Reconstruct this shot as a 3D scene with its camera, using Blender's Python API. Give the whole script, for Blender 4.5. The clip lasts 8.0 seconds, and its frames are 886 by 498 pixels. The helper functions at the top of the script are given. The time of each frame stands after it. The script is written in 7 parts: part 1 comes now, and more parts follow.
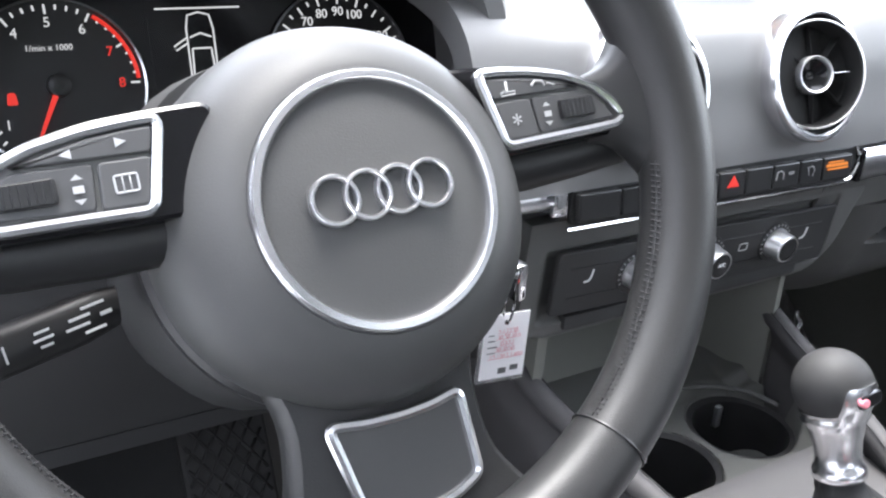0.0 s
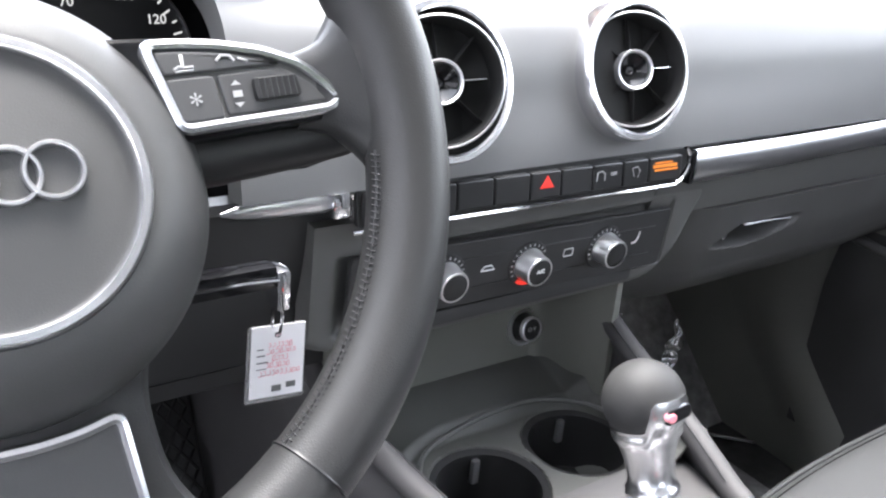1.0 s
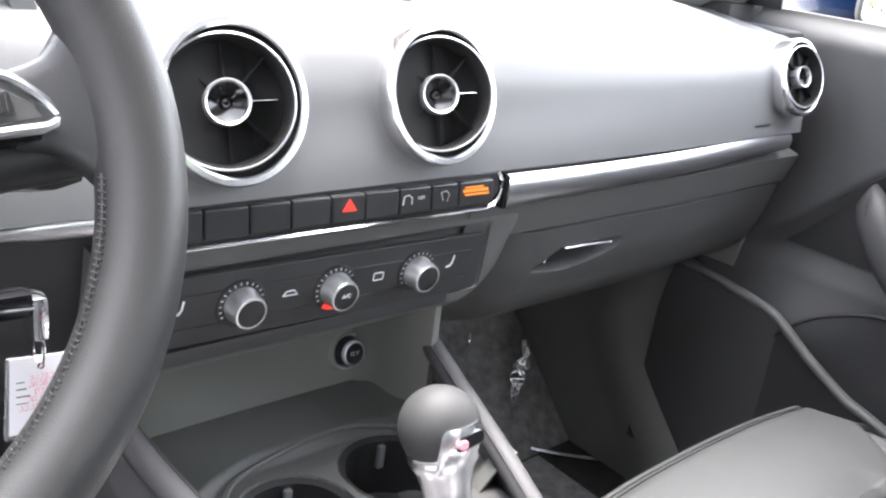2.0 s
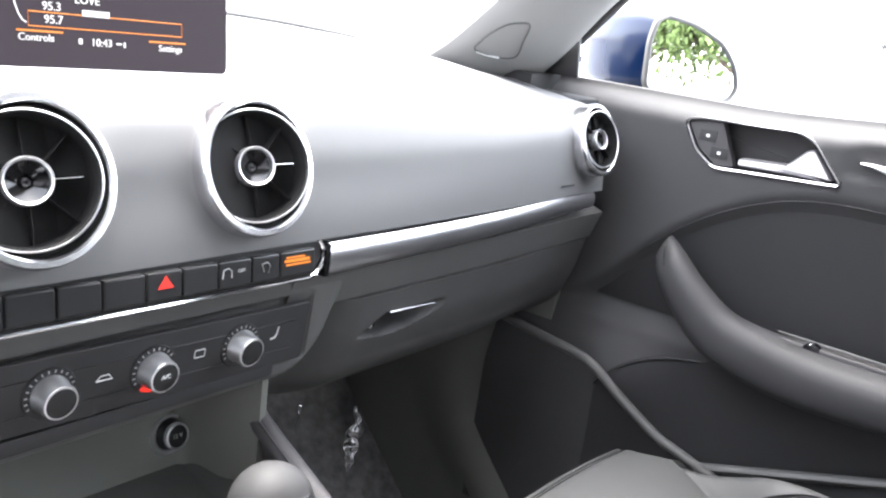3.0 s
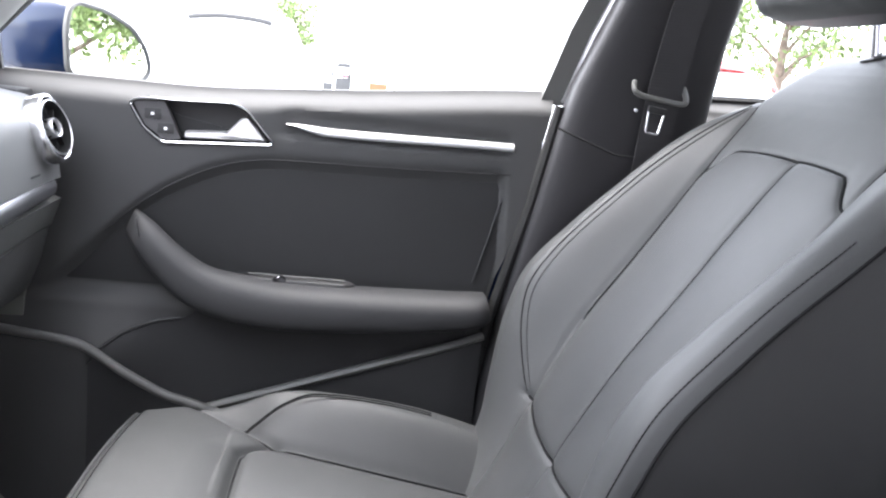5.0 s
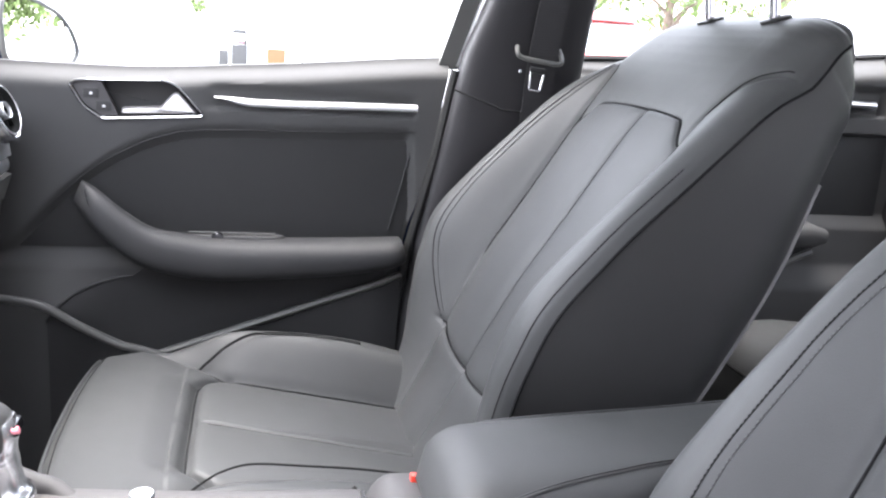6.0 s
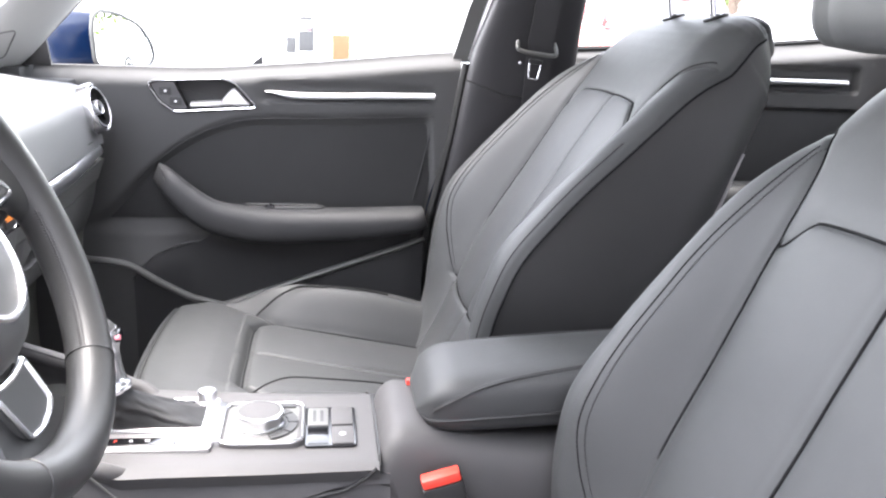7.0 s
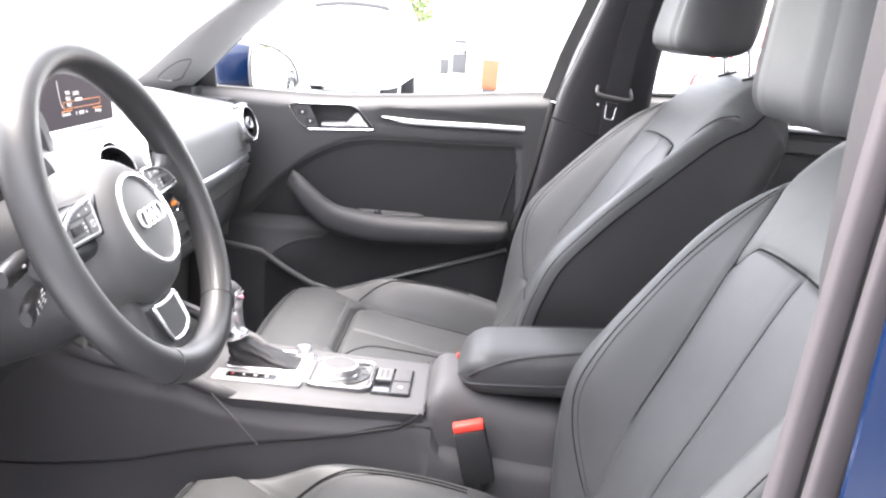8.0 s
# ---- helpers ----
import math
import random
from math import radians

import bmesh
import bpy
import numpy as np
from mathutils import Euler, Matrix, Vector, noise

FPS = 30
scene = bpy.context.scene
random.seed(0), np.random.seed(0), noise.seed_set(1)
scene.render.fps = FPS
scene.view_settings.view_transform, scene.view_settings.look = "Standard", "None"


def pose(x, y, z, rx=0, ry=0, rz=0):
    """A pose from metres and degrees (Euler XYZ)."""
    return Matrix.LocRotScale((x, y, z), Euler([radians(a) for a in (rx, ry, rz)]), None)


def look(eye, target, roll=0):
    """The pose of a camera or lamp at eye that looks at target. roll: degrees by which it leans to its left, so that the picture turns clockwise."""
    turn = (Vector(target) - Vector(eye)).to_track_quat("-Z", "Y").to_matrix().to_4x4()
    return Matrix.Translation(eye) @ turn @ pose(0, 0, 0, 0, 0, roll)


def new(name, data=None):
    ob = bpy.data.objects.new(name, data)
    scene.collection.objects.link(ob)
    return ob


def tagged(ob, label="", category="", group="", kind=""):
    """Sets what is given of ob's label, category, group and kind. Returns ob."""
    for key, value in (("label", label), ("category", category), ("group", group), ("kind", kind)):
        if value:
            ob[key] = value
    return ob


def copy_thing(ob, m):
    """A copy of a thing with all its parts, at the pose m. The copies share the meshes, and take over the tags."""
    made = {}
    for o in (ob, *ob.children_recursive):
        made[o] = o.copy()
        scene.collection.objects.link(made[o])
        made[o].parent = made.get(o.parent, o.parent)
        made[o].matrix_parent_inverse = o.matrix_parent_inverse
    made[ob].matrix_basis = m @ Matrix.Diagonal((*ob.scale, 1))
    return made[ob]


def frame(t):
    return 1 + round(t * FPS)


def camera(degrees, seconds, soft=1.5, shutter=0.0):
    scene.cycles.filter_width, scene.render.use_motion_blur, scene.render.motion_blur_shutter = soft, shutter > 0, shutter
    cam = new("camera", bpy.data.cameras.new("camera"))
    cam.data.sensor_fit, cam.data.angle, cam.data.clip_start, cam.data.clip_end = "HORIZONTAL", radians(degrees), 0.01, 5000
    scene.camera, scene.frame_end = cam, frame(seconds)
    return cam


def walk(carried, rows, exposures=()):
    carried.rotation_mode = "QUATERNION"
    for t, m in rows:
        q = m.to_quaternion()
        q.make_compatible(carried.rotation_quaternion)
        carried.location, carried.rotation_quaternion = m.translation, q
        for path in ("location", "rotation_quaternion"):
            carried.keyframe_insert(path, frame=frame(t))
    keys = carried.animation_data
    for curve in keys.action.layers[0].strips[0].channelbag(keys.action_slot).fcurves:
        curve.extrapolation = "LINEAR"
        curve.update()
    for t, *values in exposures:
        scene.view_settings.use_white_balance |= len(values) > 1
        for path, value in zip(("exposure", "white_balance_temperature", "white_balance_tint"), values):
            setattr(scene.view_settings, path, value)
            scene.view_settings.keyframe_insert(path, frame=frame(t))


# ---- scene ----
cam = camera(53.4, 8.0, 2.2)

PATH = [
    (0, (-0.498, -0.265, 0.94), (0.465, 1.291, 0.132), 3.5),
    (0.5, (-0.435, -0.27, 0.933), (0.561, 1.269, 0.133), 4.2),
    (1, (-0.391, -0.279, 0.923), (0.695, 1.21, 0.147), 5.1),
    (1.5, (-0.352, -0.297, 0.924), (0.818, 1.129, 0.149), 6.5),
    (1.7, (-0.342, -0.3, 0.926), (0.876, 1.093, 0.168), 7.3),
    (2.8, (-0.336, -0.318, 0.934), (1.177, 0.87, 0.387), 8.6),
    (3, (-0.34, -0.31, 0.933), (1.239, 0.803, 0.414), 8.5),
    (3.5, (-0.367, -0.294, 0.934), (1.379, 0.563, 0.465), 8.0),
    (4, (-0.408, -0.275, 0.93), (1.479, 0.235, 0.507), 7.3),
    (4.5, (-0.445, -0.237, 0.923), (1.513, -0.116, 0.536), 6.9),
    (5, (-0.499, -0.201, 0.93), (1.449, -0.423, 0.536), 6.3),
    (5.2, (-0.528, -0.185, 0.931), (1.405, -0.506, 0.528), 5.9),
    (6.3, (-0.743, -0.167, 0.952), (1.153, -0.587, 0.475), 3.7),
    (6.5, (-0.792, -0.18, 0.957), (1.11, -0.559, 0.468), 3.0),
    (7, (-0.937, -0.213, 0.982), (0.978, -0.486, 0.471), 2.3),
    (7.5, (-1.074, -0.256, 1.008), (0.856, -0.4, 0.502), 3.3),
    (8, (-1.218, -0.309, 1.03), (0.723, -0.265, 0.55), 4.7),
]
walk(cam, [(t, look(eye, target, roll)) for t, eye, target, roll in PATH],
     exposures=[(0.0, 4.38, 6400, 10), (0.6, 4.38, 6400, 10), (1.5, 5.10, 6650, 11), (3.5, 4.78, 6600, 11), (5.0, 4.63, 6550, 11), (6.5, 4.75, 6600, 12), (7.5, 4.92, 6750, 13), (8.0, 4.92, 6800, 14)])

# world, sun
world = bpy.data.worlds.new("sky")
scene.world = world
world.use_nodes = True
wn = world.node_tree
sky = wn.nodes.new("ShaderNodeTexSky")
sky.sky_type = "NISHITA"
sky.sun_disc = False
sky.sun_elevation, sky.sun_rotation = radians(72), radians(15)
sky.dust_density = 2.4
haze = wn.nodes.new("ShaderNodeHueSaturation")  # thin high cloud takes the blue out of the sky
haze.inputs["Saturation"].default_value = 0.35
wn.links.new(sky.outputs[0], haze.inputs["Color"])
wn.links.new(haze.outputs[0], wn.nodes["Background"].inputs[0])
wn.nodes["Background"].inputs[1].default_value = 0.12
sun_data = bpy.data.lights.new("sun", "SUN")
sun_data.energy, sun_data.angle, sun_data.color = 0.25, radians(30), (1.0, 0.99, 0.97)
sun = new("sun", sun_data)
sun.matrix_world = pose(0, 0, 30, 18, 0, 165)


# ---- materials ----
def mat(name, color, rough=0.5, metal=0.0, vary=0.12, scale=9.0, grain=0.0, grain_scale=900.0,
        bump=0.15, coat=0.0, kind="noise", spec=0.5, emit=None, power=1.0, trans=0.0, ior=1.45, sheen=0.0):
    """Principled surface with a broad mottling and a fine relief."""
    m = bpy.data.materials.new(name)
    m.use_nodes = True
    nt = m.node_tree
    b = nt.nodes["Principled BSDF"]
    b.inputs["Roughness"].default_value = rough
    b.inputs["Metallic"].default_value = metal
    b.inputs["Coat Weight"].default_value = coat
    b.inputs["Coat Roughness"].default_value = 0.05
    b.inputs["Specular IOR Level"].default_value = spec
    b.inputs["Transmission Weight"].default_value = trans
    b.inputs["IOR"].default_value = ior
    b.inputs["Sheen Weight"].default_value = sheen
    b.inputs["Base Color"].default_value = (*color, 1)
    if emit:
        b.inputs["Emission Color"].default_value = (*emit, 1)
        b.inputs["Emission Strength"].default_value = power
    tc = nt.nodes.new("ShaderNodeTexCoord")
    if vary:
        n1 = nt.nodes.new("ShaderNodeTexNoise")
        n1.inputs["Scale"].default_value, n1.inputs["Detail"].default_value = scale, 6
        nt.links.new(tc.outputs["Object"], n1.inputs["Vector"])
        ramp = nt.nodes.new("ShaderNodeMapRange")
        ramp.inputs["From Min"].default_value, ramp.inputs["From Max"].default_value = 0.3, 0.7
        ramp.inputs["To Min"].default_value, ramp.inputs["To Max"].default_value = 1 - vary, 1 + vary
        nt.links.new(n1.outputs["Fac"], ramp.inputs["Value"])
        mul = nt.nodes.new("ShaderNodeVectorMath")
        mul.operation = "SCALE"
        mul.inputs[0].default_value = color
        nt.links.new(ramp.outputs[0], mul.inputs["Scale"])
        nt.links.new(mul.outputs[0], b.inputs["Base Color"])
        rr = nt.nodes.new("ShaderNodeMapRange")
        rr.inputs["To Min"].default_value = max(0.0, rough * (1 - vary))
        rr.inputs["To Max"].default_value = min(1.0, rough * (1 + vary))
        n2 = nt.nodes.new("ShaderNodeTexNoise")
        n2.inputs["Scale"].default_value, n2.inputs["Detail"].default_value = scale * 5, 4
        nt.links.new(tc.outputs["Object"], n2.inputs["Vector"])
        nt.links.new(n2.outputs["Fac"], rr.inputs["Value"])
        nt.links.new(rr.outputs[0], b.inputs["Roughness"])
    if grain:
        if kind == "cell":
            g = nt.nodes.new("ShaderNodeTexVoronoi")
            g.feature = "DISTANCE_TO_EDGE"
            g.inputs["Scale"].default_value = grain_scale
            out = g.outputs["Distance"]
        elif kind == "weave":
            g = nt.nodes.new("ShaderNodeTexWave")
            g.inputs["Scale"].default_value = grain_scale
            out = g.outputs["Fac"]
        else:
            g = nt.nodes.new("ShaderNodeTexNoise")
            g.inputs["Scale"].default_value, g.inputs["Detail"].default_value = grain_scale, 3
            out = g.outputs["Fac"]
        nt.links.new(tc.outputs["Object"], g.inputs["Vector"])
        bp = nt.nodes.new("ShaderNodeBump")
        bp.inputs["Strength"].default_value, bp.inputs["Distance"].default_value = bump, grain
        nt.links.new(out, bp.inputs["Height"])
        nt.links.new(bp.outputs[0], b.inputs["Normal"])
    return m


LEATHER = mat("seat_leather", (0.041, 0.0422, 0.0428), 0.55, spec=0.4, vary=0.06, grain=0.0006, grain_scale=650, bump=0.25, kind="cell")
LEATHER_DARK = mat("seat_side_leather", (0.027, 0.0268, 0.0272), 0.5, vary=0.06, grain=0.0006, grain_scale=650, bump=0.25, kind="cell")
SEAM = mat("sunk_seam", (0.012, 0.012, 0.0125), 0.9, vary=0.1, spec=0.05)
THREAD = mat("thread", (0.035, 0.035, 0.037), 0.8)
# Paler than the plastic itself: haze over the dash is in this tone.
DASH = mat("hazed_dash_plastic", (0.148, 0.148, 0.147), 0.45, vary=0.05, scale=4, grain=0.0004, grain_scale=1500, bump=0.3)
PLASTIC = mat("dark_plastic", (0.030, 0.030, 0.0305), 0.5, vary=0.06, grain=0.0003, grain_scale=1600, bump=0.3)
PLASTIC_GREY = mat("grey_plastic", (0.100, 0.100, 0.096), 0.5, vary=0.06, grain=0.0003, grain_scale=1600, bump=0.3)
CONSOLE = mat("console_plastic", (0.066, 0.064, 0.065), 0.58, spec=0.35, vary=0.06, grain=0.0003, grain_scale=1600, bump=0.25)
BLACK = mat("black_plastic", (0.020, 0.020, 0.0205), 0.4, vary=0.1)
GLOSS = mat("gloss_black", (0.006, 0.006, 0.007), 0.12, vary=0.0)
WHEEL_LEATHER = mat("wheel_leather", (0.030, 0.030, 0.030), 0.42, vary=0.06, grain=0.0005, grain_scale=900, bump=0.25, kind="cell")
HUB = mat("airbag_cover", (0.062, 0.062, 0.061), 0.5, vary=0.05, grain=0.0003, grain_scale=1500, bump=0.3)
DOOR_DARK = mat("door_insert", (0.018, 0.018, 0.0185), 0.6, vary=0.06, grain=0.0003, grain_scale=1500, bump=0.3)
DOOR = mat("door_plastic", (0.058, 0.058, 0.058), 0.68, spec=0.3, vary=0.05, grain=0.0003, grain_scale=1500, bump=0.3)
CARPET = mat("carpet", (0.040, 0.039, 0.038), 0.95, vary=0.3, scale=60, grain=0.002, grain_scale=500, bump=0.8)
# Dark carpet made pale: the tone stands in for light in the footwell.
CARPET_LIT = mat("footwell_carpet_lit", (0.26, 0.255, 0.25), 0.95, vary=0.3, scale=60, grain=0.002, grain_scale=500, bump=0.8)
ALUM = mat("brushed_aluminium", (0.78, 0.78, 0.80), 0.3, 1.0, vary=0.04, scale=30)
CHROME = mat("chrome", (0.88, 0.88, 0.90), 0.07, 1.0, vary=0.0)
ALUM_SOFT = mat("satin_aluminium", (0.80, 0.80, 0.81), 0.45, 1.0, vary=0.04, scale=30)
SATIN = mat("satin_chrome", (0.82, 0.82, 0.84), 0.25, 1.0, vary=0.03)
KNOB_CHROME = mat("knob_chrome", (0.90, 0.90, 0.91), 0.30, 1.0, vary=0.02)
GEAR_KNOB = mat("gear_knob_leather", (0.030, 0.030, 0.030), 0.62, vary=0.05, grain=0.0004, grain_scale=900, bump=0.2, kind="cell", spec=0.35)
MIRROR = mat("mirror_glass", (0.92, 0.94, 0.94), 0.0, 1.0, vary=0.0)
BLUE = mat("blue_paint", (0.0028, 0.0105, 0.036), 0.16, 0.0, vary=0.02, coat=0.0, spec=0.32)
PILLAR = mat("pillar_trim", (0.28, 0.28, 0.275), 0.7, vary=0.04, grain=0.0003, grain_scale=1200, bump=0.3)
PILLAR_DARK = mat("b_pillar_trim", (0.020, 0.019, 0.021), 0.5, vary=0.06, grain=0.0003, grain_scale=1200, bump=0.3)
HEADLINER = mat("headliner_cloth", (0.62, 0.62, 0.61), 0.95, vary=0.05, grain=0.0006, grain_scale=900, bump=0.4)
RUBBER = mat("rubber", (0.014, 0.014, 0.014), 0.7, vary=0.1)
WEBBING = mat("belt_webbing", (0.026, 0.025, 0.027), 0.65, vary=0.08, grain=0.0005, grain_scale=500, bump=0.3, kind="weave")
RED = mat("red_plastic", (0.75, 0.06, 0.04), 0.4, vary=0.04)
WHITE = mat("white_print", (0.75, 0.75, 0.75), 0.5, vary=0.0)
PAPER = mat("tag_paper", (0.80, 0.79, 0.80), 0.6, vary=0.03)
PINK = mat("red_ink", (0.75, 0.25, 0.30), 0.6, vary=0.0)
GREY_INK = mat("grey_ink", (0.12, 0.12, 0.12), 0.6, vary=0.0)
SCREEN = mat("screen_black", (0.012, 0.011, 0.013), 0.45, vary=0.0, spec=0.03, emit=(0.30, 0.25, 0.31), power=0.010)
LIT_WHITE = mat("lit_white", (0.3, 0.3, 0.3), 0.5, vary=0.0, emit=(1, 1, 1), power=0.032)
LIT_RED = mat("lit_red", (0.3, 0.02, 0.02), 0.5, vary=0.0, emit=(1.0, 0.05, 0.03), power=0.034)
LIT_ORANGE = mat("lit_orange", (0.3, 0.12, 0.02), 0.5, vary=0.0, emit=(1.0, 0.26, 0.02), power=0.034)
CLEAR = mat("clear_plastic", (0.95, 0.95, 0.95), 0.1, vary=0.0, trans=0.85, ior=1.5, spec=0.9)
PAINTED = mat("opening_flange", (0.060, 0.054, 0.056), 0.8, vary=0.05, spec=0.15)
BOOT = mat("shifter_boot_leather", (0.018, 0.018, 0.0185), 0.6, spec=0.35, vary=0.1, grain=0.0006, grain_scale=700, bump=0.3, kind="cell")
# Lit copy of the console plastic: brightness put into the colour.
RECESS_LIT = mat("recess_plastic_lit", (0.165, 0.168, 0.150), 0.6, vary=0.06, grain=0.0003, grain_scale=1600, bump=0.3)
TRAY = mat("tray_plastic", (0.080, 0.081, 0.075), 0.55, vary=0.06, grain=0.0003, grain_scale=1600, bump=0.3)
BUTTON = mat("wheel_button_plastic", (0.075, 0.075, 0.076), 0.5, vary=0.05)
PRINT = mat("dull_print", (0.42, 0.42, 0.42), 0.6, vary=0.0)
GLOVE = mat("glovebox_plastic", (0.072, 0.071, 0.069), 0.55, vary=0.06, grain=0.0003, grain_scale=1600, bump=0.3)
B_TRIM = mat("matt_pillar_trim", (0.045, 0.043, 0.044), 0.85, vary=0.06, grain=0.0003, grain_scale=1200, bump=0.3, spec=0.12)
ARM_PLASTIC = mat("door_armrest_skin", (0.031, 0.031, 0.032), 0.62, vary=0.05, grain=0.0003, grain_scale=1500, bump=0.3, spec=0.35)
SILVER = mat("silver_painted_plastic", (0.24, 0.232, 0.235), 0.42, 0.25, vary=0.03)
LEVER = mat("lever_metal", (0.40, 0.39, 0.385), 0.42, 0.45, vary=0.03)
VOID = mat("vent_black", (0.014, 0.014, 0.014), 0.7, vary=0.1, spec=0.2)
WALL = mat("unseen_wall", (0.30, 0.29, 0.30), 0.9, vary=0.12, scale=1.5, grain=0.004, grain_scale=60, bump=0.4)
CONCRETE = mat("parking_concrete", (0.42, 0.435, 0.45), 0.9, vary=0.15, scale=0.6, grain=0.01, grain_scale=20, bump=0.3)


# ---- mesh helpers ----
def finish(bm, angle=38):
    bmesh.ops.recalc_face_normals(bm, faces=bm.faces)
    for f in bm.faces:
        f.smooth = len(f.verts) <= 4
    for e in bm.edges:
        e.smooth = len(e.link_faces) != 2 or e.calc_face_angle(0) < radians(angle)


def thing(name, place, label, category, group="", kind=""):
    e = new(name)
    e.location = place
    e.empty_display_size = 0.05
    bpy.context.view_layer.update()
    return tagged(e, label, category, group, kind)


def part(name, bm, material, parent=None, label="", angle=38):
    """One mesh, built in world coordinates, under a thing or a part."""
    finish(bm, angle)
    me = bpy.data.meshes.new(name)
    bm.to_mesh(me)
    bm.free()
    me.materials.append(material)
    ob = new(name, me)
    if parent:
        ob.parent = parent
        if parent.type == "EMPTY":
            ob.matrix_parent_inverse = Matrix.Translation(-parent.location)
    if label:
        ob["label"] = label
    return ob


def setting(name, bm, material, label, category, angle=38):
    return tagged(part(name, bm, material, None, angle=angle), label, category, kind="structure")


def bridge(bm, a, b, closed=True):
    n = len(a)
    for i in range(n if closed else n - 1):
        j = (i + 1) % n
        bm.faces.new((a[i], a[j], b[j], b[i]))


def loft(rings, closed=True, cap=True, bm=None, ends=(0, -1)):
    """Skin over rings of equally many points."""
    bm = bm or bmesh.new()
    vs = [[bm.verts.new(p) for p in r] for r in rings]
    for a, b in zip(vs, vs[1:]):
        bridge(bm, a, b, closed)
    if cap and closed:
        for r in (vs[k] for k in ends):
            bm.faces.new(r)
    return bm


def spline(points, n, closed=False):
    """Catmull-Rom through points, n steps in each span."""
    pts = [Vector(p) for p in points]
    m, out = len(pts), []
    for i in range(m if closed else m - 1):
        if closed:
            p0, p1, p2, p3 = pts[i - 1], pts[i], pts[(i + 1) % m], pts[(i + 2) % m]
        else:
            p0, p1, p2, p3 = pts[max(i - 1, 0)], pts[i], pts[i + 1], pts[min(i + 2, m - 1)]
        for k in range(n):
            t = k / n
            out.append(0.5 * ((2 * p1) + (p2 - p0) * t + (2 * p0 - 5 * p1 + 4 * p2 - p3) * t * t
                              + (3 * p1 - p0 - 3 * p2 + p3) * t ** 3))
    if not closed:
        out.append(pts[-1])
    return out


def tube(path, r, n=10, closed=False, up=(0, 0, 1), squash=1.0, bm=None):
    """A round or oval bar along a path; r may be a list. squash: its height against its width."""
    path = [Vector(p) for p in path]
    m, rings = len(path), []
    rs = r if isinstance(r, (list, tuple)) else [r] * m
    for i, p in enumerate(path):
        if closed:
            d = path[(i + 1) % m] - path[i - 1]
        else:
            d = path[min(i + 1, m - 1)] - path[max(i - 1, 0)]
        d.normalize()
        side = d.cross(Vector(up))
        if side.length < 1e-4:
            side = d.cross(Vector((1, 0.2, 0)))
        side.normalize()
        nor = side.cross(d)
        rings.append([p + rs[i] * (math.cos(a) * side + squash * math.sin(a) * nor)
                      for a in (2 * math.pi * k / n for k in range(n))])
    if closed:
        rings.append(rings[0])
        b = bm or bmesh.new()
        vs = [[b.verts.new(q) for q in ring] for ring in rings[:-1]]
        for i in range(len(vs)):
            bridge(b, vs[i], vs[(i + 1) % len(vs)])
        return b
    return loft(rings, bm=bm)


def lathe(profile, n, m, bm=None, cap=True):
    """Turn (radius, height) pairs round the z axis of the pose m."""
    rings = [[m @ Vector((r * math.cos(a), r * math.sin(a), h)) for a in (2 * math.pi * k / n for k in range(n))]
             for r, h in profile]
    return loft(rings, cap=cap, bm=bm)


def inset(outline, d):
    """Shift a closed outline (counter-clockwise 2D points) inwards by d."""
    pts, out = [Vector((p[0], p[1])) for p in outline], []
    m = len(pts)
    for i in range(m):
        a, b, c = pts[i - 1], pts[i], pts[(i + 1) % m]
        e1, e2 = (b - a).normalized(), (c - b).normalized()
        n1, n2 = Vector((-e1.y, e1.x)), Vector((-e2.y, e2.x))
        s = n1 + n2
        s = s / max(s.length_squared / 2, 0.5) if s.length > 1e-6 else n1
        out.append(b + s * d)
    return out


def rounded(points, r, n=4):
    """A closed polygon with rounded corners (2D, counter-clockwise)."""
    pts, out = [Vector((p[0], p[1])) for p in points], []
    m = len(pts)
    for i in range(m):
        a, b, c = pts[i - 1], pts[i], pts[(i + 1) % m]
        rr = min(r, (a - b).length * 0.45, (c - b).length * 0.45)
        p, q = b + (a - b).normalized() * rr, b + (c - b).normalized() * rr
        for k in range(n + 1):
            t = k / n
            out.append((1 - t) ** 2 * p + 2 * t * (1 - t) * b + t * t * q)
    return out


def slab(outline, h, m, bevel=0.0, bm=None, base=0.0):
    """A plate with the given outline, from z=base to z=h of the pose m, its upper edge bevelled."""
    rings = [[m @ Vector((p[0], p[1], base)) for p in outline]]
    rings.append([m @ Vector((p[0], p[1], h - bevel)) for p in outline])
    if bevel:
        for f, g in ((0.3, 0.3), (1.0, 0.0)):
            rings.append([m @ Vector((p[0], p[1], h - bevel * g)) for p in inset(outline, bevel * f)])
    return loft(rings, bm=bm)


def band(outline, width, m, h=0.003, bm=None, n=8):
    """A rounded bar that follows a closed outline."""
    return tube([m @ Vector((p[0], p[1], 0)) for p in outline], width / 2, n, True,
                up=m.to_3x3() @ Vector((0, 0, 1)), squash=2 * h / width, bm=bm)


def block(x0, x1, y0, y1, z0, z1, bevel=0.004, m=Matrix.Identity(4), seg=2):
    bm = bmesh.new()
    bmesh.ops.create_cube(bm, size=1, matrix=m @ Matrix.Translation(((x0 + x1) / 2, (y0 + y1) / 2, (z0 + z1) / 2))
                          @ Matrix.Diagonal((x1 - x0, y1 - y0, z1 - z0, 1)))
    if bevel:
        bmesh.ops.bevel(bm, geom=bm.edges[:], offset=bevel, segments=seg, affect="EDGES", profile=0.6)
    return bm


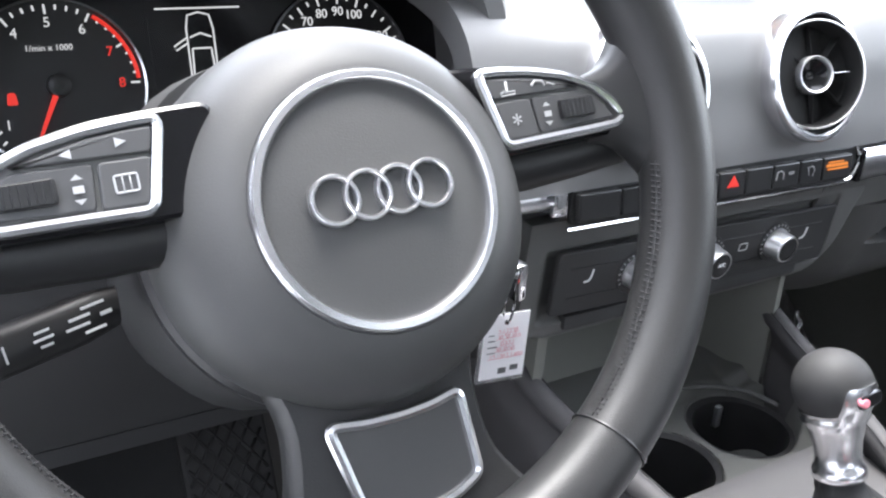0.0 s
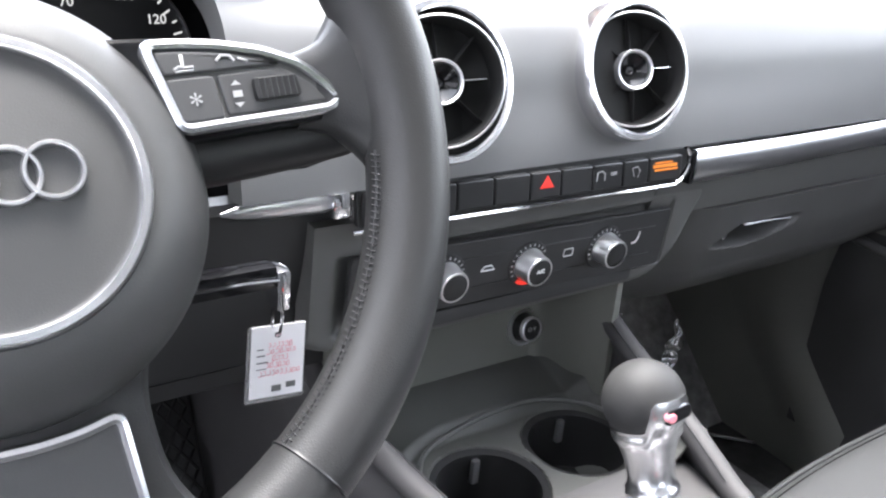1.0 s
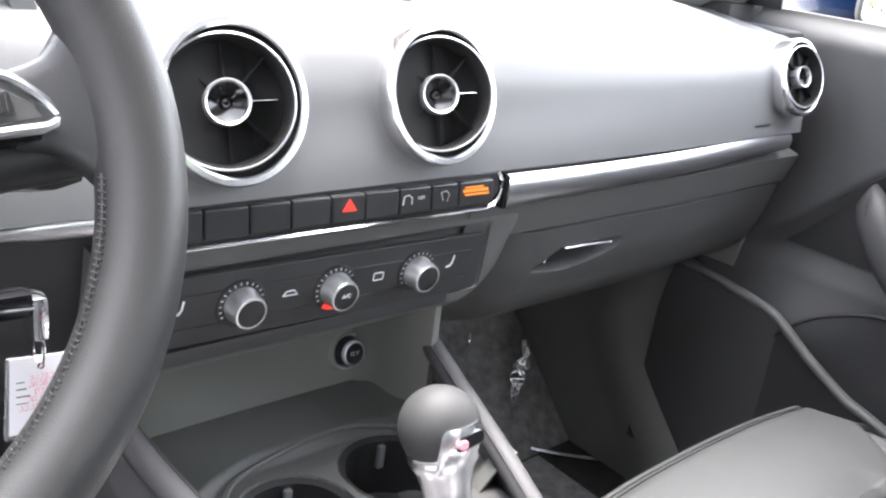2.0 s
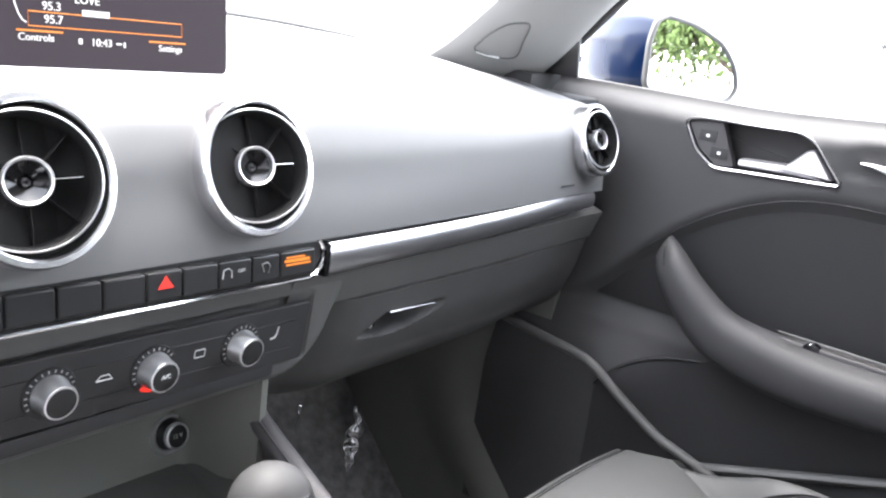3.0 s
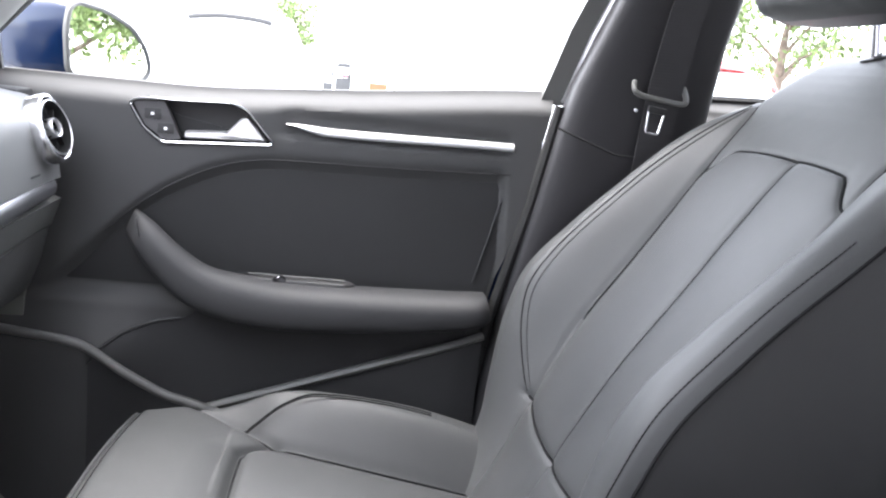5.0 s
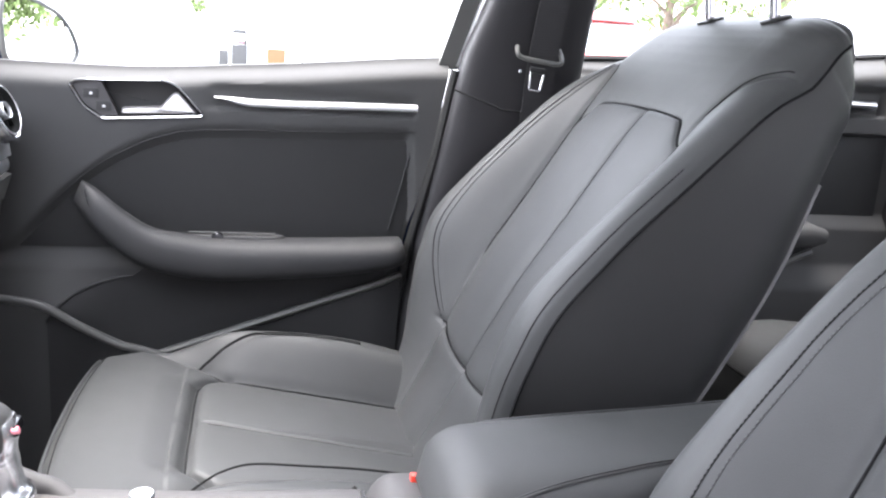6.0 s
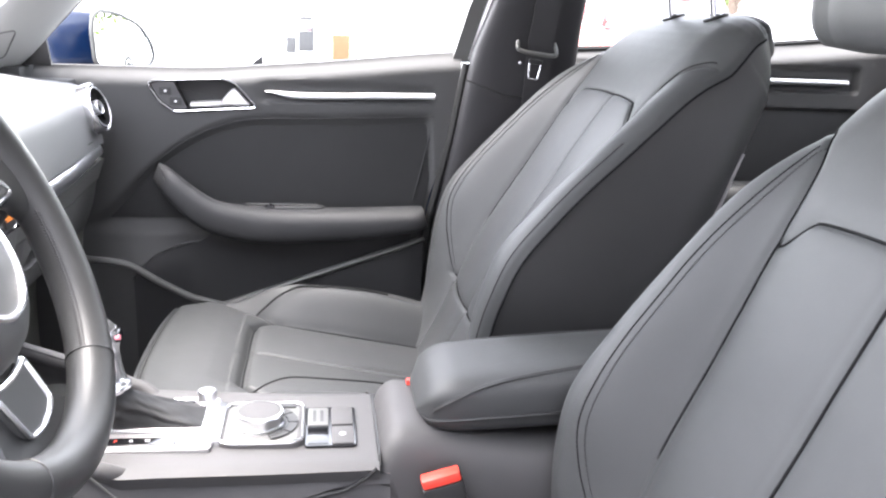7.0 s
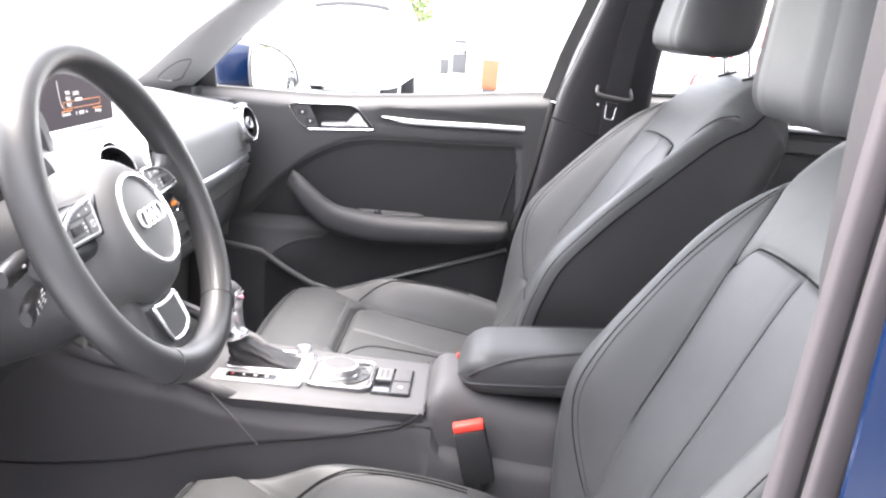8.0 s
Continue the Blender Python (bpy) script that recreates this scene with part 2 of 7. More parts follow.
def sheet(f, nu, nv, thick, bm=None, way=None):
    """A skin f(u, v), u and v from 0 to 1, with a real thickness behind it."""
    bm = bm or bmesh.new()
    grid = [[Vector(f(i / nu, j / nv)) for j in range(nv + 1)] for i in range(nu + 1)]
    front = [[bm.verts.new(p) for p in row] for row in grid]
    back = []
    for i in range(nu + 1):
        row = []
        for j in range(nv + 1):
            if way:
                n = Vector(way)
            else:
                du = grid[min(i + 1, nu)][j] - grid[max(i - 1, 0)][j]
                dv = grid[i][min(j + 1, nv)] - grid[i][max(j - 1, 0)]
                n = du.cross(dv).normalized()
            row.append(bm.verts.new(grid[i][j] - n * thick))
        back.append(row)
    for i in range(nu):
        for j in range(nv):
            bm.faces.new((front[i][j], front[i + 1][j], front[i + 1][j + 1], front[i][j + 1]))
            bm.faces.new((back[i][j], back[i][j + 1], back[i + 1][j + 1], back[i + 1][j]))
    for i in range(nu):
        bm.faces.new((front[i][0], back[i][0], back[i + 1][0], front[i + 1][0]))
        bm.faces.new((front[i][nv], front[i + 1][nv], back[i + 1][nv], back[i][nv]))
    for j in range(nv):
        bm.faces.new((front[0][j], front[0][j + 1], back[0][j + 1], back[0][j]))
        bm.faces.new((front[nu][j], back[nu][j], back[nu][j + 1], front[nu][j + 1]))
    return bm


def lettering(text, size, m, material, parent, name="lettering", depth=0.0003):
    """Writing with the built-in font, centred on the pose m."""
    cu = bpy.data.curves.new("writing", "FONT")
    cu.body, cu.size, cu.extrude, cu.align_x, cu.align_y = text, size, depth, "CENTER", "CENTER"
    cu.resolution_u = 3
    tmp = bpy.data.objects.new("writing", cu)
    scene.collection.objects.link(tmp)
    bpy.context.view_layer.update()
    me = bpy.data.meshes.new_from_object(tmp.evaluated_get(bpy.context.evaluated_depsgraph_get()))
    bpy.data.objects.remove(tmp)
    bm = bmesh.new()
    bm.from_mesh(me)
    bpy.data.meshes.remove(me)
    bmesh.ops.transform(bm, matrix=m, verts=bm.verts)
    return part(name, bm, material, parent)


def bars(rows, m, material, parent, name="print", h=0.0004):
    """Flat bars (x0, x1, y, height) on the pose m."""
    bm = bmesh.new()
    for x0, x1, y, t in rows:
        slab([(x0, y - t / 2), (x1, y - t / 2), (x1, y + t / 2), (x0, y + t / 2)], h, m, bm=bm)
    return part(name, bm, material, parent)


def ss(a, b, x):
    t = min(1.0, max(0.0, (x - a) / (b - a)))
    return t * t * (3 - 2 * t)


def lerp(table, x):
    """Piecewise smooth reading of (x, value) pairs."""
    if x <= table[0][0]:
        return table[0][1]
    n = len(table)

    def slope(i):
        if i in (0, n - 1):
            j = min(i, n - 2)
            return (table[j + 1][1] - table[j][1]) / (table[j + 1][0] - table[j][0])
        h0, h1 = table[i][0] - table[i - 1][0], table[i + 1][0] - table[i][0]
        d0, d1 = (table[i][1] - table[i - 1][1]) / h0, (table[i + 1][1] - table[i][1]) / h1
        return 0.0 if d0 * d1 <= 0 else (h0 + h1) * 3 / ((2 * h1 + h0) / d0 + (h1 + 2 * h0) / d1)
    for i in range(n - 1):
        (a, p), (b, q) = table[i], table[i + 1]
        if x <= b:
            h = b - a
            t = (x - a) / h
            return (p * (1 + 2 * t) * (1 - t) ** 2 + slope(i) * h * t * (1 - t) ** 2
                    + q * t * t * (3 - 2 * t) + slope(i + 1) * h * t * t * (t - 1))
    return table[-1][1]


def facing(x, y, z, right, up):
    """A pose at a place whose own x runs to the right and y up, z out of the face."""
    r, u = Vector(right).normalized(), Vector(up).normalized()
    n = r.cross(u).normalized()
    u = n.cross(r)
    m = Matrix((r, u, n)).transposed().to_4x4()
    m.translation = (x, y, z)
    return m


# ---- setting: ground and car shell ----
setting("ground", block(-300, 300, -300, 300, -0.4, 0.0, 0), CONCRETE, "pale sunlit concrete of a car park", "ground")
# Made-up wall out of view; it cuts the light from the driver side.
setting("unseen_wall_west", block(-3.1, -2.7, -9.0, 9.0, 0.0, 2.6, 0.01), WALL, "unseen wall added to hold back light from the driver side", "wall")
setting("floor", block(-0.72, 0.72, -1.7, 0.55, 0.12, 0.17, 0.01), CARPET, "black carpeted car floor", "floor")
# One carpet in two tones: shade painted in left, light painted in right.
for x0, x1, mt, nm, txt in ((-0.72, 0.0, RUBBER, "toe_board_left", "black rubber-backed toe board behind the pedals"), (0.0, 0.72, CARPET_LIT, "toe_board_right", "grey felted toe board in the passenger footwell")):
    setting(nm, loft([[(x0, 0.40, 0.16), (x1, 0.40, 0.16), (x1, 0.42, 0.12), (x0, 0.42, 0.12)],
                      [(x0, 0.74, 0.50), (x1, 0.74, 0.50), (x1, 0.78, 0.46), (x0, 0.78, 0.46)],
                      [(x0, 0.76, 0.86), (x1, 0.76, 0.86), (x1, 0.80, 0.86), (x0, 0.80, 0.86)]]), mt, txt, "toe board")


def roof(u, v):
    x, y = -0.60 + 1.20 * u, 0.0 - 1.65 * v
    return x, y, 1.345 - 0.10 * (abs(x) / 0.6) ** 3 - 0.05 * ss(-0.3, 0.0, y) - 0.07 * ss(-1.0, -1.65, y)


setting("ceiling", sheet(roof, 16, 20, -0.03), HEADLINER, "pale cloth headliner of the car roof", "headliner")


def pillar(name, path, w, t, material, label):
    """A bar of oval section, w across along y and t deep along x."""
    rings = []
    for i, p in enumerate(path):
        rings.append([(p[0] + t * math.cos(a), p[1] + w * math.sin(a) * 1.0, p[2])
                      for a in (2 * math.pi * k / 14 for k in range(14))])
    return setting(name, loft(rings), material, label, "pillar")


def a_pillar(side):
    """Broad trim blade beside the windscreen; flat towards the cabin."""
    line = spline([(0.665, 0.50, 0.80), (0.662, 0.345, 0.872), (0.645, 0.22, 0.985), (0.62, 0.08, 1.10),
                   (0.585, -0.05, 1.205), (0.56, -0.12, 1.25)], 6)
    rings = []
    for i, p in enumerate(line):
        w = lerp([(0, 0.115), (0.25, 0.082), (0.5, 0.058), (1, 0.05)], i / (len(line) - 1))
        d = (line[min(i + 1, len(line) - 1)] - line[max(i - 1, 0)]).normalized()
        across = Vector((-0.38, 0.25, 0.0)).normalized()
        across = (across - d * across.dot(d)).normalized()
        p = p + across * 0.026
        w = w + 0.042
        nor = d.cross(across).normalized()
        if nor.x > 0:
            nor = -nor
        ring = []
        for k in range(20):
            a = 2 * math.pi * k / 20
            c, s = math.cos(a), math.sin(a)
            q = p + across * w * 0.62 * math.copysign(abs(c) ** 0.7, c) + nor * 0.016 * math.copysign(abs(s) ** 0.8, s)
            ring.append((q.x * side, q.y, q.z))
        rings.append(ring)
    return loft(rings)


a_right = setting("a_pillar_right", a_pillar(1), PILLAR, "pale grey trim of the windscreen pillar", "pillar")
setting("a_pillar_left", a_pillar(-1), PILLAR, "pale grey trim of the windscreen pillar", "pillar")


patch = spline([(0.586, 0.339, 0.891), (0.5825, 0.330, 0.902), (0.583, 0.317, 0.914), (0.588, 0.300, 0.926), (0.597, 0.288, 0.9305), (0.610, 0.280, 0.930), (0.622, 0.293, 0.910), (0.635, 0.309, 0.889), (0.618, 0.324, 0.885)], 4, True)
setting("airbag_cover_joint", tube(patch, 0.0012, 5, True), PLASTIC_GREY, "thin joint line of the airbag cover on the pillar", "trim")
setting("airbag_cover_edge", tube(spline([(0.590, 0.339, 0.8885), (0.604, 0.332, 0.886), (0.618, 0.3235, 0.8845)], 4), 0.0014, 5), WHITE, "pale edge line of the airbag cover", "trim")


# ---- dashboard ----
dash = thing("dashboard", (0, 0.3, 0.5), "dark grey soft dashboard with round vents and aluminium trim", "dashboard")
PAD = [(0.0, (0.152, 0.744)), (0.12, (0.156, 0.775)), (0.3, (0.163, 0.815)), (0.42, (0.175, 0.843)), (0.52, (0.196, 0.860)),
       (0.62, (0.228, 0.871)), (0.75, (0.30, 0.882)), (0.88, (0.42, 0.888)), (1.0, (0.66, 0.885))]


def pad_point(x, v):
    for (a, p), (b, q) in zip(PAD, PAD[1:]):
        if v <= b + 1e-9:
            t = (v - a) / (b - a)
            y, z = p[0] + (q[0] - p[0]) * t, p[1] + (q[1] - p[1]) * t
            break
    hump = 0.010 * ss(0.02, 0.2, v) * (1 - ss(0.5, 0.9, v))
    drop = 0.022 * ss(0.42, 0.66, abs(x)) * ss(0.3, 0.7, v)
    drop += 0.022 * ss(0.175, 0.135, abs(x)) * ss(0.40, 0.60, v) * (1 - ss(0.78, 0.95, v))
    wrap = 0.010 * ss(0.35, 0.66, abs(x))
    return Vector((x, y + wrap + hump * (1 - ss(0.0, 0.5, abs(x))) * 0.4, z - drop))


def smooth_pad(x, v):
    acc = Vector()
    for d, w in ((-0.05, 1), (-0.025, 2), (0, 3), (0.025, 2), (0.05, 1)):
        acc += pad_point(x, min(1, max(0, v + d))) * w
    return acc / 9


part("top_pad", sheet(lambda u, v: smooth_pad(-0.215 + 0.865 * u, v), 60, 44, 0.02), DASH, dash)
part("edge_fillet", tube(spline([(-0.15, 0.158, 0.7465), (0.2, 0.158, 0.7465), (0.5, 0.163, 0.748), (0.64, 0.172, 0.75)], 6), 0.0035, 8),
     BLACK, dash)

# side cheek that closes the dashboard beside the passenger door
cheek = [(0.235, 0.60), (0.190, 0.70), (0.185, 0.76), (0.195, 0.82), (0.22, 0.845), (0.30, 0.862), (0.60, 0.865), (0.60, 0.60)]
part("cheek", slab([(-p[0], p[1]) for p in cheek], 0.022, facing(0.63, 0, 0, (0, -1, 0), (0, 0, 1)), 0.004), PLASTIC, dash)
part("cheek", slab([(-p[0], p[1]) for p in cheek], 0.03, facing(-0.69, 0, 0, (0, -1, 0), (0, 0, 1)), 0.004), PLASTIC, dash)

part("end_filler", block(0.645, 0.705, 0.215, 0.50, 0.72, 0.852, 0.006), RUBBER, dash)
part("end_filler", block(0.655, 0.735, 0.292, 0.40, 0.78, 0.872, 0.006), RUBBER, dash)
# windscreen seal
part("windscreen_seal", tube(spline([(-0.68, 0.60, 0.885), (-0.3, 0.66, 0.893), (0.1, 0.66, 0.893), (0.45, 0.60, 0.889), (0.62, 0.50, 0.875), (0.64, 0.36, 0.866)], 8), 0.0032, 8),
     PLASTIC_GREY, dash)

# lower ledge under the trim and the glovebox
part("ledge", sheet(lambda u, v: (0.135 + 0.545 * u, 0.160 + 0.012 * v + 0.01 * ss(0.5, 1, u), 0.716 - 0.036 * v - 0.001 * u), 24, 8, -0.02), PLASTIC_GREY, dash)


def glove(u, v):
    x = 0.125 + 0.550 * u
    roll = math.pi / 2 * max(0.0, (v - 0.45) / 0.55)          # the foot rolls back under the dashboard
    z = 0.6765 - 0.155 * min(v, 0.45) - 0.062 * math.sin(roll)
    y = 0.172 + 0.030 * min(v, 0.45) + 0.015 * ss(0.2, 0.8, v) + 0.110 * (1 - math.cos(roll)) + 0.012 * ss(0.454, 0.638, x) + 0.022 * ss(0.24, 0.17, x)
    low = lerp([(0.242, 0.633), (0.29, 0.628), (0.345, 0.636), (0.372, 0.646)], x)
    side_x = 0.244 + (z - 0.633) * 1.6
    slot = ss(low - 0.001, low + 0.005, z) * ss(0.6535, 0.6495, z) * ss(side_x - 0.003, side_x + 0.004, x) * ss(0.374, 0.315, x)
    return x, y + 0.030 * slot, z


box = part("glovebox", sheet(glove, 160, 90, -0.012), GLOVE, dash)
part("handle", tube([(0.277, 0.1745, 0.6540), (0.31, 0.1742, 0.6530), (0.347, 0.1748, 0.6505)], 0.0013, 6), SATIN, box, "thin bright handle edge")
part("lock", lathe([(0.001, 0.004), (0.005, 0.003), (0.006, 0)], 12, facing(0.268, 0.190, 0.6400, (1, 0, 0), (0, 0, 1))), CHROME, box, "small bright lock")
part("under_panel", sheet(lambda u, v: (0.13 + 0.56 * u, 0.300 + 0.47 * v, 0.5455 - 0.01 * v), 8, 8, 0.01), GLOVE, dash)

# button bank and trims
bank_m = facing(0, 0.156, 0.734, (1, 0, -0.012), (0, 0.12, 1))
part("button_bank", slab(rounded([(-0.143, -0.0135), (0.140, -0.0135), (0.1525, -0.001), (0.149, 0.0135), (-0.143, 0.0135)], 0.005), 0.004, bank_m, 0.001), BLACK, dash)
edges = [-0.140, -0.103, -0.072, -0.042, -0.011, 0.017, 0.047, 0.077, 0.104, 0.141]
buttons = []
for i, (a, b) in enumerate(zip(edges, edges[1:])):
    buttons.append(part("button", slab(rounded([(a + 0.0004, -0.0105), (b - 0.0004, -0.0105), (b - 0.0004, 0.0092), (a + 0.0004, 0.0092)], 0.002, 2),
                                       0.0085, bank_m, 0.0015), BLACK, dash))
tri = bank_m @ Matrix.Translation((0.0035, 0.0015, 0.0086))
bm = bmesh.new()
for s, q in ((0.0062, 0.0), (0.0034, 0.0003)):
    slab([(-s, -s * 0.65), (s, -s * 0.65), (0, s * 0.75)], 0.0003 + q, tri, bm=bm)
part("hazard_triangle", bm, LIT_RED, buttons[4], "lit red hazard triangle")
lettering("OFF", 0.0036, bank_m @ Matrix.Translation((0.067, 0.001, 0.0088)), PRINT, buttons[6])
part("car_symbol", tube([bank_m @ Vector(p) for p in ((0.050, -0.003, 0.0088), (0.051, 0.003, 0.0088), (0.055, 0.004, 0.0088), (0.058, 0.002, 0.0088), (0.058, -0.003, 0.0088))], 0.0005, 5), PRINT, buttons[6])
part("parking_symbol", tube([bank_m @ Vector(p) for p in ((0.088, -0.003, 0.0088), (0.086, 0.003, 0.0088), (0.091, 0.004, 0.0088), (0.094, 0.001, 0.0088), (0.092, -0.004, 0.0088))], 0.0005, 5), PRINT, buttons[7])
bars([(0.110, 0.129, 0.0036, 0.0012), (0.108, 0.134, 0.0010, 0.0022), (0.110, 0.135, -0.0020, 0.0014)], bank_m @ Matrix.Translation((0, 0.001, 0.0086)), LIT_ORANGE, buttons[8], "airbag_light")
part("bank_edge", tube([bank_m @ Vector(p) for p in ((-0.146, -0.0150, 0.004), (0.10, -0.0150, 0.005), (0.138, -0.0149, 0.005), (0.1445, -0.0130, 0.005), (0.1500, -0.0075, 0.005), (0.1530, 0.0, 0.005), (0.1525, 0.0070, 0.005), (0.1490, 0.0140, 0.004))], 0.0017, 8), CHROME, dash, "bright chrome edge line")
part("bank_edge", tube([bank_m @ Vector(p) for p in ((-0.146, 0.0145, 0.003), (0.10, 0.0145, 0.003), (0.150, 0.0145, 0.003))], 0.0008, 6), GLOSS, dash)


def trim(x0, x1, h0, h1, steps=24):
    rings = []
    for i in range(steps + 1):
        u = i / steps
        x = x0 + (x1 - x0) * u
        h = h0 + (h1 - h0) * u
        y = 0.158 + 0.012 * ss(0.4, 0.66, x)
        zc = 0.7285 + 0.008 * ss(0.2, 0.65, x)
        rings.append([(x, y - 0.009 * math.cos(a) ** 0.6 if math.cos(a) > 0 else y + 0.004, zc + h * math.sin(a))
                      for a in (2 * math.pi * (k + 0.5) / 12 for k in range(12))])
    return loft(rings)


part("aluminium_trim", trim(0.1605, 0.632, 0.0145, 0.0105), ALUM, dash, "brushed aluminium trim strip")
part("trim_end", block(0.1548, 0.1606, 0.1495, 0.165, 0.7150, 0.7430, 0.002), GLOSS, dash, "black trim end")
bars([(-0.016, 0.016, 0.0, 0.0022)], facing(0.555, 0.1600, 0.760, (1, 0.03, 0), (0, 0.1, 1)), PLASTIC, dash, "airbag_mark")
part("aluminium_trim", loft([[(x, 0.160 - h * 0.6 * max(0, math.cos(a)), 0.7405 + h * math.sin(a)) for a in (2 * math.pi * k / 12 for k in range(12))]
                             for x, h in ((-0.225, 0.001), (-0.215, 0.004), (-0.195, 0.0065), (-0.16, 0.0075))]), ALUM, dash, "brushed aluminium trim strip")
part("trim_end", block(-0.161, -0.149, 0.148, 0.165, 0.7325, 0.7485, 0.002), CHROME, dash, "bright chrome trim end")

# centre stack with the climate panel
def stack(u, v):
    x = -0.165 + 0.410 * u
    z = 0.722 - 0.112 * v
    edge = lerp([(0.604, 0.100), (0.614, 0.135), (0.624, 0.158), (0.634, 0.180), (0.652, 0.198), (0.679, 0.209), (0.70, 0.218), (0.722, 0.222)], z)
    y = 0.163 + 0.06 * ss(edge - 0.030, edge + 0.022, abs(x)) ** 1.4 + 0.008 * v + 0.030 * ss(0.632, 0.610, z) ** 1.5
    well = ss(0.157, 0.150, abs(x - 0.007)) * ss(0.700, 0.695, z) * ss(0.638, 0.642, z)
    return x, y + 0.006 * well, z


part("middle_panel", sheet(stack, 120, 44, -0.02), PLASTIC_GREY, dash)
cl_m = facing(0.007, 0.166, 0.670, (1, 0, -0.02), (0, -0.09, 1))
panel = part("climate_panel", slab(rounded([(-0.148, -0.0255), (0.147, -0.0255), (0.147, 0.0255), (-0.148, 0.0255)], 0.004), 0.004, cl_m, 0.001), PLASTIC, dash)
for sy in (-0.012, 0.012):
    part("panel_groove", tube([cl_m @ Vector((-0.136, sy, 0.0038)), cl_m @ Vector((0.132, sy, 0.0038))], 0.0006, 5), BLACK, panel)
knob_at = [(-0.074, 0.0), (0.001, -0.001), (0.077, 0.001)]
for i, (kx, ky) in enumerate(knob_at):
    km = cl_m @ Matrix.Translation((kx, ky, 0.004))
    part("knob_ring", lathe([(0.0182, 0.0), (0.0176, 0.0012), (0.0130, 0.0014), (0.0126, 0.0)], 32, km, cap=False), BLACK, panel)
    bm = bmesh.new()
    for k in range(16):
        a = math.radians(-120 + 240 * k / 15) + math.pi / 2
        if i == 1 and k < 4:
            continue
        slab([(-0.0005, 0.0146), (0.0005, 0.0146), (0.0005, 0.0166), (-0.0005, 0.0166)], 0.0004, km @ Matrix.Translation((0, 0, 0.0013)) @ Matrix.Rotation(a - math.pi / 2, 4, "Z"), bm=bm)
    part("scale", bm, PRINT, panel)
    knob = part("knob", lathe([(0.0130, 0.0), (0.0130, 0.003), (0.0121, 0.0045), (0.0117, 0.0135), (0.0112, 0.0148), (0.0100, 0.0150)], 36, km, cap=False), KNOB_CHROME, panel, "chrome climate knob")
    part("knob_cap", lathe([(0.0102, 0.013), (0.0100, 0.0147), (0.0090, 0.0153), (0.002, 0.0154)], 32, km), BLACK, knob)
    if i == 1:
        lettering("A/C", 0.0045, km @ Matrix.Translation((0, 0.001, 0.0155)), WHITE, knob)
        bm = bmesh.new()
        for k in range(5):
            slab([(-0.0011, 0.0140), (0.0011, 0.0140), (0.0011, 0.0168), (-0.0011, 0.0168)], 0.0005, km @ Matrix.Translation((0, 0, 0.0013)) @ Matrix.Rotation(math.radians(150 + 9 * k), 4, "Z"), bm=bm)
        part("heat_mark", bm, LIT_RED, panel, "red warm mark")
for sx in (-0.118, 0.112):
    q = cl_m @ Matrix.Translation((sx, 0.004, 0.0042))
    part("seat_symbol", tube([q @ Vector(p) for p in ((0.003, 0.005, 0), (0.002, -0.001, 0), (0.0, -0.004, 0), (-0.004, -0.0045, 0))], 0.0009, 5), WHITE, panel)
q = cl_m @ Matrix.Translation((-0.036, 0.001, 0.0042))
part("vent_symbol", tube([q @ Vector(p) for p in ((-0.006, -0.0015, 0), (-0.003, 0.002, 0), (0.003, 0.002, 0), (0.006, -0.0015, 0), (-0.006, -0.0015, 0))], 0.0005, 5), WHITE, panel)
q = cl_m @ Matrix.Translation((0.040, 0.002, 0.0042))
part("screen_symbol", band(rounded([(-0.0045, -0.003), (0.0045, -0.003), (0.0045, 0.003), (-0.0045, 0.003)], 0.001, 2), 0.0009, q, 0.0004, n=5), WHITE, panel)


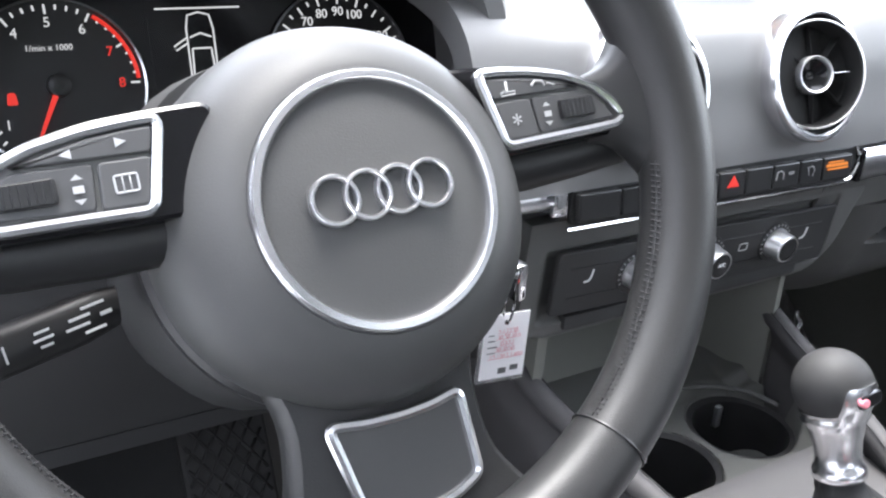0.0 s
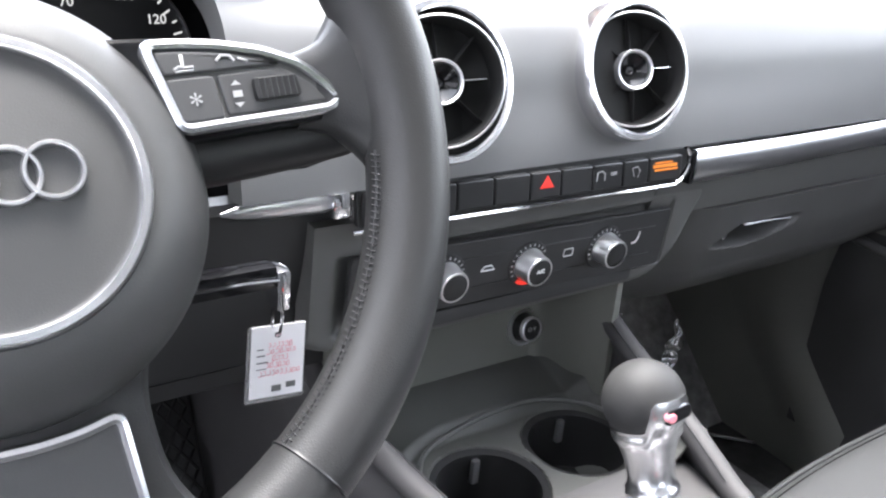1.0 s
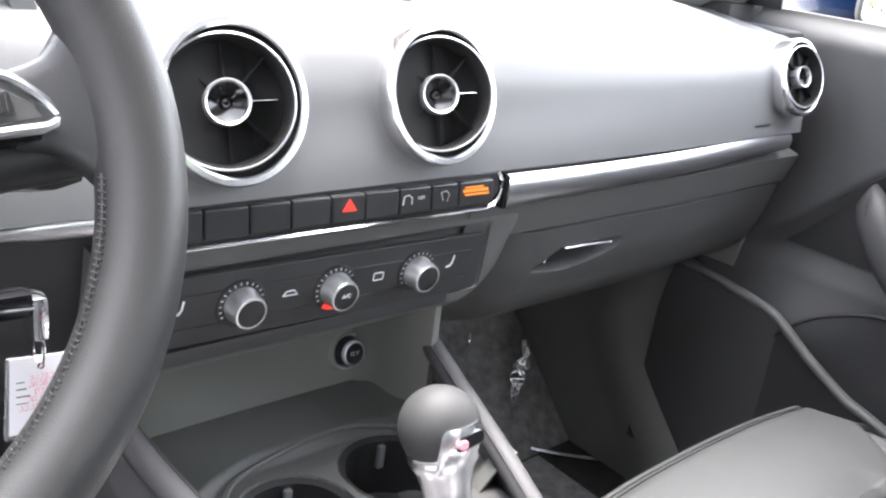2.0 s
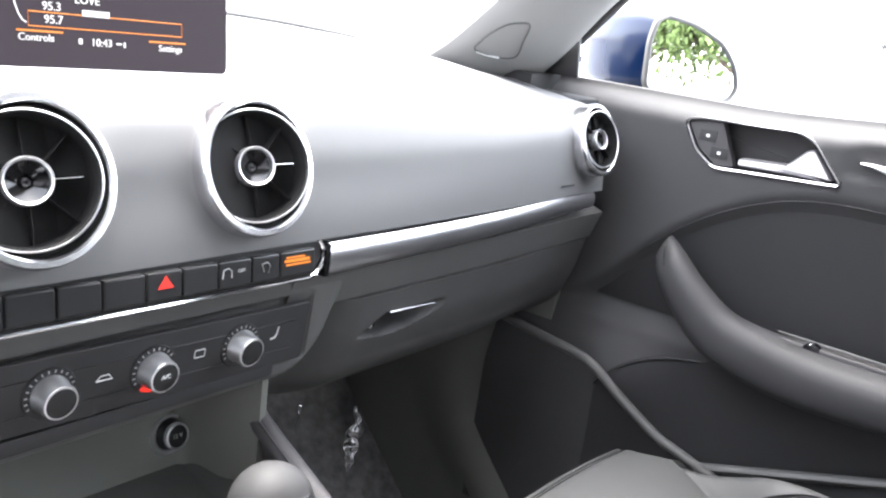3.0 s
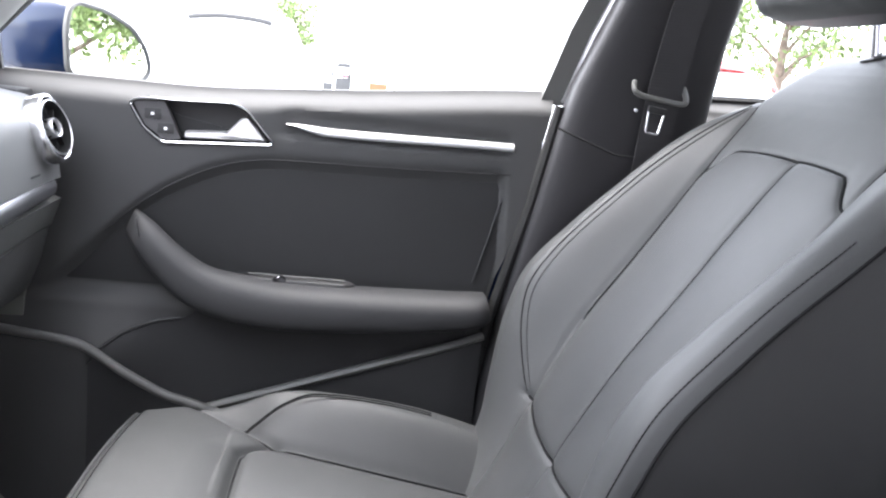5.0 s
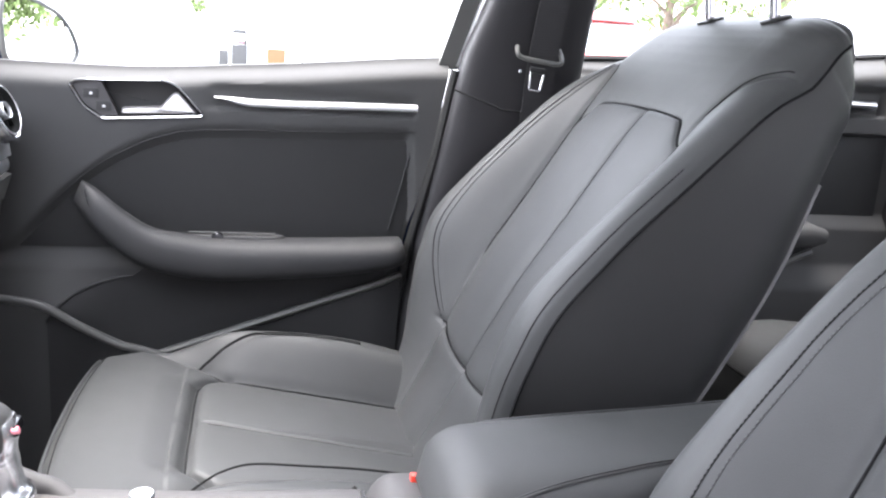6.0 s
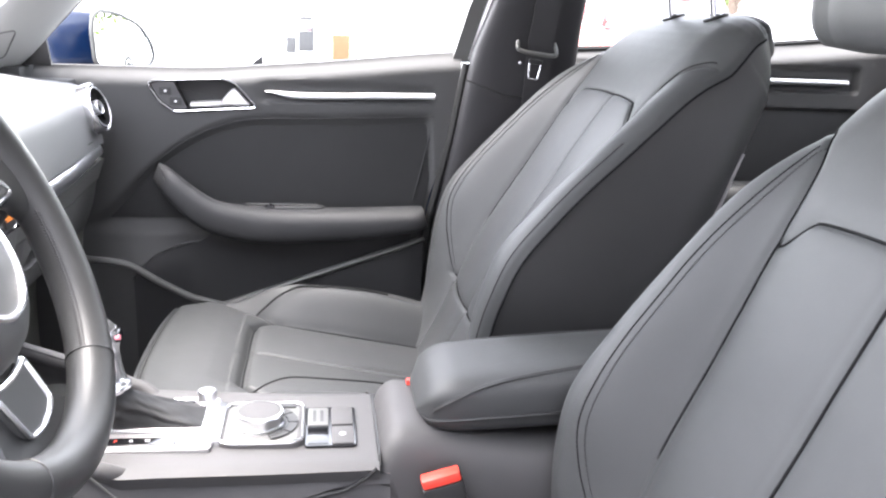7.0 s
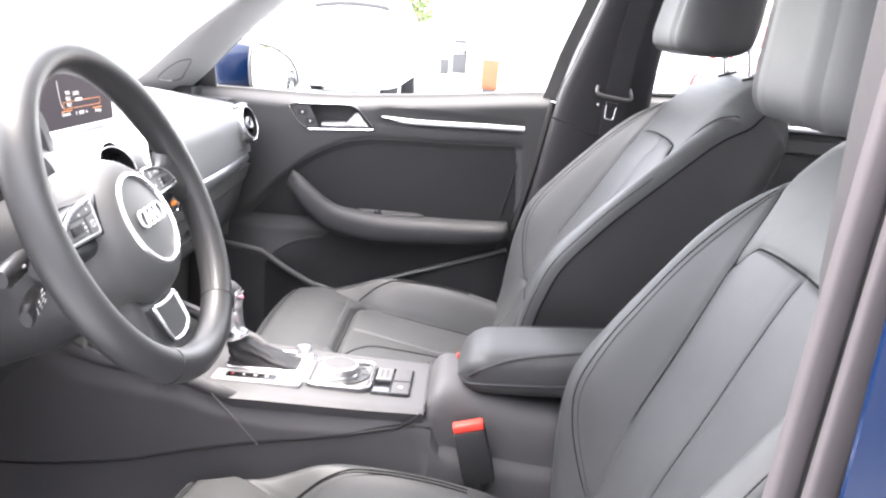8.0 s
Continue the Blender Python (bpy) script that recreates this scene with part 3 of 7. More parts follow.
# ---- round air vents ----
def air_vent(centre, right, up, r, swing, label):
    """A chrome ring in the dashboard with a jet nozzle in it that is swung to the side by so many degrees."""
    m = facing(*centre, right, up)
    v = thing("air_vent", centre, label, "vent", "round dashboard vents")
    part("bezel", lathe([(r * 1.05, -0.014), (r * 1.05, -0.002), (r * 1.042, 0.002), (r * 1.02, 0.0042), (r * 0.95, 0.0046), (r * 0.92, 0.0036), (r * 0.905, 0.0010), (r * 0.90, -0.006)], 64, m, cap=False), SATIN, v, "polished chrome ring")
    part("well", lathe([(r * 0.91, -0.005), (r * 0.89, -0.004), (r * 0.86, -0.012), (r * 0.84, -0.022), (0.002, -0.030)], 56, m), VOID, v, "black well")
    n = m @ Matrix.Translation((0, 0, -0.012)) @ Matrix.Rotation(radians(-swing), 4, "Y") @ Matrix.Translation((0, 0, 0.0155))
    nozzle = part("nozzle", lathe([(r * 0.70, -0.024), (r * 0.83, -0.012), (r * 0.86, -0.004), (r * 0.84, 0.0015), (r * 0.81, 0.0030), (r * 0.78, 0.0022), (r * 0.77, -0.003), (r * 0.73, -0.013), (0.002, -0.014)], 56, n), VOID, v, "swivelling black nozzle")
    part("lip", lathe([(r * 0.838, 0.0012), (r * 0.832, 0.0036), (r * 0.815, 0.0040), (r * 0.800, 0.0022)], 56, n, cap=False), ALUM_SOFT, nozzle, "thin bright lip")
    inner = r * 0.275
    part("hub_ring", lathe([(inner * 1.06, -0.010), (inner * 1.06, 0.002), (inner * 1.0, 0.0036), (inner * 0.91, 0.0028), (inner * 0.88, -0.008)], 36, n, cap=False), ALUM_SOFT, nozzle, "bright centre ring")
    part("hub", lathe([(inner * 0.90, -0.010), (inner * 0.88, -0.001), (inner * 0.62, -0.0035), (inner * 0.30, -0.0055), (inner * 0.16, -0.0035), (0.0006, -0.0030)], 28, n), GLOSS, nozzle)
    for k in range(8):
        nn = n @ Matrix.Rotation(radians(45 * k), 4, "Z")
        x0, x1 = inner * 1.06, r * (0.755 if k else 0.62)
        bm = bmesh.new()
        vs = [bm.verts.new(nn @ Vector(p)) for z, t in ((-0.0135, 0.0009), (-0.0020 if k == 0 else -0.0050, 0.0003)) for p in ((x0, -t, z + 0.003), (x1, -t, z), (x1, t, z), (x0, t, z + 0.003))]
        bridge(bm, vs[:4], vs[4:])
        bm.faces.new(vs[:4])
        bm.faces.new(vs[4:])
        part("vane", bm, SATIN if k == 0 else VOID, nozzle)
    return v


for vx in (-0.0822, 0.0828):
    air_vent((vx, 0.1575, 0.808), (1, 0, 0), (0, 0.32, 1), 0.0485, 19, "round chrome-ringed air vent in the dashboard")
air_vent((0.608, 0.160, 0.812), (1, -0.03, 0), (0, 0.36, 1), 0.0405, 6, "round chrome-ringed air vent at the dashboard end")

# ---- instrument cluster ----
cl = thing("instrument_cluster", (-0.33, 0.3, 0.8), "lit instrument cluster with two round gauges and a display", "instruments")
face = facing(-0.31, 0.300, 0.815, (1, 0, 0), (0, 0.30, 1))
part("face_plate", slab(rounded([(-0.20, -0.11), (0.19, -0.11), (0.19, 0.06), (0.13, 0.085), (-0.14, 0.085), (-0.20, 0.06)], 0.03, 5), 0.002, face, 0.0005), GLOSS, cl)


def gauge(cx, cy, r, first, last, marks, needle, fracs):
    g = face @ Matrix.Translation((cx, cy, 0.002))
    dial = part("dial", lathe([(r, 0.0), (r, 0.0015), (0.001, 0.0018)], 56, g), BLACK, cl)
    part("ring", lathe([(r * 1.035, 0.0), (r * 1.03, 0.004), (r * 1.0, 0.0045), (r * 0.985, 0.0)], 64, g, cap=False), SATIN, dial, "bright gauge ring")
    top = g @ Matrix.Translation((0, 0, 0.002))
    bm = bmesh.new()
    step = 4 if len(marks) < 12 else 2
    n = (len(marks) - 1) * step
    for k in range(n + 1):
        a = math.radians(first + (last - first) * k / n)
        big = k % step == 0
        slab([(r * (0.84 if big else 0.89), -0.0006), (r * 0.95, -0.0006), (r * 0.95, 0.0006), (r * (0.84 if big else 0.89), 0.0006)], 0.0003, top @ Matrix.Rotation(a, 4, "Z"), bm=bm)
    part("scale", bm, LIT_WHITE, dial)
    for k, t in enumerate(marks):
        if not t:
            continue
        a = math.radians(first + (last - first) * k / (len(marks) - 1))
        lettering(t, r * 0.165, top @ Matrix.Translation((r * 0.74 * math.cos(a), r * 0.74 * math.sin(a), 0)), LIT_RED if t in ("7", "8") else LIT_WHITE, dial)
    a = math.radians(needle)
    part("needle", slab([(r * 0.1, -0.0016), (r * 0.80, -0.0006), (r * 0.80, 0.0006), (r * 0.1, 0.0016)], 0.001, g @ Matrix.Translation((0, 0, 0.006)) @ Matrix.Rotation(a, 4, "Z"), 0.0), LIT_RED, dial, "red needle")
    part("needle_cap", lathe([(r * 0.14, 0.0), (r * 0.13, 0.009), (r * 0.09, 0.010), (0.001, 0.010)], 24, g), BLACK, dial)
    return dial, top


tach, tt = gauge(-0.1175, -0.012, 0.0495, 246, -1, ["0", "1", "2", "3", "4", "5", "6", "7", "8"], 244, 0)
lettering("1/min x 1000", 0.0050, tt @ Matrix.Translation((-0.002, 0.022, 0)), LIT_WHITE, tach)
part("red_zone", tube([tt @ Vector((0.0465 * math.cos(math.radians(a)), 0.0465 * math.sin(math.radians(a)), 0.0004)) for a in range(58, -1, -4)], 0.0013, 5), LIT_RED, tach, "red zone arc")
part("warning_light", slab(rounded([(-0.003, -0.0035), (0.003, -0.0035), (0.002, 0.0035), (-0.002, 0.0035)], 0.0012, 3), 0.0006, tt @ Matrix.Translation((-0.026, -0.006, 0))), LIT_RED, tach, "red warning light")
speed, st = gauge(0.065, -0.013, 0.052, 249, -39, ["", "", "20", "", "40", "", "60", "70", "80", "90", "100", "", "120", "", "140", "", "160"], 249, 0)
info = part("display", slab([(-0.061, -0.040), (-0.003, -0.040), (-0.003, 0.068), (-0.061, 0.068)], 0.0026, face), GLOSS, cl, "lit information display")
iq = face @ Matrix.Translation((-0.0290, 0.004, 0.0028)) @ Matrix.Scale(0.86, 4)
lettering("95.7", 0.008, iq @ Matrix.Translation((0.002, 0.040, 0)), LIT_WHITE, info)
lettering("P", 0.009, iq @ Matrix.Translation((-0.026, -0.034, 0)), LIT_WHITE, info)
bars([(-0.031, 0.032, 0.031, 0.0012)], iq, LIT_WHITE, info, "display_line")
bm = bmesh.new()
for line in ([(-0.010, 0.016), (-0.008, 0.026), (0, 0.028), (0.008, 0.026), (0.010, 0.016), (0.010, -0.022), (0.006, -0.026), (-0.006, -0.026), (-0.010, -0.022), (-0.010, 0.016)],
             [(-0.008, 0.010), (0, 0.013), (0.008, 0.010)], [(-0.007, 0.002), (0.007, 0.002)], [(-0.007, 0.002), (-0.008, -0.018)], [(0.007, 0.002), (0.008, -0.018)],
             [(-0.010, 0.010), (-0.020, 0.004), (-0.019, 0.001), (-0.010, 0.006)]):
    tube([iq @ Vector((p[0], p[1], 0.0)) for p in line], 0.0006, 5, bm=bm)
part("car_diagram", bm, LIT_WHITE, info, "white car diagram with an open door")


def hood_ring(grow, y, lift=0.0, wide=0.118):
    pts = rounded([(-0.20 - grow, -0.12), (wide - 0.004 + grow, -0.12), (wide + grow, 0.035), (wide - 0.034 + grow, 0.082 + grow + lift), (-0.15 - grow, 0.085 + grow + lift), (-0.205 - grow, 0.04)], 0.045, 6)
    return [(p[0] - 0.31, y + 0.05 * (p[1]), 0.815 + p[1]) for p in pts]


hood = part("hood", loft([hood_ring(0.0, 0.31, 0.0, 0.185), hood_ring(0.0, 0.20), hood_ring(0.004, 0.188), hood_ring(0.016, 0.188), hood_ring(0.024, 0.198), hood_ring(0.026, 0.30), hood_ring(0.020, 0.46, -0.02)], cap=False), DASH, cl, "grained instrument hood")

# driver side of the dashboard
def lower_left(u, v):
    x = -0.69 + 0.555 * u
    z = 0.735 - 0.125 * v
    return x, 0.172 + 0.036 * v ** 1.6 + 0.03 * ss(0.03, 0.0, u), z


part("lower_panel", sheet(lower_left, 30, 20, -0.015), PLASTIC, dash)
part("left_top_pad", sheet(lambda u, v: smooth_pad(-0.69 + 0.16 * u, v), 10, 30, 0.02), DASH, dash)
part("knee_panel", sheet(lambda u, v: (-0.69 + 0.56 * u, 0.206 + 0.57 * v, 0.612 - 0.02 * v), 8, 8, 0.012), BLACK, dash)

# ---- centre screen ----
scr = thing("centre_screen", (0.0, 0.26, 0.86), "thin pop-up screen showing an orange radio menu", "screen")
sm = facing(-0.008, 0.246, 0.8972, (1, 0, 0), (0, 0.12, 1))
part("case", slab(rounded([(-0.125, -0.037), (0.125, -0.037), (0.125, 0.037), (-0.125, 0.037)], 0.006), -0.012, sm, 0), GLOSS, scr)
glass = part("glass", slab(rounded([(-0.125, -0.037), (0.125, -0.037), (0.125, 0.037), (-0.125, 0.037)], 0.006), 0.0015, sm, 0.0008), SCREEN, scr)
tq = sm @ Matrix.Translation((0, 0.0206, 0.0018))
for txt, px, py, size in (("Controls", -0.028, -0.0390, 0.0066), ("10:43", 0.018, -0.0400, 0.0072), ("Settings", 0.073, -0.0410, 0.0064), ("95.3", -0.017, -0.0190, 0.0076),
                          ("95.7", -0.016, -0.0272, 0.0076), ("LOVE", 0.008, -0.0130, 0.0076), ("94.5", -0.017, -0.0110, 0.0076)):
    lettering(txt, size, tq @ Matrix.Translation((px, py, 0)), LIT_WHITE, glass)
for row in ((0.004, 0.024, -0.0212, 0.0040), (0.029, 0.033, -0.0398, 0.0012), (0.0345, 0.0360, -0.0403, 0.0036), (0.001, 0.0035, -0.0396, 0.0036)):
    bars([row], tq, LIT_WHITE, glass, "text_bar")
for row in ((-0.041, -0.010, -0.0348, 0.0012), (0.055, 0.086, -0.0366, 0.0012)):
    bars([row], tq, LIT_ORANGE, glass, "menu_line")
part("menu_frame", band([(-0.033, -0.0318), (0.083, -0.0318), (0.083, -0.0228), (-0.033, -0.0228)], 0.0008, tq, 0.0003, n=5), LIT_ORANGE, glass, "orange menu frame")
part("menu_arc", tube([tq @ Vector((-0.034 - 0.010 * math.sin(a), 0.006 + 0.036 * math.cos(a), 0)) for a in (k * 0.26 for k in range(6, 13))], 0.0005, 5), LIT_WHITE, glass)


# ---- steering wheel ----
def wheel_pose(x, y, z, tilt):
    """A pose in the wheel, which looks back and up by tilt degrees and is turned three degrees to the left."""
    t, w = radians(tilt), radians(-1.4)
    return facing(x, y, z, (math.cos(w), math.sin(w), 0), (-math.sin(w) * math.sin(t), math.cos(w) * math.sin(t), math.cos(t))) @ Matrix.Rotation(radians(3), 4, "Z")


WM = wheel_pose(-0.3621, 0.0263, 0.8299, 26.3)
wheel = thing("steering_wheel", (-0.354, 0.06, 0.80), "three-spoke black leather steering wheel with chrome trim", "steering wheel")


def rim_at(a, rad=0.0, out=0.0):
    """A point of the rim's centre line at the angle a (degrees), rad further out, out towards the driver."""
    t = radians(a)
    r = 0.1638 + rad
    return Vector((r * math.cos(t), r * math.sin(t), out))


rings = []
NR = 120
for k in range(NR):
    a = 360 * k / NR
    c = rim_at(a)
    rad = (rim_at(a, 0.01) - c).normalized()
    grip = 0.0012 * (math.exp(-((a - 35) / 14) ** 2) + math.exp(-((a - 145) / 14) ** 2))
    ring = []
    for j in range(20):
        b = 2 * math.pi * j / 20
        ring.append(WM @ (c + rad * (0.0174 + grip) * math.cos(b) + Vector((0, 0, 0.0178 + grip)) * math.sin(b)))
    rings.append(ring)
bm = bmesh.new()
vs = [[bm.verts.new(p) for p in r] for r in rings]
for i in range(NR):
    bridge(bm, vs[i], vs[(i + 1) % NR])
rim = part("rim", bm, WHEEL_LEATHER, wheel)
for a in (-56, -119, 143, 37):
    c = rim_at(a)
    rad = (rim_at(a, 0.01) - c).normalized()
    part("seam", tube([WM @ (c + rad * 0.0176 * math.cos(b) + Vector((0, 0, 0.0180)) * math.sin(b)) for b in (2 * math.pi * j / 24 for j in range(24))], 0.0007, 5, True), BLACK, rim)
bm = bmesh.new()
for lo, hi in ((-56, -8), (188, 241)):
    n = int((hi - lo) * 1.0)
    for k in range(n):
        a = lo + (hi - lo) * k / n
        for b0, b1 in ((2.74, 3.02),):
            p, q = [], []
            for b, aa in ((b0, a), ((b0 + b1) / 2, a + 0.25), (b1, a + 0.5)):
                c = rim_at(aa)
                rad = (rim_at(aa, 0.01) - c).normalized()
                p.append(WM @ (c + rad * 0.0177 * math.cos(b) + Vector((0, 0, 0.0181)) * math.sin(b)))
        tube(p, 0.00045, 4, bm=bm)
tagged(part("stitching", bm, THREAD, rim, "even row of grey stitches"), kind="stuff")
for lo, hi in ((-56, -8), (188, 241)):
    part("stitch_groove", tube([WM @ (rim_at(a) + (rim_at(a, 0.01) - rim_at(a)).normalized() * 0.0175 * math.cos(2.88) + Vector((0, 0, 0.0179)) * math.sin(2.88)) for a in range(lo, hi + 1, 2)], 0.0006, 5), BLACK, rim)


def lobed(r, n=72, low=1.0):
    return [(r * math.cos(2 * math.pi * k / n), r * math.sin(2 * math.pi * k / n)) for k in range(n)]


HC = wheel_pose(-0.3564, 0.0073, 0.8244, 30.3)
prof = [(0.0765, -0.074), (0.0790, -0.058), (0.0795, -0.046), (0.0778, -0.034), (0.0740, -0.0235), (0.0680, -0.0145), (0.0605, -0.0080), (0.0535, -0.0045), (0.0508, -0.0040), (0.0500, -0.0048), (0.0430, -0.0040), (0.02, -0.0008), (0.001, 0.0)]
hub = part("airbag_cover", lathe(prof, 84, HC), HUB, wheel, "smooth domed airbag cover")
part("chrome_ring", lathe([(0.0504, -0.0065), (0.0502, -0.0024), (0.0490, -0.0008), (0.0466, -0.0006), (0.0453, -0.0022), (0.0450, -0.0065)], 96, HC, cap=False), SATIN, wheel, "satin chrome ring")
part("hub_gap", lathe([(0.0770, -0.078), (0.0806, -0.073), (0.0806, -0.066), (0.0770, -0.062)], 72, HC, cap=False), BLACK, wheel)
emblem = part("emblem_base", slab(rounded([(-0.0300, -0.0085), (0.0300, -0.0085), (0.0300, 0.0085), (-0.0300, 0.0085)], 0.008, 6), 0.0004, HC @ Matrix.Translation((0.0, 0.002, -0.0008)), 0.0002), HUB, wheel)
for k in range(4):
    part("ring", lathe([(0.0098, -0.0006), (0.0098, 0.0012), (0.0093, 0.0020), (0.0084, 0.0020), (0.0079, 0.0012), (0.0079, -0.0006)], 44,
                        HC @ Matrix.Translation((-0.0195 + 0.0130 * k, 0.002, 0.0002 + 0.0003 * (k % 2))), cap=False), ALUM, emblem, "chrome ring")


def spoke(side):
    """A horizontal spoke: dark carrier, chrome frame, button pads and the leather web to the rim."""
    def P(x, y, z):
        return WM @ Vector((side * x, y, z))

    def S(pts):
        return [(side * (1.104 * x - 0.0243), 0.993 * y - 0.0159) for x, y in pts]

    def ccw(o):
        area = sum(o[i - 1].x * o[i].y - o[i].x * o[i - 1].y for i in range(len(o)))
        return o if area > 0 else o[::-1]
    top = [(0.045, 0.034), (0.066, 0.0335), (0.089, 0.0320), (0.113, 0.0270), (0.128, 0.0190), (0.142, 0.0040), (0.134, -0.0048), (0.110, -0.0052), (0.078, -0.0062), (0.045, -0.0070)]
    rim_o = ccw(rounded([(side * x, y) for x, y in top], 0.006))
    s = part("spoke", loft([[WM @ Vector((p.x, p.y, z)) for p in inset(rim_o, d)] for z, d in ((-0.030, -0.002), (-0.010, 0.0), (-0.004, 0.0005), (-0.003, 0.002))]), GLOSS, wheel, "gloss black spoke carrier")
    m = WM @ Matrix.Translation((0, 0, -0.0030))
    pts = [(0.0655, 0.0296), (0.0780, 0.0292), (0.0920, 0.0278), (0.1090, 0.0243), (0.1236, 0.0183), (0.1332, 0.0098), (0.1375, 0.0026), (0.1330, -0.0002), (0.1201, -0.0007), (0.0986, -0.0012), (0.0730, -0.0020)]
    out = ccw(rounded([(side * x, y) for x, y in pts], 0.004, 4))
    part("chrome_frame", band(out, 0.0046, m @ Matrix.Translation((0, 0, 0.0015)), 0.0022), SATIN, s, "satin chrome frame")
    plate = part("button_plate", slab(inset(out, 0.0008), 0.0010, m), PLASTIC_GREY, s)

    def pad(pts, h, material, name, lab=""):
        return part(name, slab(ccw(rounded(S(pts), 0.0018, 2)), h, m, 0.0008), material, plate, lab)
    pad([(0.0840, 0.0430), (0.0915, 0.0426), (0.1045, 0.0412), (0.1175, 0.0378), (0.1270, 0.0348), (0.0858, 0.0340)], 0.0030, BUTTON, "button")
    pad([(0.0862, 0.0327), (0.1022, 0.0327), (0.1035, 0.0165), (0.0890, 0.0160)], 0.0030, BUTTON, "button")
    pad([(0.1034, 0.0328), (0.1270, 0.0336), (0.1370, 0.0262), (0.1420, 0.0190), (0.1048, 0.0170)], 0.0022, BUTTON, "roller_plate")
    roller = pad([(0.1150, 0.0302), (0.1312, 0.0302), (0.1322, 0.0215), (0.1150, 0.0210)], 0.0048, BLACK, "roller", "ribbed thumb roller")
    for k in range(7):
        x = 0.1165 + 0.0022 * k
        (x0, y0), (x1, y1) = S([(x, 0.0220), (x, 0.0294)])
        part("rib", tube([m @ Vector((x0, y0, 0.0048)), m @ Vector((x1, y1, 0.0048))], 0.0004, 4), BLACK, roller)
    lit = m @ Matrix.Translation((0, 0, 0.0031))

    def mark(pts):
        return slab(ccw([Vector(p) for p in S(pts)]), 0.0003, lit)
    part("volume_mark", mark([(0.1072, 0.0282), (0.1108, 0.0282), (0.1090, 0.0300)]), PRINT, plate)
    part("volume_mark", mark([(0.1090, 0.0197), (0.1108, 0.0215), (0.1072, 0.0215)]), PRINT, plate)
    (x0, y0), = S([(0.1090, 0.0248)])
    bars([(x0 - 0.0018, x0 + 0.0018, y0, 0.0024)], lit, PRINT, plate, "volume_mark")

    def line(pts, name, r=0.0005):
        part(name, tube([lit @ Vector((x, y, 0)) for x, y in S(pts)], r, 5), PRINT, plate)
    if side > 0:
        (x0, y0), = S([(0.0945, 0.0222)])
        lettering("*", 0.011, lit @ Matrix.Translation((x0, y0, 0)), PRINT, plate, "star_mark")
        line([(0.0925, 0.0412), (0.0925, 0.0368), (0.0905, 0.0366)], "voice_mark", 0.0007)
        line([(0.0895, 0.0364), (0.0960, 0.0366), (0.0958, 0.0352), (0.0897, 0.0350), (0.0895, 0.0364)], "voice_mark")
        line([(0.1040, 0.0378), (0.1060, 0.0398), (0.1090, 0.0394), (0.1102, 0.0372)], "phone_mark", 0.0007)
        line([(0.1115, 0.0382), (0.1150, 0.0368)], "phone_mark")
    else:
        part("arrow_mark", mark([(0.0925, 0.0388), (0.0960, 0.0371), (0.0960, 0.0405)]), PRINT, plate)
        part("arrow_mark", mark([(0.1125, 0.0370), (0.1090, 0.0387), (0.1090, 0.0353)]), PRINT, plate)
        q = S([(0.0915, 0.0215), (0.0985, 0.0215), (0.0985, 0.0275), (0.0915, 0.0275)])
        part("menu_mark", band(rounded(q, 0.0008, 2), 0.0009, lit, 0.0004, n=5), PRINT, plate)
        for k in (1, 2):
            line([(0.0915 + 0.0023 * k, 0.0215), (0.0915 + 0.0023 * k, 0.0275)], "menu_mark", 0.0003)
    # leather web that flares from the frame into the rim
    rr = []
    for i in range(11):
        t = i / 10
        x = 0.122 + 0.036 * t
        y1 = lerp([(0.0, 0.0235), (0.35, 0.0270), (0.6, 0.0375), (0.8, 0.0520), (1.0, 0.0760)], t)
        y0 = lerp([(0.0, -0.0060), (0.35, -0.0100), (0.6, -0.0190), (0.8, -0.0320), (1.0, -0.0560)], t)
        dz = 0.0085 + 0.0045 * t
        rr.append([P(x, (y0 + y1) / 2 + (y1 - y0) / 2 * math.copysign(abs(math.sin(b)) ** 0.75, math.sin(b)), -0.0135 + 0.010 * t + dz * math.copysign(abs(math.cos(b)) ** 0.7, math.cos(b))) for b in (2 * math.pi * j / 26 for j in range(26))])
    part("spoke_bridge", loft(rr), WHEEL_LEATHER, wheel)
    # underside shroud
    part("spoke_underside", loft([[P(x, -0.006 - 0.004 * t + 0.012 * math.sin(b), -0.024 + 0.013 * math.cos(b)) for b in (2 * math.pi * j / 14 for j in range(14))] for x, t in ((0.05, 1), (0.09, 1), (0.12, 0.6), (0.148, 0))]), BLACK, wheel)


spoke(1)
spoke(-1)
# lower spoke
low = [(-0.050, -0.062), (0.056, -0.062), (0.045, -0.092), (0.047, -0.124), (0.066, -0.158), (-0.062, -0.158), (-0.042, -0.124), (-0.038, -0.092)]
ol = rounded(low, 0.012, 4)[::-1]
lm = WM @ Matrix.Translation((0.0, 0, -0.0205))
part("lower_spoke", loft([[lm @ Vector((p[0], p[1], z + 0.012 * ss(-0.128, -0.158, p[1]))) for p in inset(ol, d)] for z, d in ((-0.018, 0.0), (-0.004, 0.0), (0.0, 0.003))]), WHEEL_LEATHER, wheel)
bo = rounded([(-0.0258, -0.0962), (-0.010, -0.0990), (0.006, -0.1000), (0.020, -0.0993), (0.0325, -0.0968), (0.0345, -0.1330), (0.022, -0.1385), (0.004, -0.1405), (-0.017, -0.1375)], 0.004, 4)[::-1]
badge = part("badge_plate", slab(bo, 0.0065, lm, 0.001), HUB, wheel)
part("badge_frame", band(bo, 0.0050, lm @ Matrix.Translation((0, 0, 0.0065)), 0.0024), SATIN, badge, "satin chrome frame")

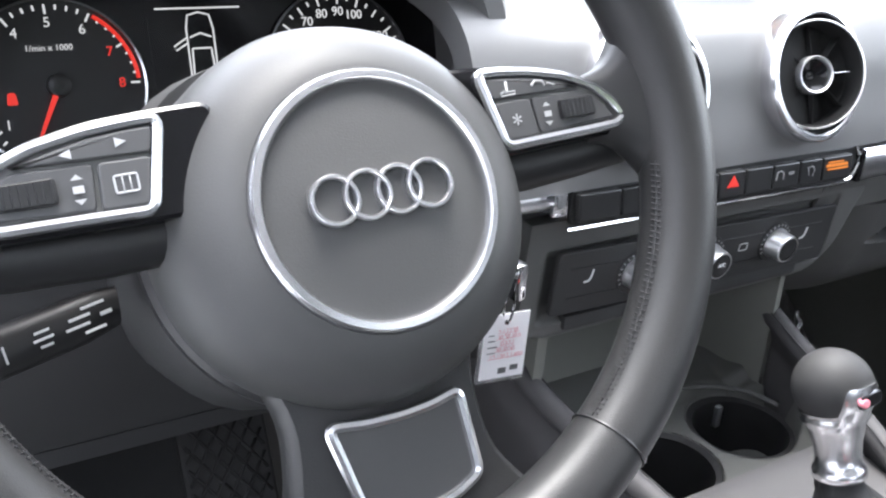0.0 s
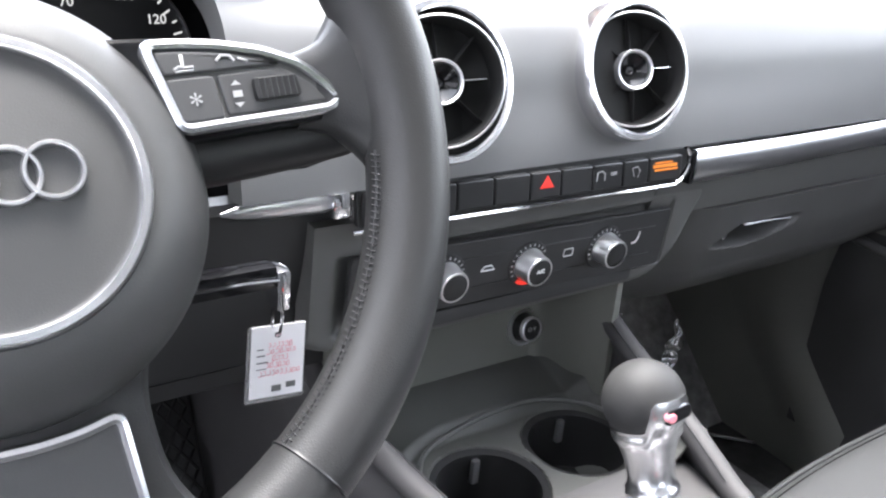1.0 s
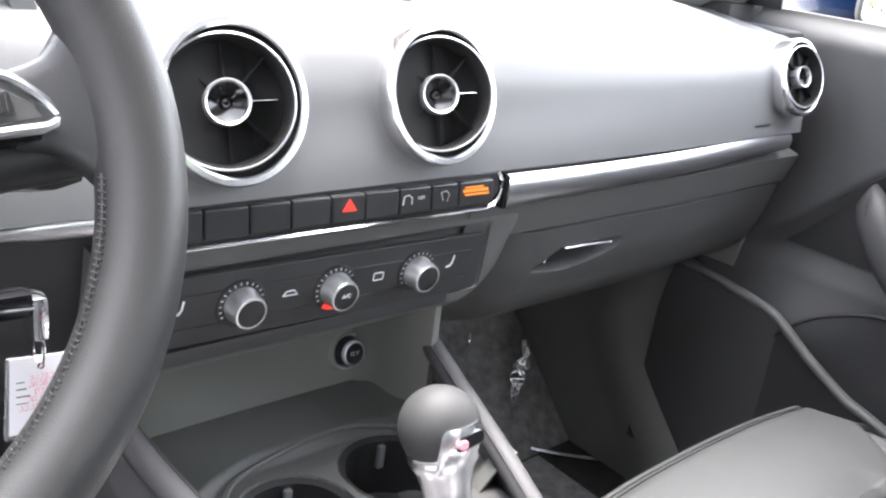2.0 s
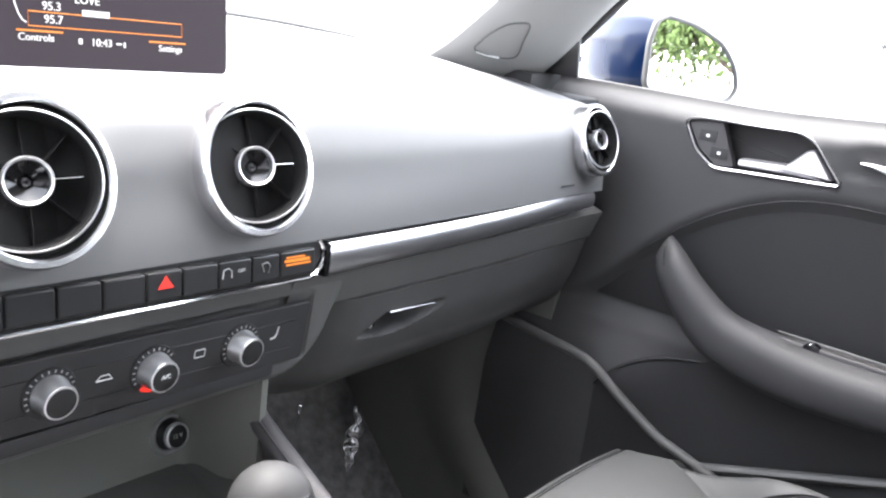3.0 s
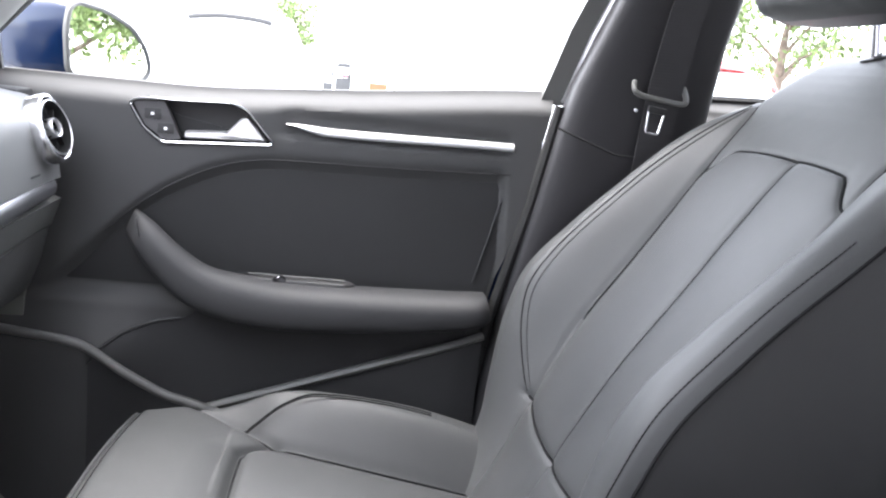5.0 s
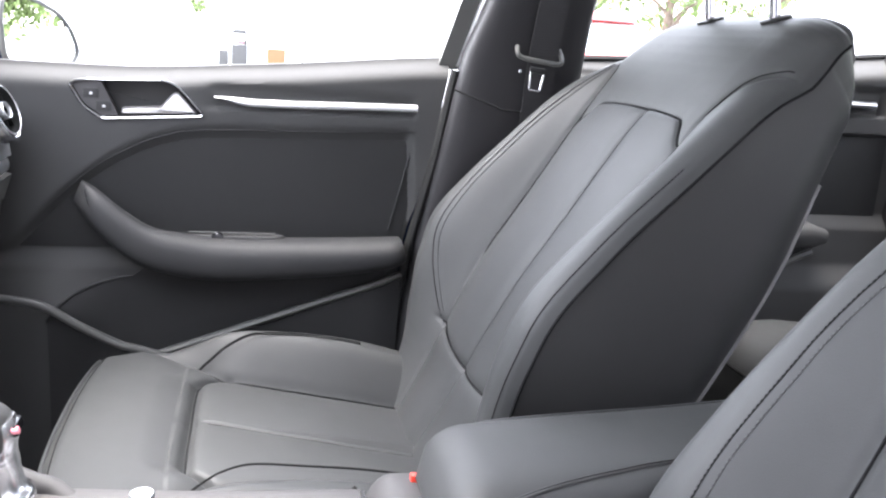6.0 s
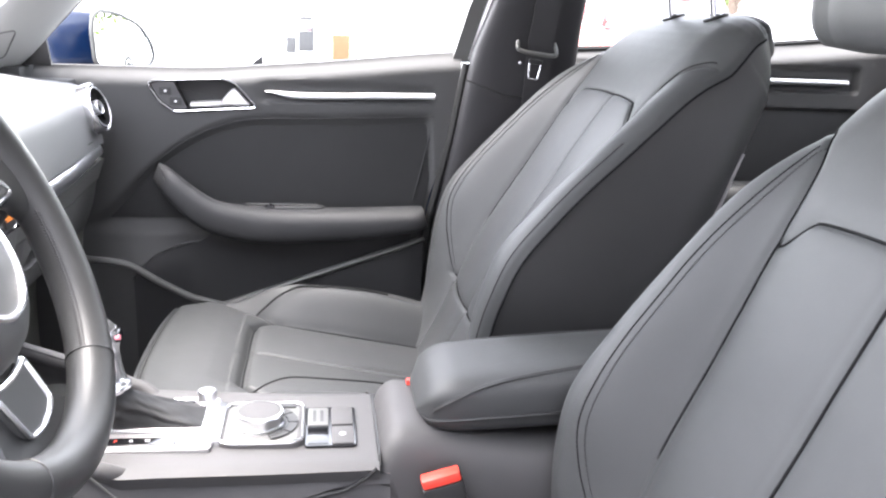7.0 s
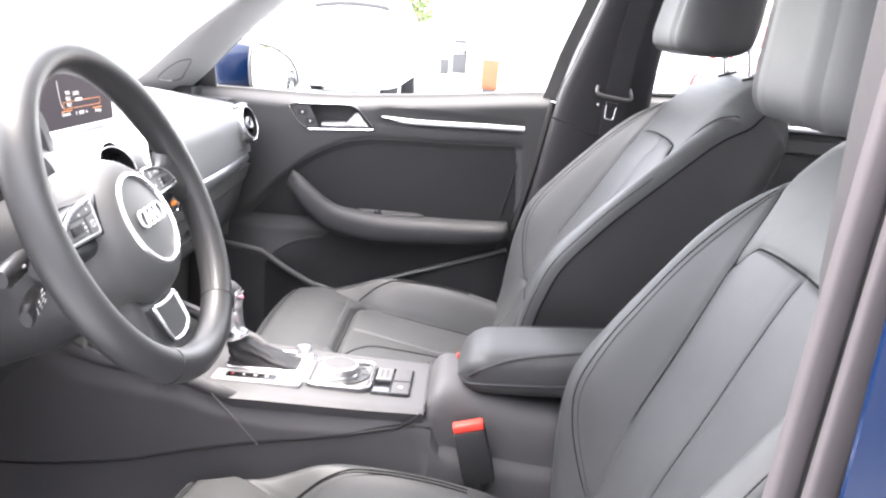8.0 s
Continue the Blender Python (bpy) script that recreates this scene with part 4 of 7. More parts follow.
# ---- steering column ----
col = thing("steering_column", (-0.35, 0.12, 0.70), "dark plastic steering column shroud", "steering column")
rings = []
for d, hw, up, dn in ((-0.058, 0.074, 0.060, 0.084), (-0.075, 0.080, 0.062, 0.096), (-0.13, 0.082, 0.055, 0.104), (-0.20, 0.080, 0.045, 0.100), (-0.24, 0.075, 0.04, 0.09)):
    rings.append([WM @ Vector((0.006 + hw * math.copysign(abs(math.cos(b)) ** 0.75, math.cos(b)), (up if math.sin(b) > 0 else dn) * math.copysign(abs(math.sin(b)) ** 0.8, math.sin(b)), d)) for b in (2 * math.pi * j / 36 for j in range(36))])
part("shroud", loft(rings), PLASTIC, col)


def stalk(name, a, b, label, symbols):
    s = thing(name, a, label, "stalk")
    a, b = Vector(a), Vector(b)
    d = (b - a)
    rings = []
    for i in range(9):
        t = i / 8
        p = a + d * t
        w, h = 0.0085 + 0.0022 * ss(0.0, 0.25, t), 0.006 + 0.002 * ss(0.0, 0.3, t)
        if i == 8:
            w, h = w * 0.7, h * 0.7
        rings.append([p + Vector((0, 0.3, 0.95)) * w * math.sin(c) + Vector((0, 0.95, -0.3)) * h * math.cos(c) for c in (2 * math.pi * j / 16 for j in range(16))])
    st_ = part("lever", loft(rings), BLACK, s)
    q = facing(*(a + d * 0.50 + Vector((0, -0.0088, 0.0028))), -d, (0, 0.3, 0.95))
    for r in symbols:
        bars([(-r[1], -r[0], r[2], r[3])], q, WHITE, st_, "stalk_symbol")
    return s


stalk("control_stalk", (-0.441, 0.086, 0.760), (-0.500, 0.066, 0.756), "black control stalk with white symbols behind the wheel",
      [(-0.025, -0.015, 0.006, 0.0011), (-0.018, -0.009, 0.003, 0.0012), (-0.017, -0.007, -0.0005, 0.0011), (-0.023, -0.014, -0.004, 0.0011), (-0.027, -0.022, 0.001, 0.0016), (-0.001, 0.005, 0.0035, 0.0010), (-0.002, 0.006, 0.0005, 0.0010), (-0.001, 0.004, -0.0025, 0.0010), (0.017, 0.0178, 0.0, 0.007)])
stalk("turn_stalk", (-0.430, 0.10, 0.792), (-0.530, 0.07, 0.800), "black turn signal stalk behind the wheel", [(-0.004, 0.006, 0.0, 0.002)])
stalk("wiper_stalk", (-0.285, 0.115, 0.792), (-0.195, 0.095, 0.797), "black wiper stalk behind the wheel", [(-0.004, 0.006, 0.0, 0.002)])

# ---- key with its tag ----
key = thing("car_key", (-0.215, 0.12, 0.72), "black car key in the ignition with a paper tag", "key")
part("key_body", block(-0.262, -0.211, 0.112, 0.126, 0.7135, 0.7275, 0.004), GLOSS, key)
part("key_edge", tube([(-0.262, 0.111, 0.7215), (-0.23, 0.111, 0.7210), (-0.212, 0.111, 0.7195)], 0.0011, 6), CHROME, key)
part("key_cap", block(-0.213, -0.2045, 0.1105, 0.1275, 0.700, 0.7245, 0.003), CHROME, key, "bright metal key end")
part("tag_loop", tube(spline([(-0.2085, 0.118, 0.702), (-0.2050, 0.121, 0.693), (-0.2045, 0.125, 0.680), (-0.2058, 0.129, 0.6765), (-0.2085, 0.127, 0.688), (-0.2095, 0.121, 0.701)], 5, True), 0.0010, 6, True), CHROME, key, "thin metal loop")
tm = facing(-0.2050, 0.128, 0.6605, (1, -0.10, -0.03), (0, 0, 1)) @ Matrix.Scale(0.90, 4)
part("tag_sleeve", slab(rounded([(-0.0205, -0.0300), (0.0195, -0.0300), (0.0185, 0.0255), (-0.0190, 0.0255)], 0.002), 0.0008, tm @ Matrix.Translation((0, 0, -0.0009))), CLEAR, key, "clear plastic sleeve")
tag = part("paper_tag", slab([(-0.0175, -0.0265), (0.0180, -0.0265), (0.0180, 0.0250), (-0.0170, 0.0250)], 0.0006, tm), PAPER, key, "white paper tag with red writing")
tm2 = tm @ Matrix.Translation((0, 0, 0.0007))
part("tag_hole", lathe([(0.0021, 0.0), (0.0020, 0.0004), (0.0003, 0.0004)], 14, tm2 @ Matrix.Translation((0, 0.0185, 0))), BLACK, tag)
rnd = random.Random(4)
for y0, x0, x1 in ((0.0115, -0.006, 0.009), (0.0070, -0.007, 0.010), (0.0020, -0.003, 0.007), (-0.0028, -0.007, 0.007), (-0.0085, -0.012, 0.016)):
    x = x0
    while x < x1:
        w, h = 0.0016 + 0.0008 * rnd.random(), 0.0026 + 0.0014 * rnd.random()
        loop = [(x, y0 - h / 2), (x + w, y0 - h / 2 + 0.0004), (x + w * 0.8, y0 + h / 2), (x + w * 0.1, y0 + h / 2 - 0.0005), (x, y0 - h / 2)][:rnd.choice((3, 4, 5))]
        part("pen_stroke", tube([tm2 @ Vector((p[0], p[1], 0.0002)) for p in loop], 0.00022, 4), PINK, tag)
        x += w + 0.0008
bars([(-0.0135, -0.009, 0.009, 0.0007), (-0.0135, -0.008, 0.0045, 0.0009), (-0.0135, -0.006, -0.0005, 0.0009), (-0.0135, -0.007, -0.0052, 0.0006), (-0.003, 0.0034, -0.0205, 0.0046), (0.0066, 0.0130, -0.0190, 0.0042)], tm2, GREY_INK, tag, "print", 0.0002)

# ---- pedals ----
def pedal(x, y, z, w, h, label):
    p = thing("pedal", (x, y, z), label, "pedal", "pedals")
    m = facing(x, y, z, (1, 0, 0), (0, 0.55, 1))
    plate = part("pedal_plate", slab(rounded([(-w, -h), (w, -h), (w, h), (-w, h)], 0.01), 0.008, m, 0.003), RUBBER, p)
    for k in range(-5, 6):
        for s in (1, -1):
            c = k * 0.014
            pts = []
            for t in (-1, 1):
                px = c + t * h * 0.7 * s
                pts.append((max(-w + 0.005, min(w - 0.005, px)), (max(-w + 0.005, min(w - 0.005, px)) - c) / (0.7 * s)))
            if abs(pts[0][0] - pts[1][0]) > 0.012:
                part("rib", tube([m @ Vector((q[0], q[1], 0.0085)) for q in pts], 0.0016, 5), RUBBER, plate)
    part("pedal_arm", tube([m @ Vector((0, h * 0.5, 0)), m @ Vector((0, h, -0.05)), m @ Vector((0.0, h + 0.20, -0.06))], 0.009, 8), BLACK, p)
    return p


pedal(-0.326, 0.34, 0.458, 0.038, 0.046, "black rubber brake pedal with crossed ribs")
pedal(-0.185, 0.40, 0.40, 0.026, 0.075, "black rubber accelerator pedal")


# ---- centre console ----
con = thing("centre_console", (0, -0.1, 0.17), "grey plastic centre console between the front seats", "console")


def con_half(y):
    return lerp([(-0.66, 0.085), (-0.30, 0.088), (-0.05, 0.098), (0.06, 0.112), (0.15, 0.132), (0.24, 0.142), (0.5, 0.145)], y)


def rail_z(y):
    return lerp([(-0.30, 0.5095), (-0.08, 0.5105), (0.0, 0.524), (0.05, 0.543), (0.11, 0.558), (0.17, 0.574), (0.22, 0.596), (0.27, 0.63), (0.5, 0.63)], y)


def line_z(y):
    return lerp([(-0.70, 0.57), (-0.244, 0.496), (-0.15, 0.475), (-0.035, 0.457), (0.148, 0.428), (0.25, 0.42), (0.5, 0.41)], y)


for s in (-1, 1):
    def side(u, v, s=s):
        y = 0.50 - 1.18 * u
        top = rail_z(y) - 0.003 if y > -0.285 else lerp([(-0.66, 0.45), (-0.30, 0.475), (-0.285, 0.51)], y)
        line = min(line_z(y), top - 0.012)
        z = lerp([(0.0, top), (0.46, line + 0.0015), (0.50, line - 0.0015), (1.0, 0.17)], v)
        step = 0.009 * ss(-0.285, -0.270, y)
        bulge = 0.011 * ss(0, 0.03, top - z) - step * ss(0.46, 0.50, v) + 0.020 * ss(0.55, 1.0, v)
        return s * (con_half(y) + bulge), y, z
    part("side_panel", sheet(side, 90, 50, 0.008, way=(s, 0, 0)), CONSOLE, con)
    # gap line along the flank
    part("flank_gap", tube([(s * (con_half(y) + 0.0065), y, line_z(y) - 0.002) for y in [0.34 - 0.58 * k / 30 for k in range(31)]] + [(s * (con_half(-0.26) + 0.0085), -0.262, 0.508), (s * (con_half(-0.27) + 0.009), -0.272, 0.518)], 0.0024, 6), BLACK, con)
    part("knee_pad_edge", tube([(s * (con_half(y) + 0.0108), y, 0.528 + 1.15 * (y - 0.014)) for y in (0.014, 0.0, -0.016, -0.032, -0.050)], 0.0012, 6), PLASTIC_GREY, con)
    part("rail", tube(spline([(s * con_half(y) * 0.985, y, rail_z(y)) for y in (0.40, 0.26, 0.22, 0.17, 0.11, 0.06, 0.02, 0.0)] + [(s * 0.086, -0.03, 0.505), (s * 0.080, -0.06, 0.495)], 5), 0.0095, 12), CONSOLE, con, "smooth curved console rail")
    part("rail_line", tube(spline([(s * (con_half(y) * 0.985 - 0.0065), y, rail_z(y) + 0.0068) for y in (0.26, 0.22, 0.17, 0.11, 0.06, 0.02)], 5), 0.0012, 5), PLASTIC, con)


def top(u, v):
    y = 0.080 - 0.355 * u
    h = con_half(y) * 0.987 + 0.0105 * ss(0.03, -0.02, y)
    x = -h + 2 * h * v
    return x, y, 0.520 - 0.004 * (abs(x) / h) ** 24 + 0.005 * ss(-0.20, 0.03, y) - 0.003 * ss(0.068, 0.080, y)


part("top_panel", sheet(top, 60, 20, 0.015), CONSOLE, con)
rear_rings = []
for k in range(29):
    y = -0.2755 - 0.3845 * (k / 28) ** 2
    zt = lerp([(-0.66, 0.520), (-0.45, 0.527), (-0.36, 0.540), (-0.32, 0.550), (-0.300, 0.551), (-0.288, 0.545), (-0.280, 0.533), (-0.2755, 0.519)], y)
    rear_rings.append([(0.0885 * math.copysign(abs(math.cos(a)) ** 0.3, math.cos(a)), y, (0.17 + zt) / 2 + (zt - 0.17) / 2 * math.copysign(abs(math.sin(a)) ** 0.22, math.sin(a))) for a in (2 * math.pi * j / 48 for j in range(48))])
part("rear_block", loft(rear_rings), CONSOLE, con, angle=60)
part("panel_gap", tube([(-0.088, -0.2755, 0.516), (-0.08, -0.2755, 0.523), (0.08, -0.2755, 0.523), (0.088, -0.2755, 0.516)], 0.0018, 6), BLACK, con)

# storage recess with the power socket
tub_line = spline([(x, y, 0) for x, y in ((-0.128, 0.178), (-0.124, 0.215), (-0.120, 0.246), (-0.108, 0.260), (-0.085, 0.262), (0.0, 0.263), (0.090, 0.262), (0.106, 0.260), (0.115, 0.246), (0.120, 0.215), (0.126, 0.178))], 6)


def tub(u, v):
    k = u * (len(tub_line) - 1)
    i = min(int(k), len(tub_line) - 2)
    p = tub_line[i].lerp(tub_line[i + 1], k - i)
    lean = max(0.0, (p.y - 0.178) / 0.085)
    return p.x * (1 + 0.03 * v), p.y - 0.012 * v ** 2 * lean, 0.640 - 0.150 * v


part("recess_tub", sheet(tub, 60, 16, -0.008), RECESS_LIT, con, "smooth storage recess wall")
part("recess_roof", block(-0.125, 0.125, 0.165, 0.27, 0.632, 0.644, 0.003), PLASTIC, con)
part("recess_lip", tube(spline([(-0.118, 0.238, 0.505), (-0.04, 0.2480, 0.506), (0.04, 0.2495, 0.506), (0.115, 0.244, 0.505)], 5), 0.0030, 8), PLASTIC_GREY, con)
sock = facing(0.0985, 0.2590, 0.5490, (1, 0, 0), (0, 0.22, 1))
socket = part("power_socket", lathe([(0.0182, -0.004), (0.0180, 0.002), (0.0166, 0.0050), (0.0148, 0.0045), (0.0140, 0.001)], 36, sock, cap=False), ALUM_SOFT, con, "chrome-ringed power socket")
part("socket_plug", lathe([(0.0142, 0.0), (0.0132, 0.004), (0.0114, 0.007), (0.0112, 0.014), (0.0102, 0.0154), (0.0096, 0.0144), (0.001, 0.0144)], 32, sock), BLACK, socket)
part("plug_ring", lathe([(0.0117, 0.0112), (0.0116, 0.0150), (0.0101, 0.0158), (0.0095, 0.0140)], 32, sock, cap=False), ALUM_SOFT, socket)
lettering("12 V", 0.0052, sock @ Matrix.Translation((0, 0, 0.0146)), WHITE, socket)

# tray with two cup holders
CUPS = [(-0.021, 0.140, 0.0475), (0.0805, 0.151, 0.0480)]


def tray_z(x, y):
    return 0.497 + 0.010 * ss(0.198, 0.212, y + 1.6 * max(0.0, abs(x - 0.03) - 0.05) ** 1.5) + 0.012 * ss(0.205, 0.26, y)


def tray_at(u, v):
    x, y = -0.125 + 0.25 * u, 0.062 + 0.195 * v
    z = tray_z(x, y) + 0.024 * ss(0.092, 0.074, y)
    for cx, cy, r in CUPS:
        z -= 0.062 * (1 - ss(r - 0.005, r, math.hypot(x - cx, y - cy)))
    return x, y, z + 0.9 * min(0.03, max(0, abs(x) - con_half(y) + 0.030))


bm = sheet(tray_at, 130, 110, 0.003, way=(0, 0, 1))
tray = part("cup_tray", bm, TRAY, con, "tray with two deep cup holders", 60)
part("tray_edge", tube(spline([(-0.076, 0.140, 0.500), (-0.072, 0.162, 0.501), (-0.047, 0.190, 0.504), (0.0, 0.203, 0.506), (0.042, 0.207, 0.507), (0.078, 0.204, 0.507), (0.114, 0.183, 0.505), (0.129, 0.152, 0.503)], 6), 0.0022, 6), PLASTIC_GREY, tray)
for cx, cy, r in CUPS:
    part("cup_liner", lathe([(r - 0.0005, -0.002), (r - 0.006, -0.004), (r - 0.007, -0.058), (0.001, -0.060)], 40, Matrix.Translation((cx, cy, 0.4975)), cap=False), BLACK, tray, "black rubber cup liner")
    part("cup_clip", block(cx + 0.0105, cx + 0.0170, cy + math.sqrt((r - 0.0072) ** 2 - 0.014 ** 2) - 0.004, cy + math.sqrt((r - 0.0072) ** 2 - 0.014 ** 2) + 0.001, 0.468, 0.490, 0.001), ALUM_SOFT, tray, "small bright cup clip")

# gear lever
gear = thing("gear_lever", (0, -0.02, 0.53), "gear lever with round grey knob, chrome neck and leather boot", "gear lever")
gtop, gbot = Vector((0.0050, 0.0330, 0.627)), Vector((0.0060, 0.0120, 0.568))
ax = (gtop - gbot).normalized()
zq = ax.to_track_quat("Z", "Y").to_matrix().to_4x4()
zq.translation = gbot
ln = (gtop - gbot).length
bm = bmesh.new()
bmesh.ops.create_uvsphere(bm, u_segments=40, v_segments=24, radius=0.0268, matrix=zq @ Matrix.Translation((0, 0, ln)) @ Matrix.Diagonal((1, 1, 0.98, 1)))
part("knob", bm, GEAR_KNOB, gear, "smooth grey leather-like ball knob")
face_dir = zq.to_3x3().inverted() @ Vector((-0.05, -1, 0.1))
inset_m = zq @ Matrix.Rotation(math.atan2(face_dir.y, face_dir.x), 4, "Z")
# the neck's collar climbs into a shield on the ball's face
rings = []
for h, r in ((-0.004, 0.0140), (-0.001, 0.0178), (0.003, 0.0182), (0.006, 0.0172), (0.0075, 0.0158), (0.015, 0.0154), (0.025, 0.0164), (0.034, 0.0188)):
    rings.append([inset_m @ Vector((r * math.cos(a), r * math.sin(a), h)) for a in (2 * math.pi * j / 64 for j in range(64))])
for k in range(1, 11):
    ring = []
    for j in range(64):
        a = 2 * math.pi * j / 64
        away = abs((a + math.pi) % (2 * math.pi) - math.pi)
        h = 0.034 + (ln - 0.015 + 0.020 * ss(0.82, 0.52, away) - 0.034) * min(k, 9) / 9
        ball = math.sqrt(max(0.0268 ** 2 - (h - ln) ** 2, 1e-6))
        r = max(ball + 0.0012, 0.0188 + 0.0040 * ss(0, 5, k)) if k < 10 else ball - 0.0006
        ring.append(inset_m @ Vector((r * math.cos(a), r * math.sin(a), h)))
    rings.append(ring)
neck = part("neck", loft(rings, ends=(0,)), SATIN, gear, "polished chrome neck with a raised shield", 50)
part("badge_inset", loft([[inset_m @ Vector((x, y * g, ln - 0.0045 + z * g + 0.10 * y)) for y, z in rounded([(-0.0085, -0.0042), (0.0125, -0.0042), (0.0125, 0.0040), (-0.0060, 0.0040)], 0.003, 4)] for x, g in ((0.0225, 1.0), (0.0283, 1.0), (0.0287, 0.9))]), GLOSS, neck)
part("badge_light", loft([[inset_m @ Vector((x, -0.0045 + 0.0036 * g * math.cos(q), ln - 0.0052 + 0.0030 * g * math.sin(q))) for q in (2 * math.pi * j / 20 for j in range(20))] for x, g in ((0.0240, 1.0), (0.0294, 1.0), (0.0298, 0.7))]), PINK, neck, "small pale red mark")
# boot: folded leather from the neck down to the frame
rings = []
frame_c = Vector((0.024, -0.036, 0.524))
for k in range(25):
    t = k / 24
    c = gbot.lerp(frame_c, t ** 1.25)
    c.z = gbot.z - (gbot.z - 0.5225) * t ** 0.9
    rx, ry = 0.0145 + 0.0235 * t ** 1.2, 0.0145 + 0.0415 * t ** 1.2
    ring = []
    for j in range(96):
        a = 2 * math.pi * j / 96
        w = t * (1 - t) * 3
        fold = 1 + 0.09 * w * math.sin(4 * a + 6 * t) + 0.06 * w * math.sin(7 * a - 10 * t) + 0.03 * w * math.sin(13 * a + 17 * t)
        p = 2.0 + 2.5 * t
        cs, sn = math.cos(a), math.sin(a)
        ring.append(c + Vector((rx * fold * math.copysign(abs(cs) ** (2 / p), cs), ry * fold * math.copysign(abs(sn) ** (2 / p), sn), 0.006 * math.sin(3 * a + 9 * t) * t * (1 - t))))
    rings.append(ring)
part("boot", loft(rings), BOOT, gear, "folded black leather boot")
fo = rounded([(-0.015, -0.094), (0.064, -0.094), (0.064, 0.022), (-0.015, 0.022)], 0.008)
part("boot_frame", band(fo, 0.006, Matrix.Translation((0, 0, 0.5262)), 0.003), SATIN, gear, "satin chrome frame")
gp = part("gear_panel", slab(rounded([(-0.062, -0.096), (-0.021, -0.096), (-0.021, 0.032), (-0.062, 0.032)], 0.005), 0.5272, Matrix.Identity(4), 0.0015, base=0.515), SILVER, con, "bright gear position panel")
part("gear_display", slab(rounded([(-0.050, -0.058), (-0.034, -0.058), (-0.034, 0.014), (-0.050, 0.014)], 0.003), 0.5282, Matrix.Identity(4), 0.0004, base=0.524), GLOSS, gp, "black gear position window")
for k, t in enumerate("PRND"):
    lettering(t, 0.007, facing(-0.042, 0.005 - 0.0165 * k, 0.5284, (0, -1, 0), (1, 0, 0)), RED if k == 0 else WHITE, gp)

# control knob, buttons and sockets on the console
mm_ = thing("media_controller", (0.006, -0.145, 0.525), "round aluminium media control knob with buttons", "control knob")
plate = part("surround", slab(rounded([(-0.052, -0.195), (0.052, -0.195), (0.052, -0.100), (-0.052, -0.100)], 0.016), 0.5256, Matrix.Identity(4), 0.001, base=0.512), CONSOLE, mm_)
part("surround_edge", band(rounded([(-0.050, -0.193), (0.050, -0.193), (0.050, -0.102), (-0.050, -0.102)], 0.016, 6), 0.0045, Matrix.Translation((0, 0, 0.5262)), 0.0026), SATIN, plate, "bright rounded edge")
part("inner_plate", slab(rounded([(-0.045, -0.188), (0.045, -0.188), (0.045, -0.107), (-0.045, -0.107)], 0.012), 0.5266, Matrix.Identity(4), 0.0008, base=0.52), PLASTIC_GREY, plate)
kmz = Matrix.Translation((-0.003, -0.144, 0.5262))
part("dial", lathe([(0.0280, 0.0), (0.0280, 0.003), (0.0262, 0.0045), (0.0262, 0.0120), (0.0274, 0.0145), (0.0262, 0.0168), (0.0245, 0.0172)], 48, kmz, cap=False), ALUM, mm_, "knurled aluminium dial")
part("dial_top", lathe([(0.0250, 0.0135), (0.0245, 0.0174), (0.020, 0.0178), (0.001, 0.0174)], 40, kmz), CONSOLE, mm_)
for k in range(4):
    a0, a1 = math.radians(200 + 35 * k), math.radians(232 + 35 * k)
    pts = [(-0.003 + r_ * math.cos(a), -0.144 + r_ * math.sin(a)) for r_, seq in ((0.032, (a0, (a0 + a1) / 2, a1)), (0.044, (a1, (a0 + a1) / 2, a0))) for a in seq]
    part("menu_button", slab(pts[::-1], 0.5288, Matrix.Identity(4), 0.0006, base=0.52), PLASTIC, plate)
for sx in (-0.022, 0.020):
    part("menu_button", block(0.036, 0.044, -0.150 + sx - 0.012, -0.150 + sx + 0.010, 0.524, 0.5288, 0.001), PLASTIC, plate)
for k in range(2):
    part("toggle", block(-0.048, 0.048, -0.0985 + 0.0125 * k - 0.0055, -0.0985 + 0.0125 * k + 0.0052, 0.516, 0.5310, 0.002), SATIN, con, "narrow bright toggle bar")
vk = thing("volume_knob", (0.055, -0.077, 0.53), "small round aluminium volume knob", "control knob")
part("knob_body", lathe([(0.0135, 0.0), (0.0132, 0.004), (0.0112, 0.006), (0.0110, 0.0155), (0.0098, 0.017)], 32, Matrix.Translation((0.0635, -0.078, 0.5225)), cap=False), ALUM, vk)
part("knob_top", lathe([(0.0102, 0.012), (0.0098, 0.0168), (0.001, 0.0172)], 28, Matrix.Translation((0.0635, -0.078, 0.5225))), SATIN, vk)
sw = thing("switch_block", (-0.01, -0.225, 0.52), "grey switch block with parking brake buttons", "switches")
part("switch_frame", slab(rounded([(-0.0535, -0.2525), (0.0440, -0.2525), (0.0440, -0.1950), (-0.0535, -0.1950)], 0.006), 0.5232, Matrix.Identity(4), 0.001, base=0.51), GLOSS, sw)
part("switch", block(-0.006, 0.040, -0.2215, -0.198, 0.515, 0.5248, 0.002), PLASTIC_GREY, sw)
part("switch", block(-0.050, -0.009, -0.2215, -0.198, 0.515, 0.5238, 0.0012), GLOSS, sw)
part("switch", block(-0.005, 0.041, -0.2500, -0.2245, 0.515, 0.5252, 0.003), CONSOLE, sw)
part("switch", block(-0.051, -0.008, -0.2500, -0.2245, 0.515, 0.5252, 0.003), CONSOLE, sw)
bars([(0.003, 0.031, -0.2055, 0.0036), (0.003, 0.031, -0.2140, 0.0036)], Matrix.Translation((0, 0, 0.5249)), BLACK, sw, "switch_mark")
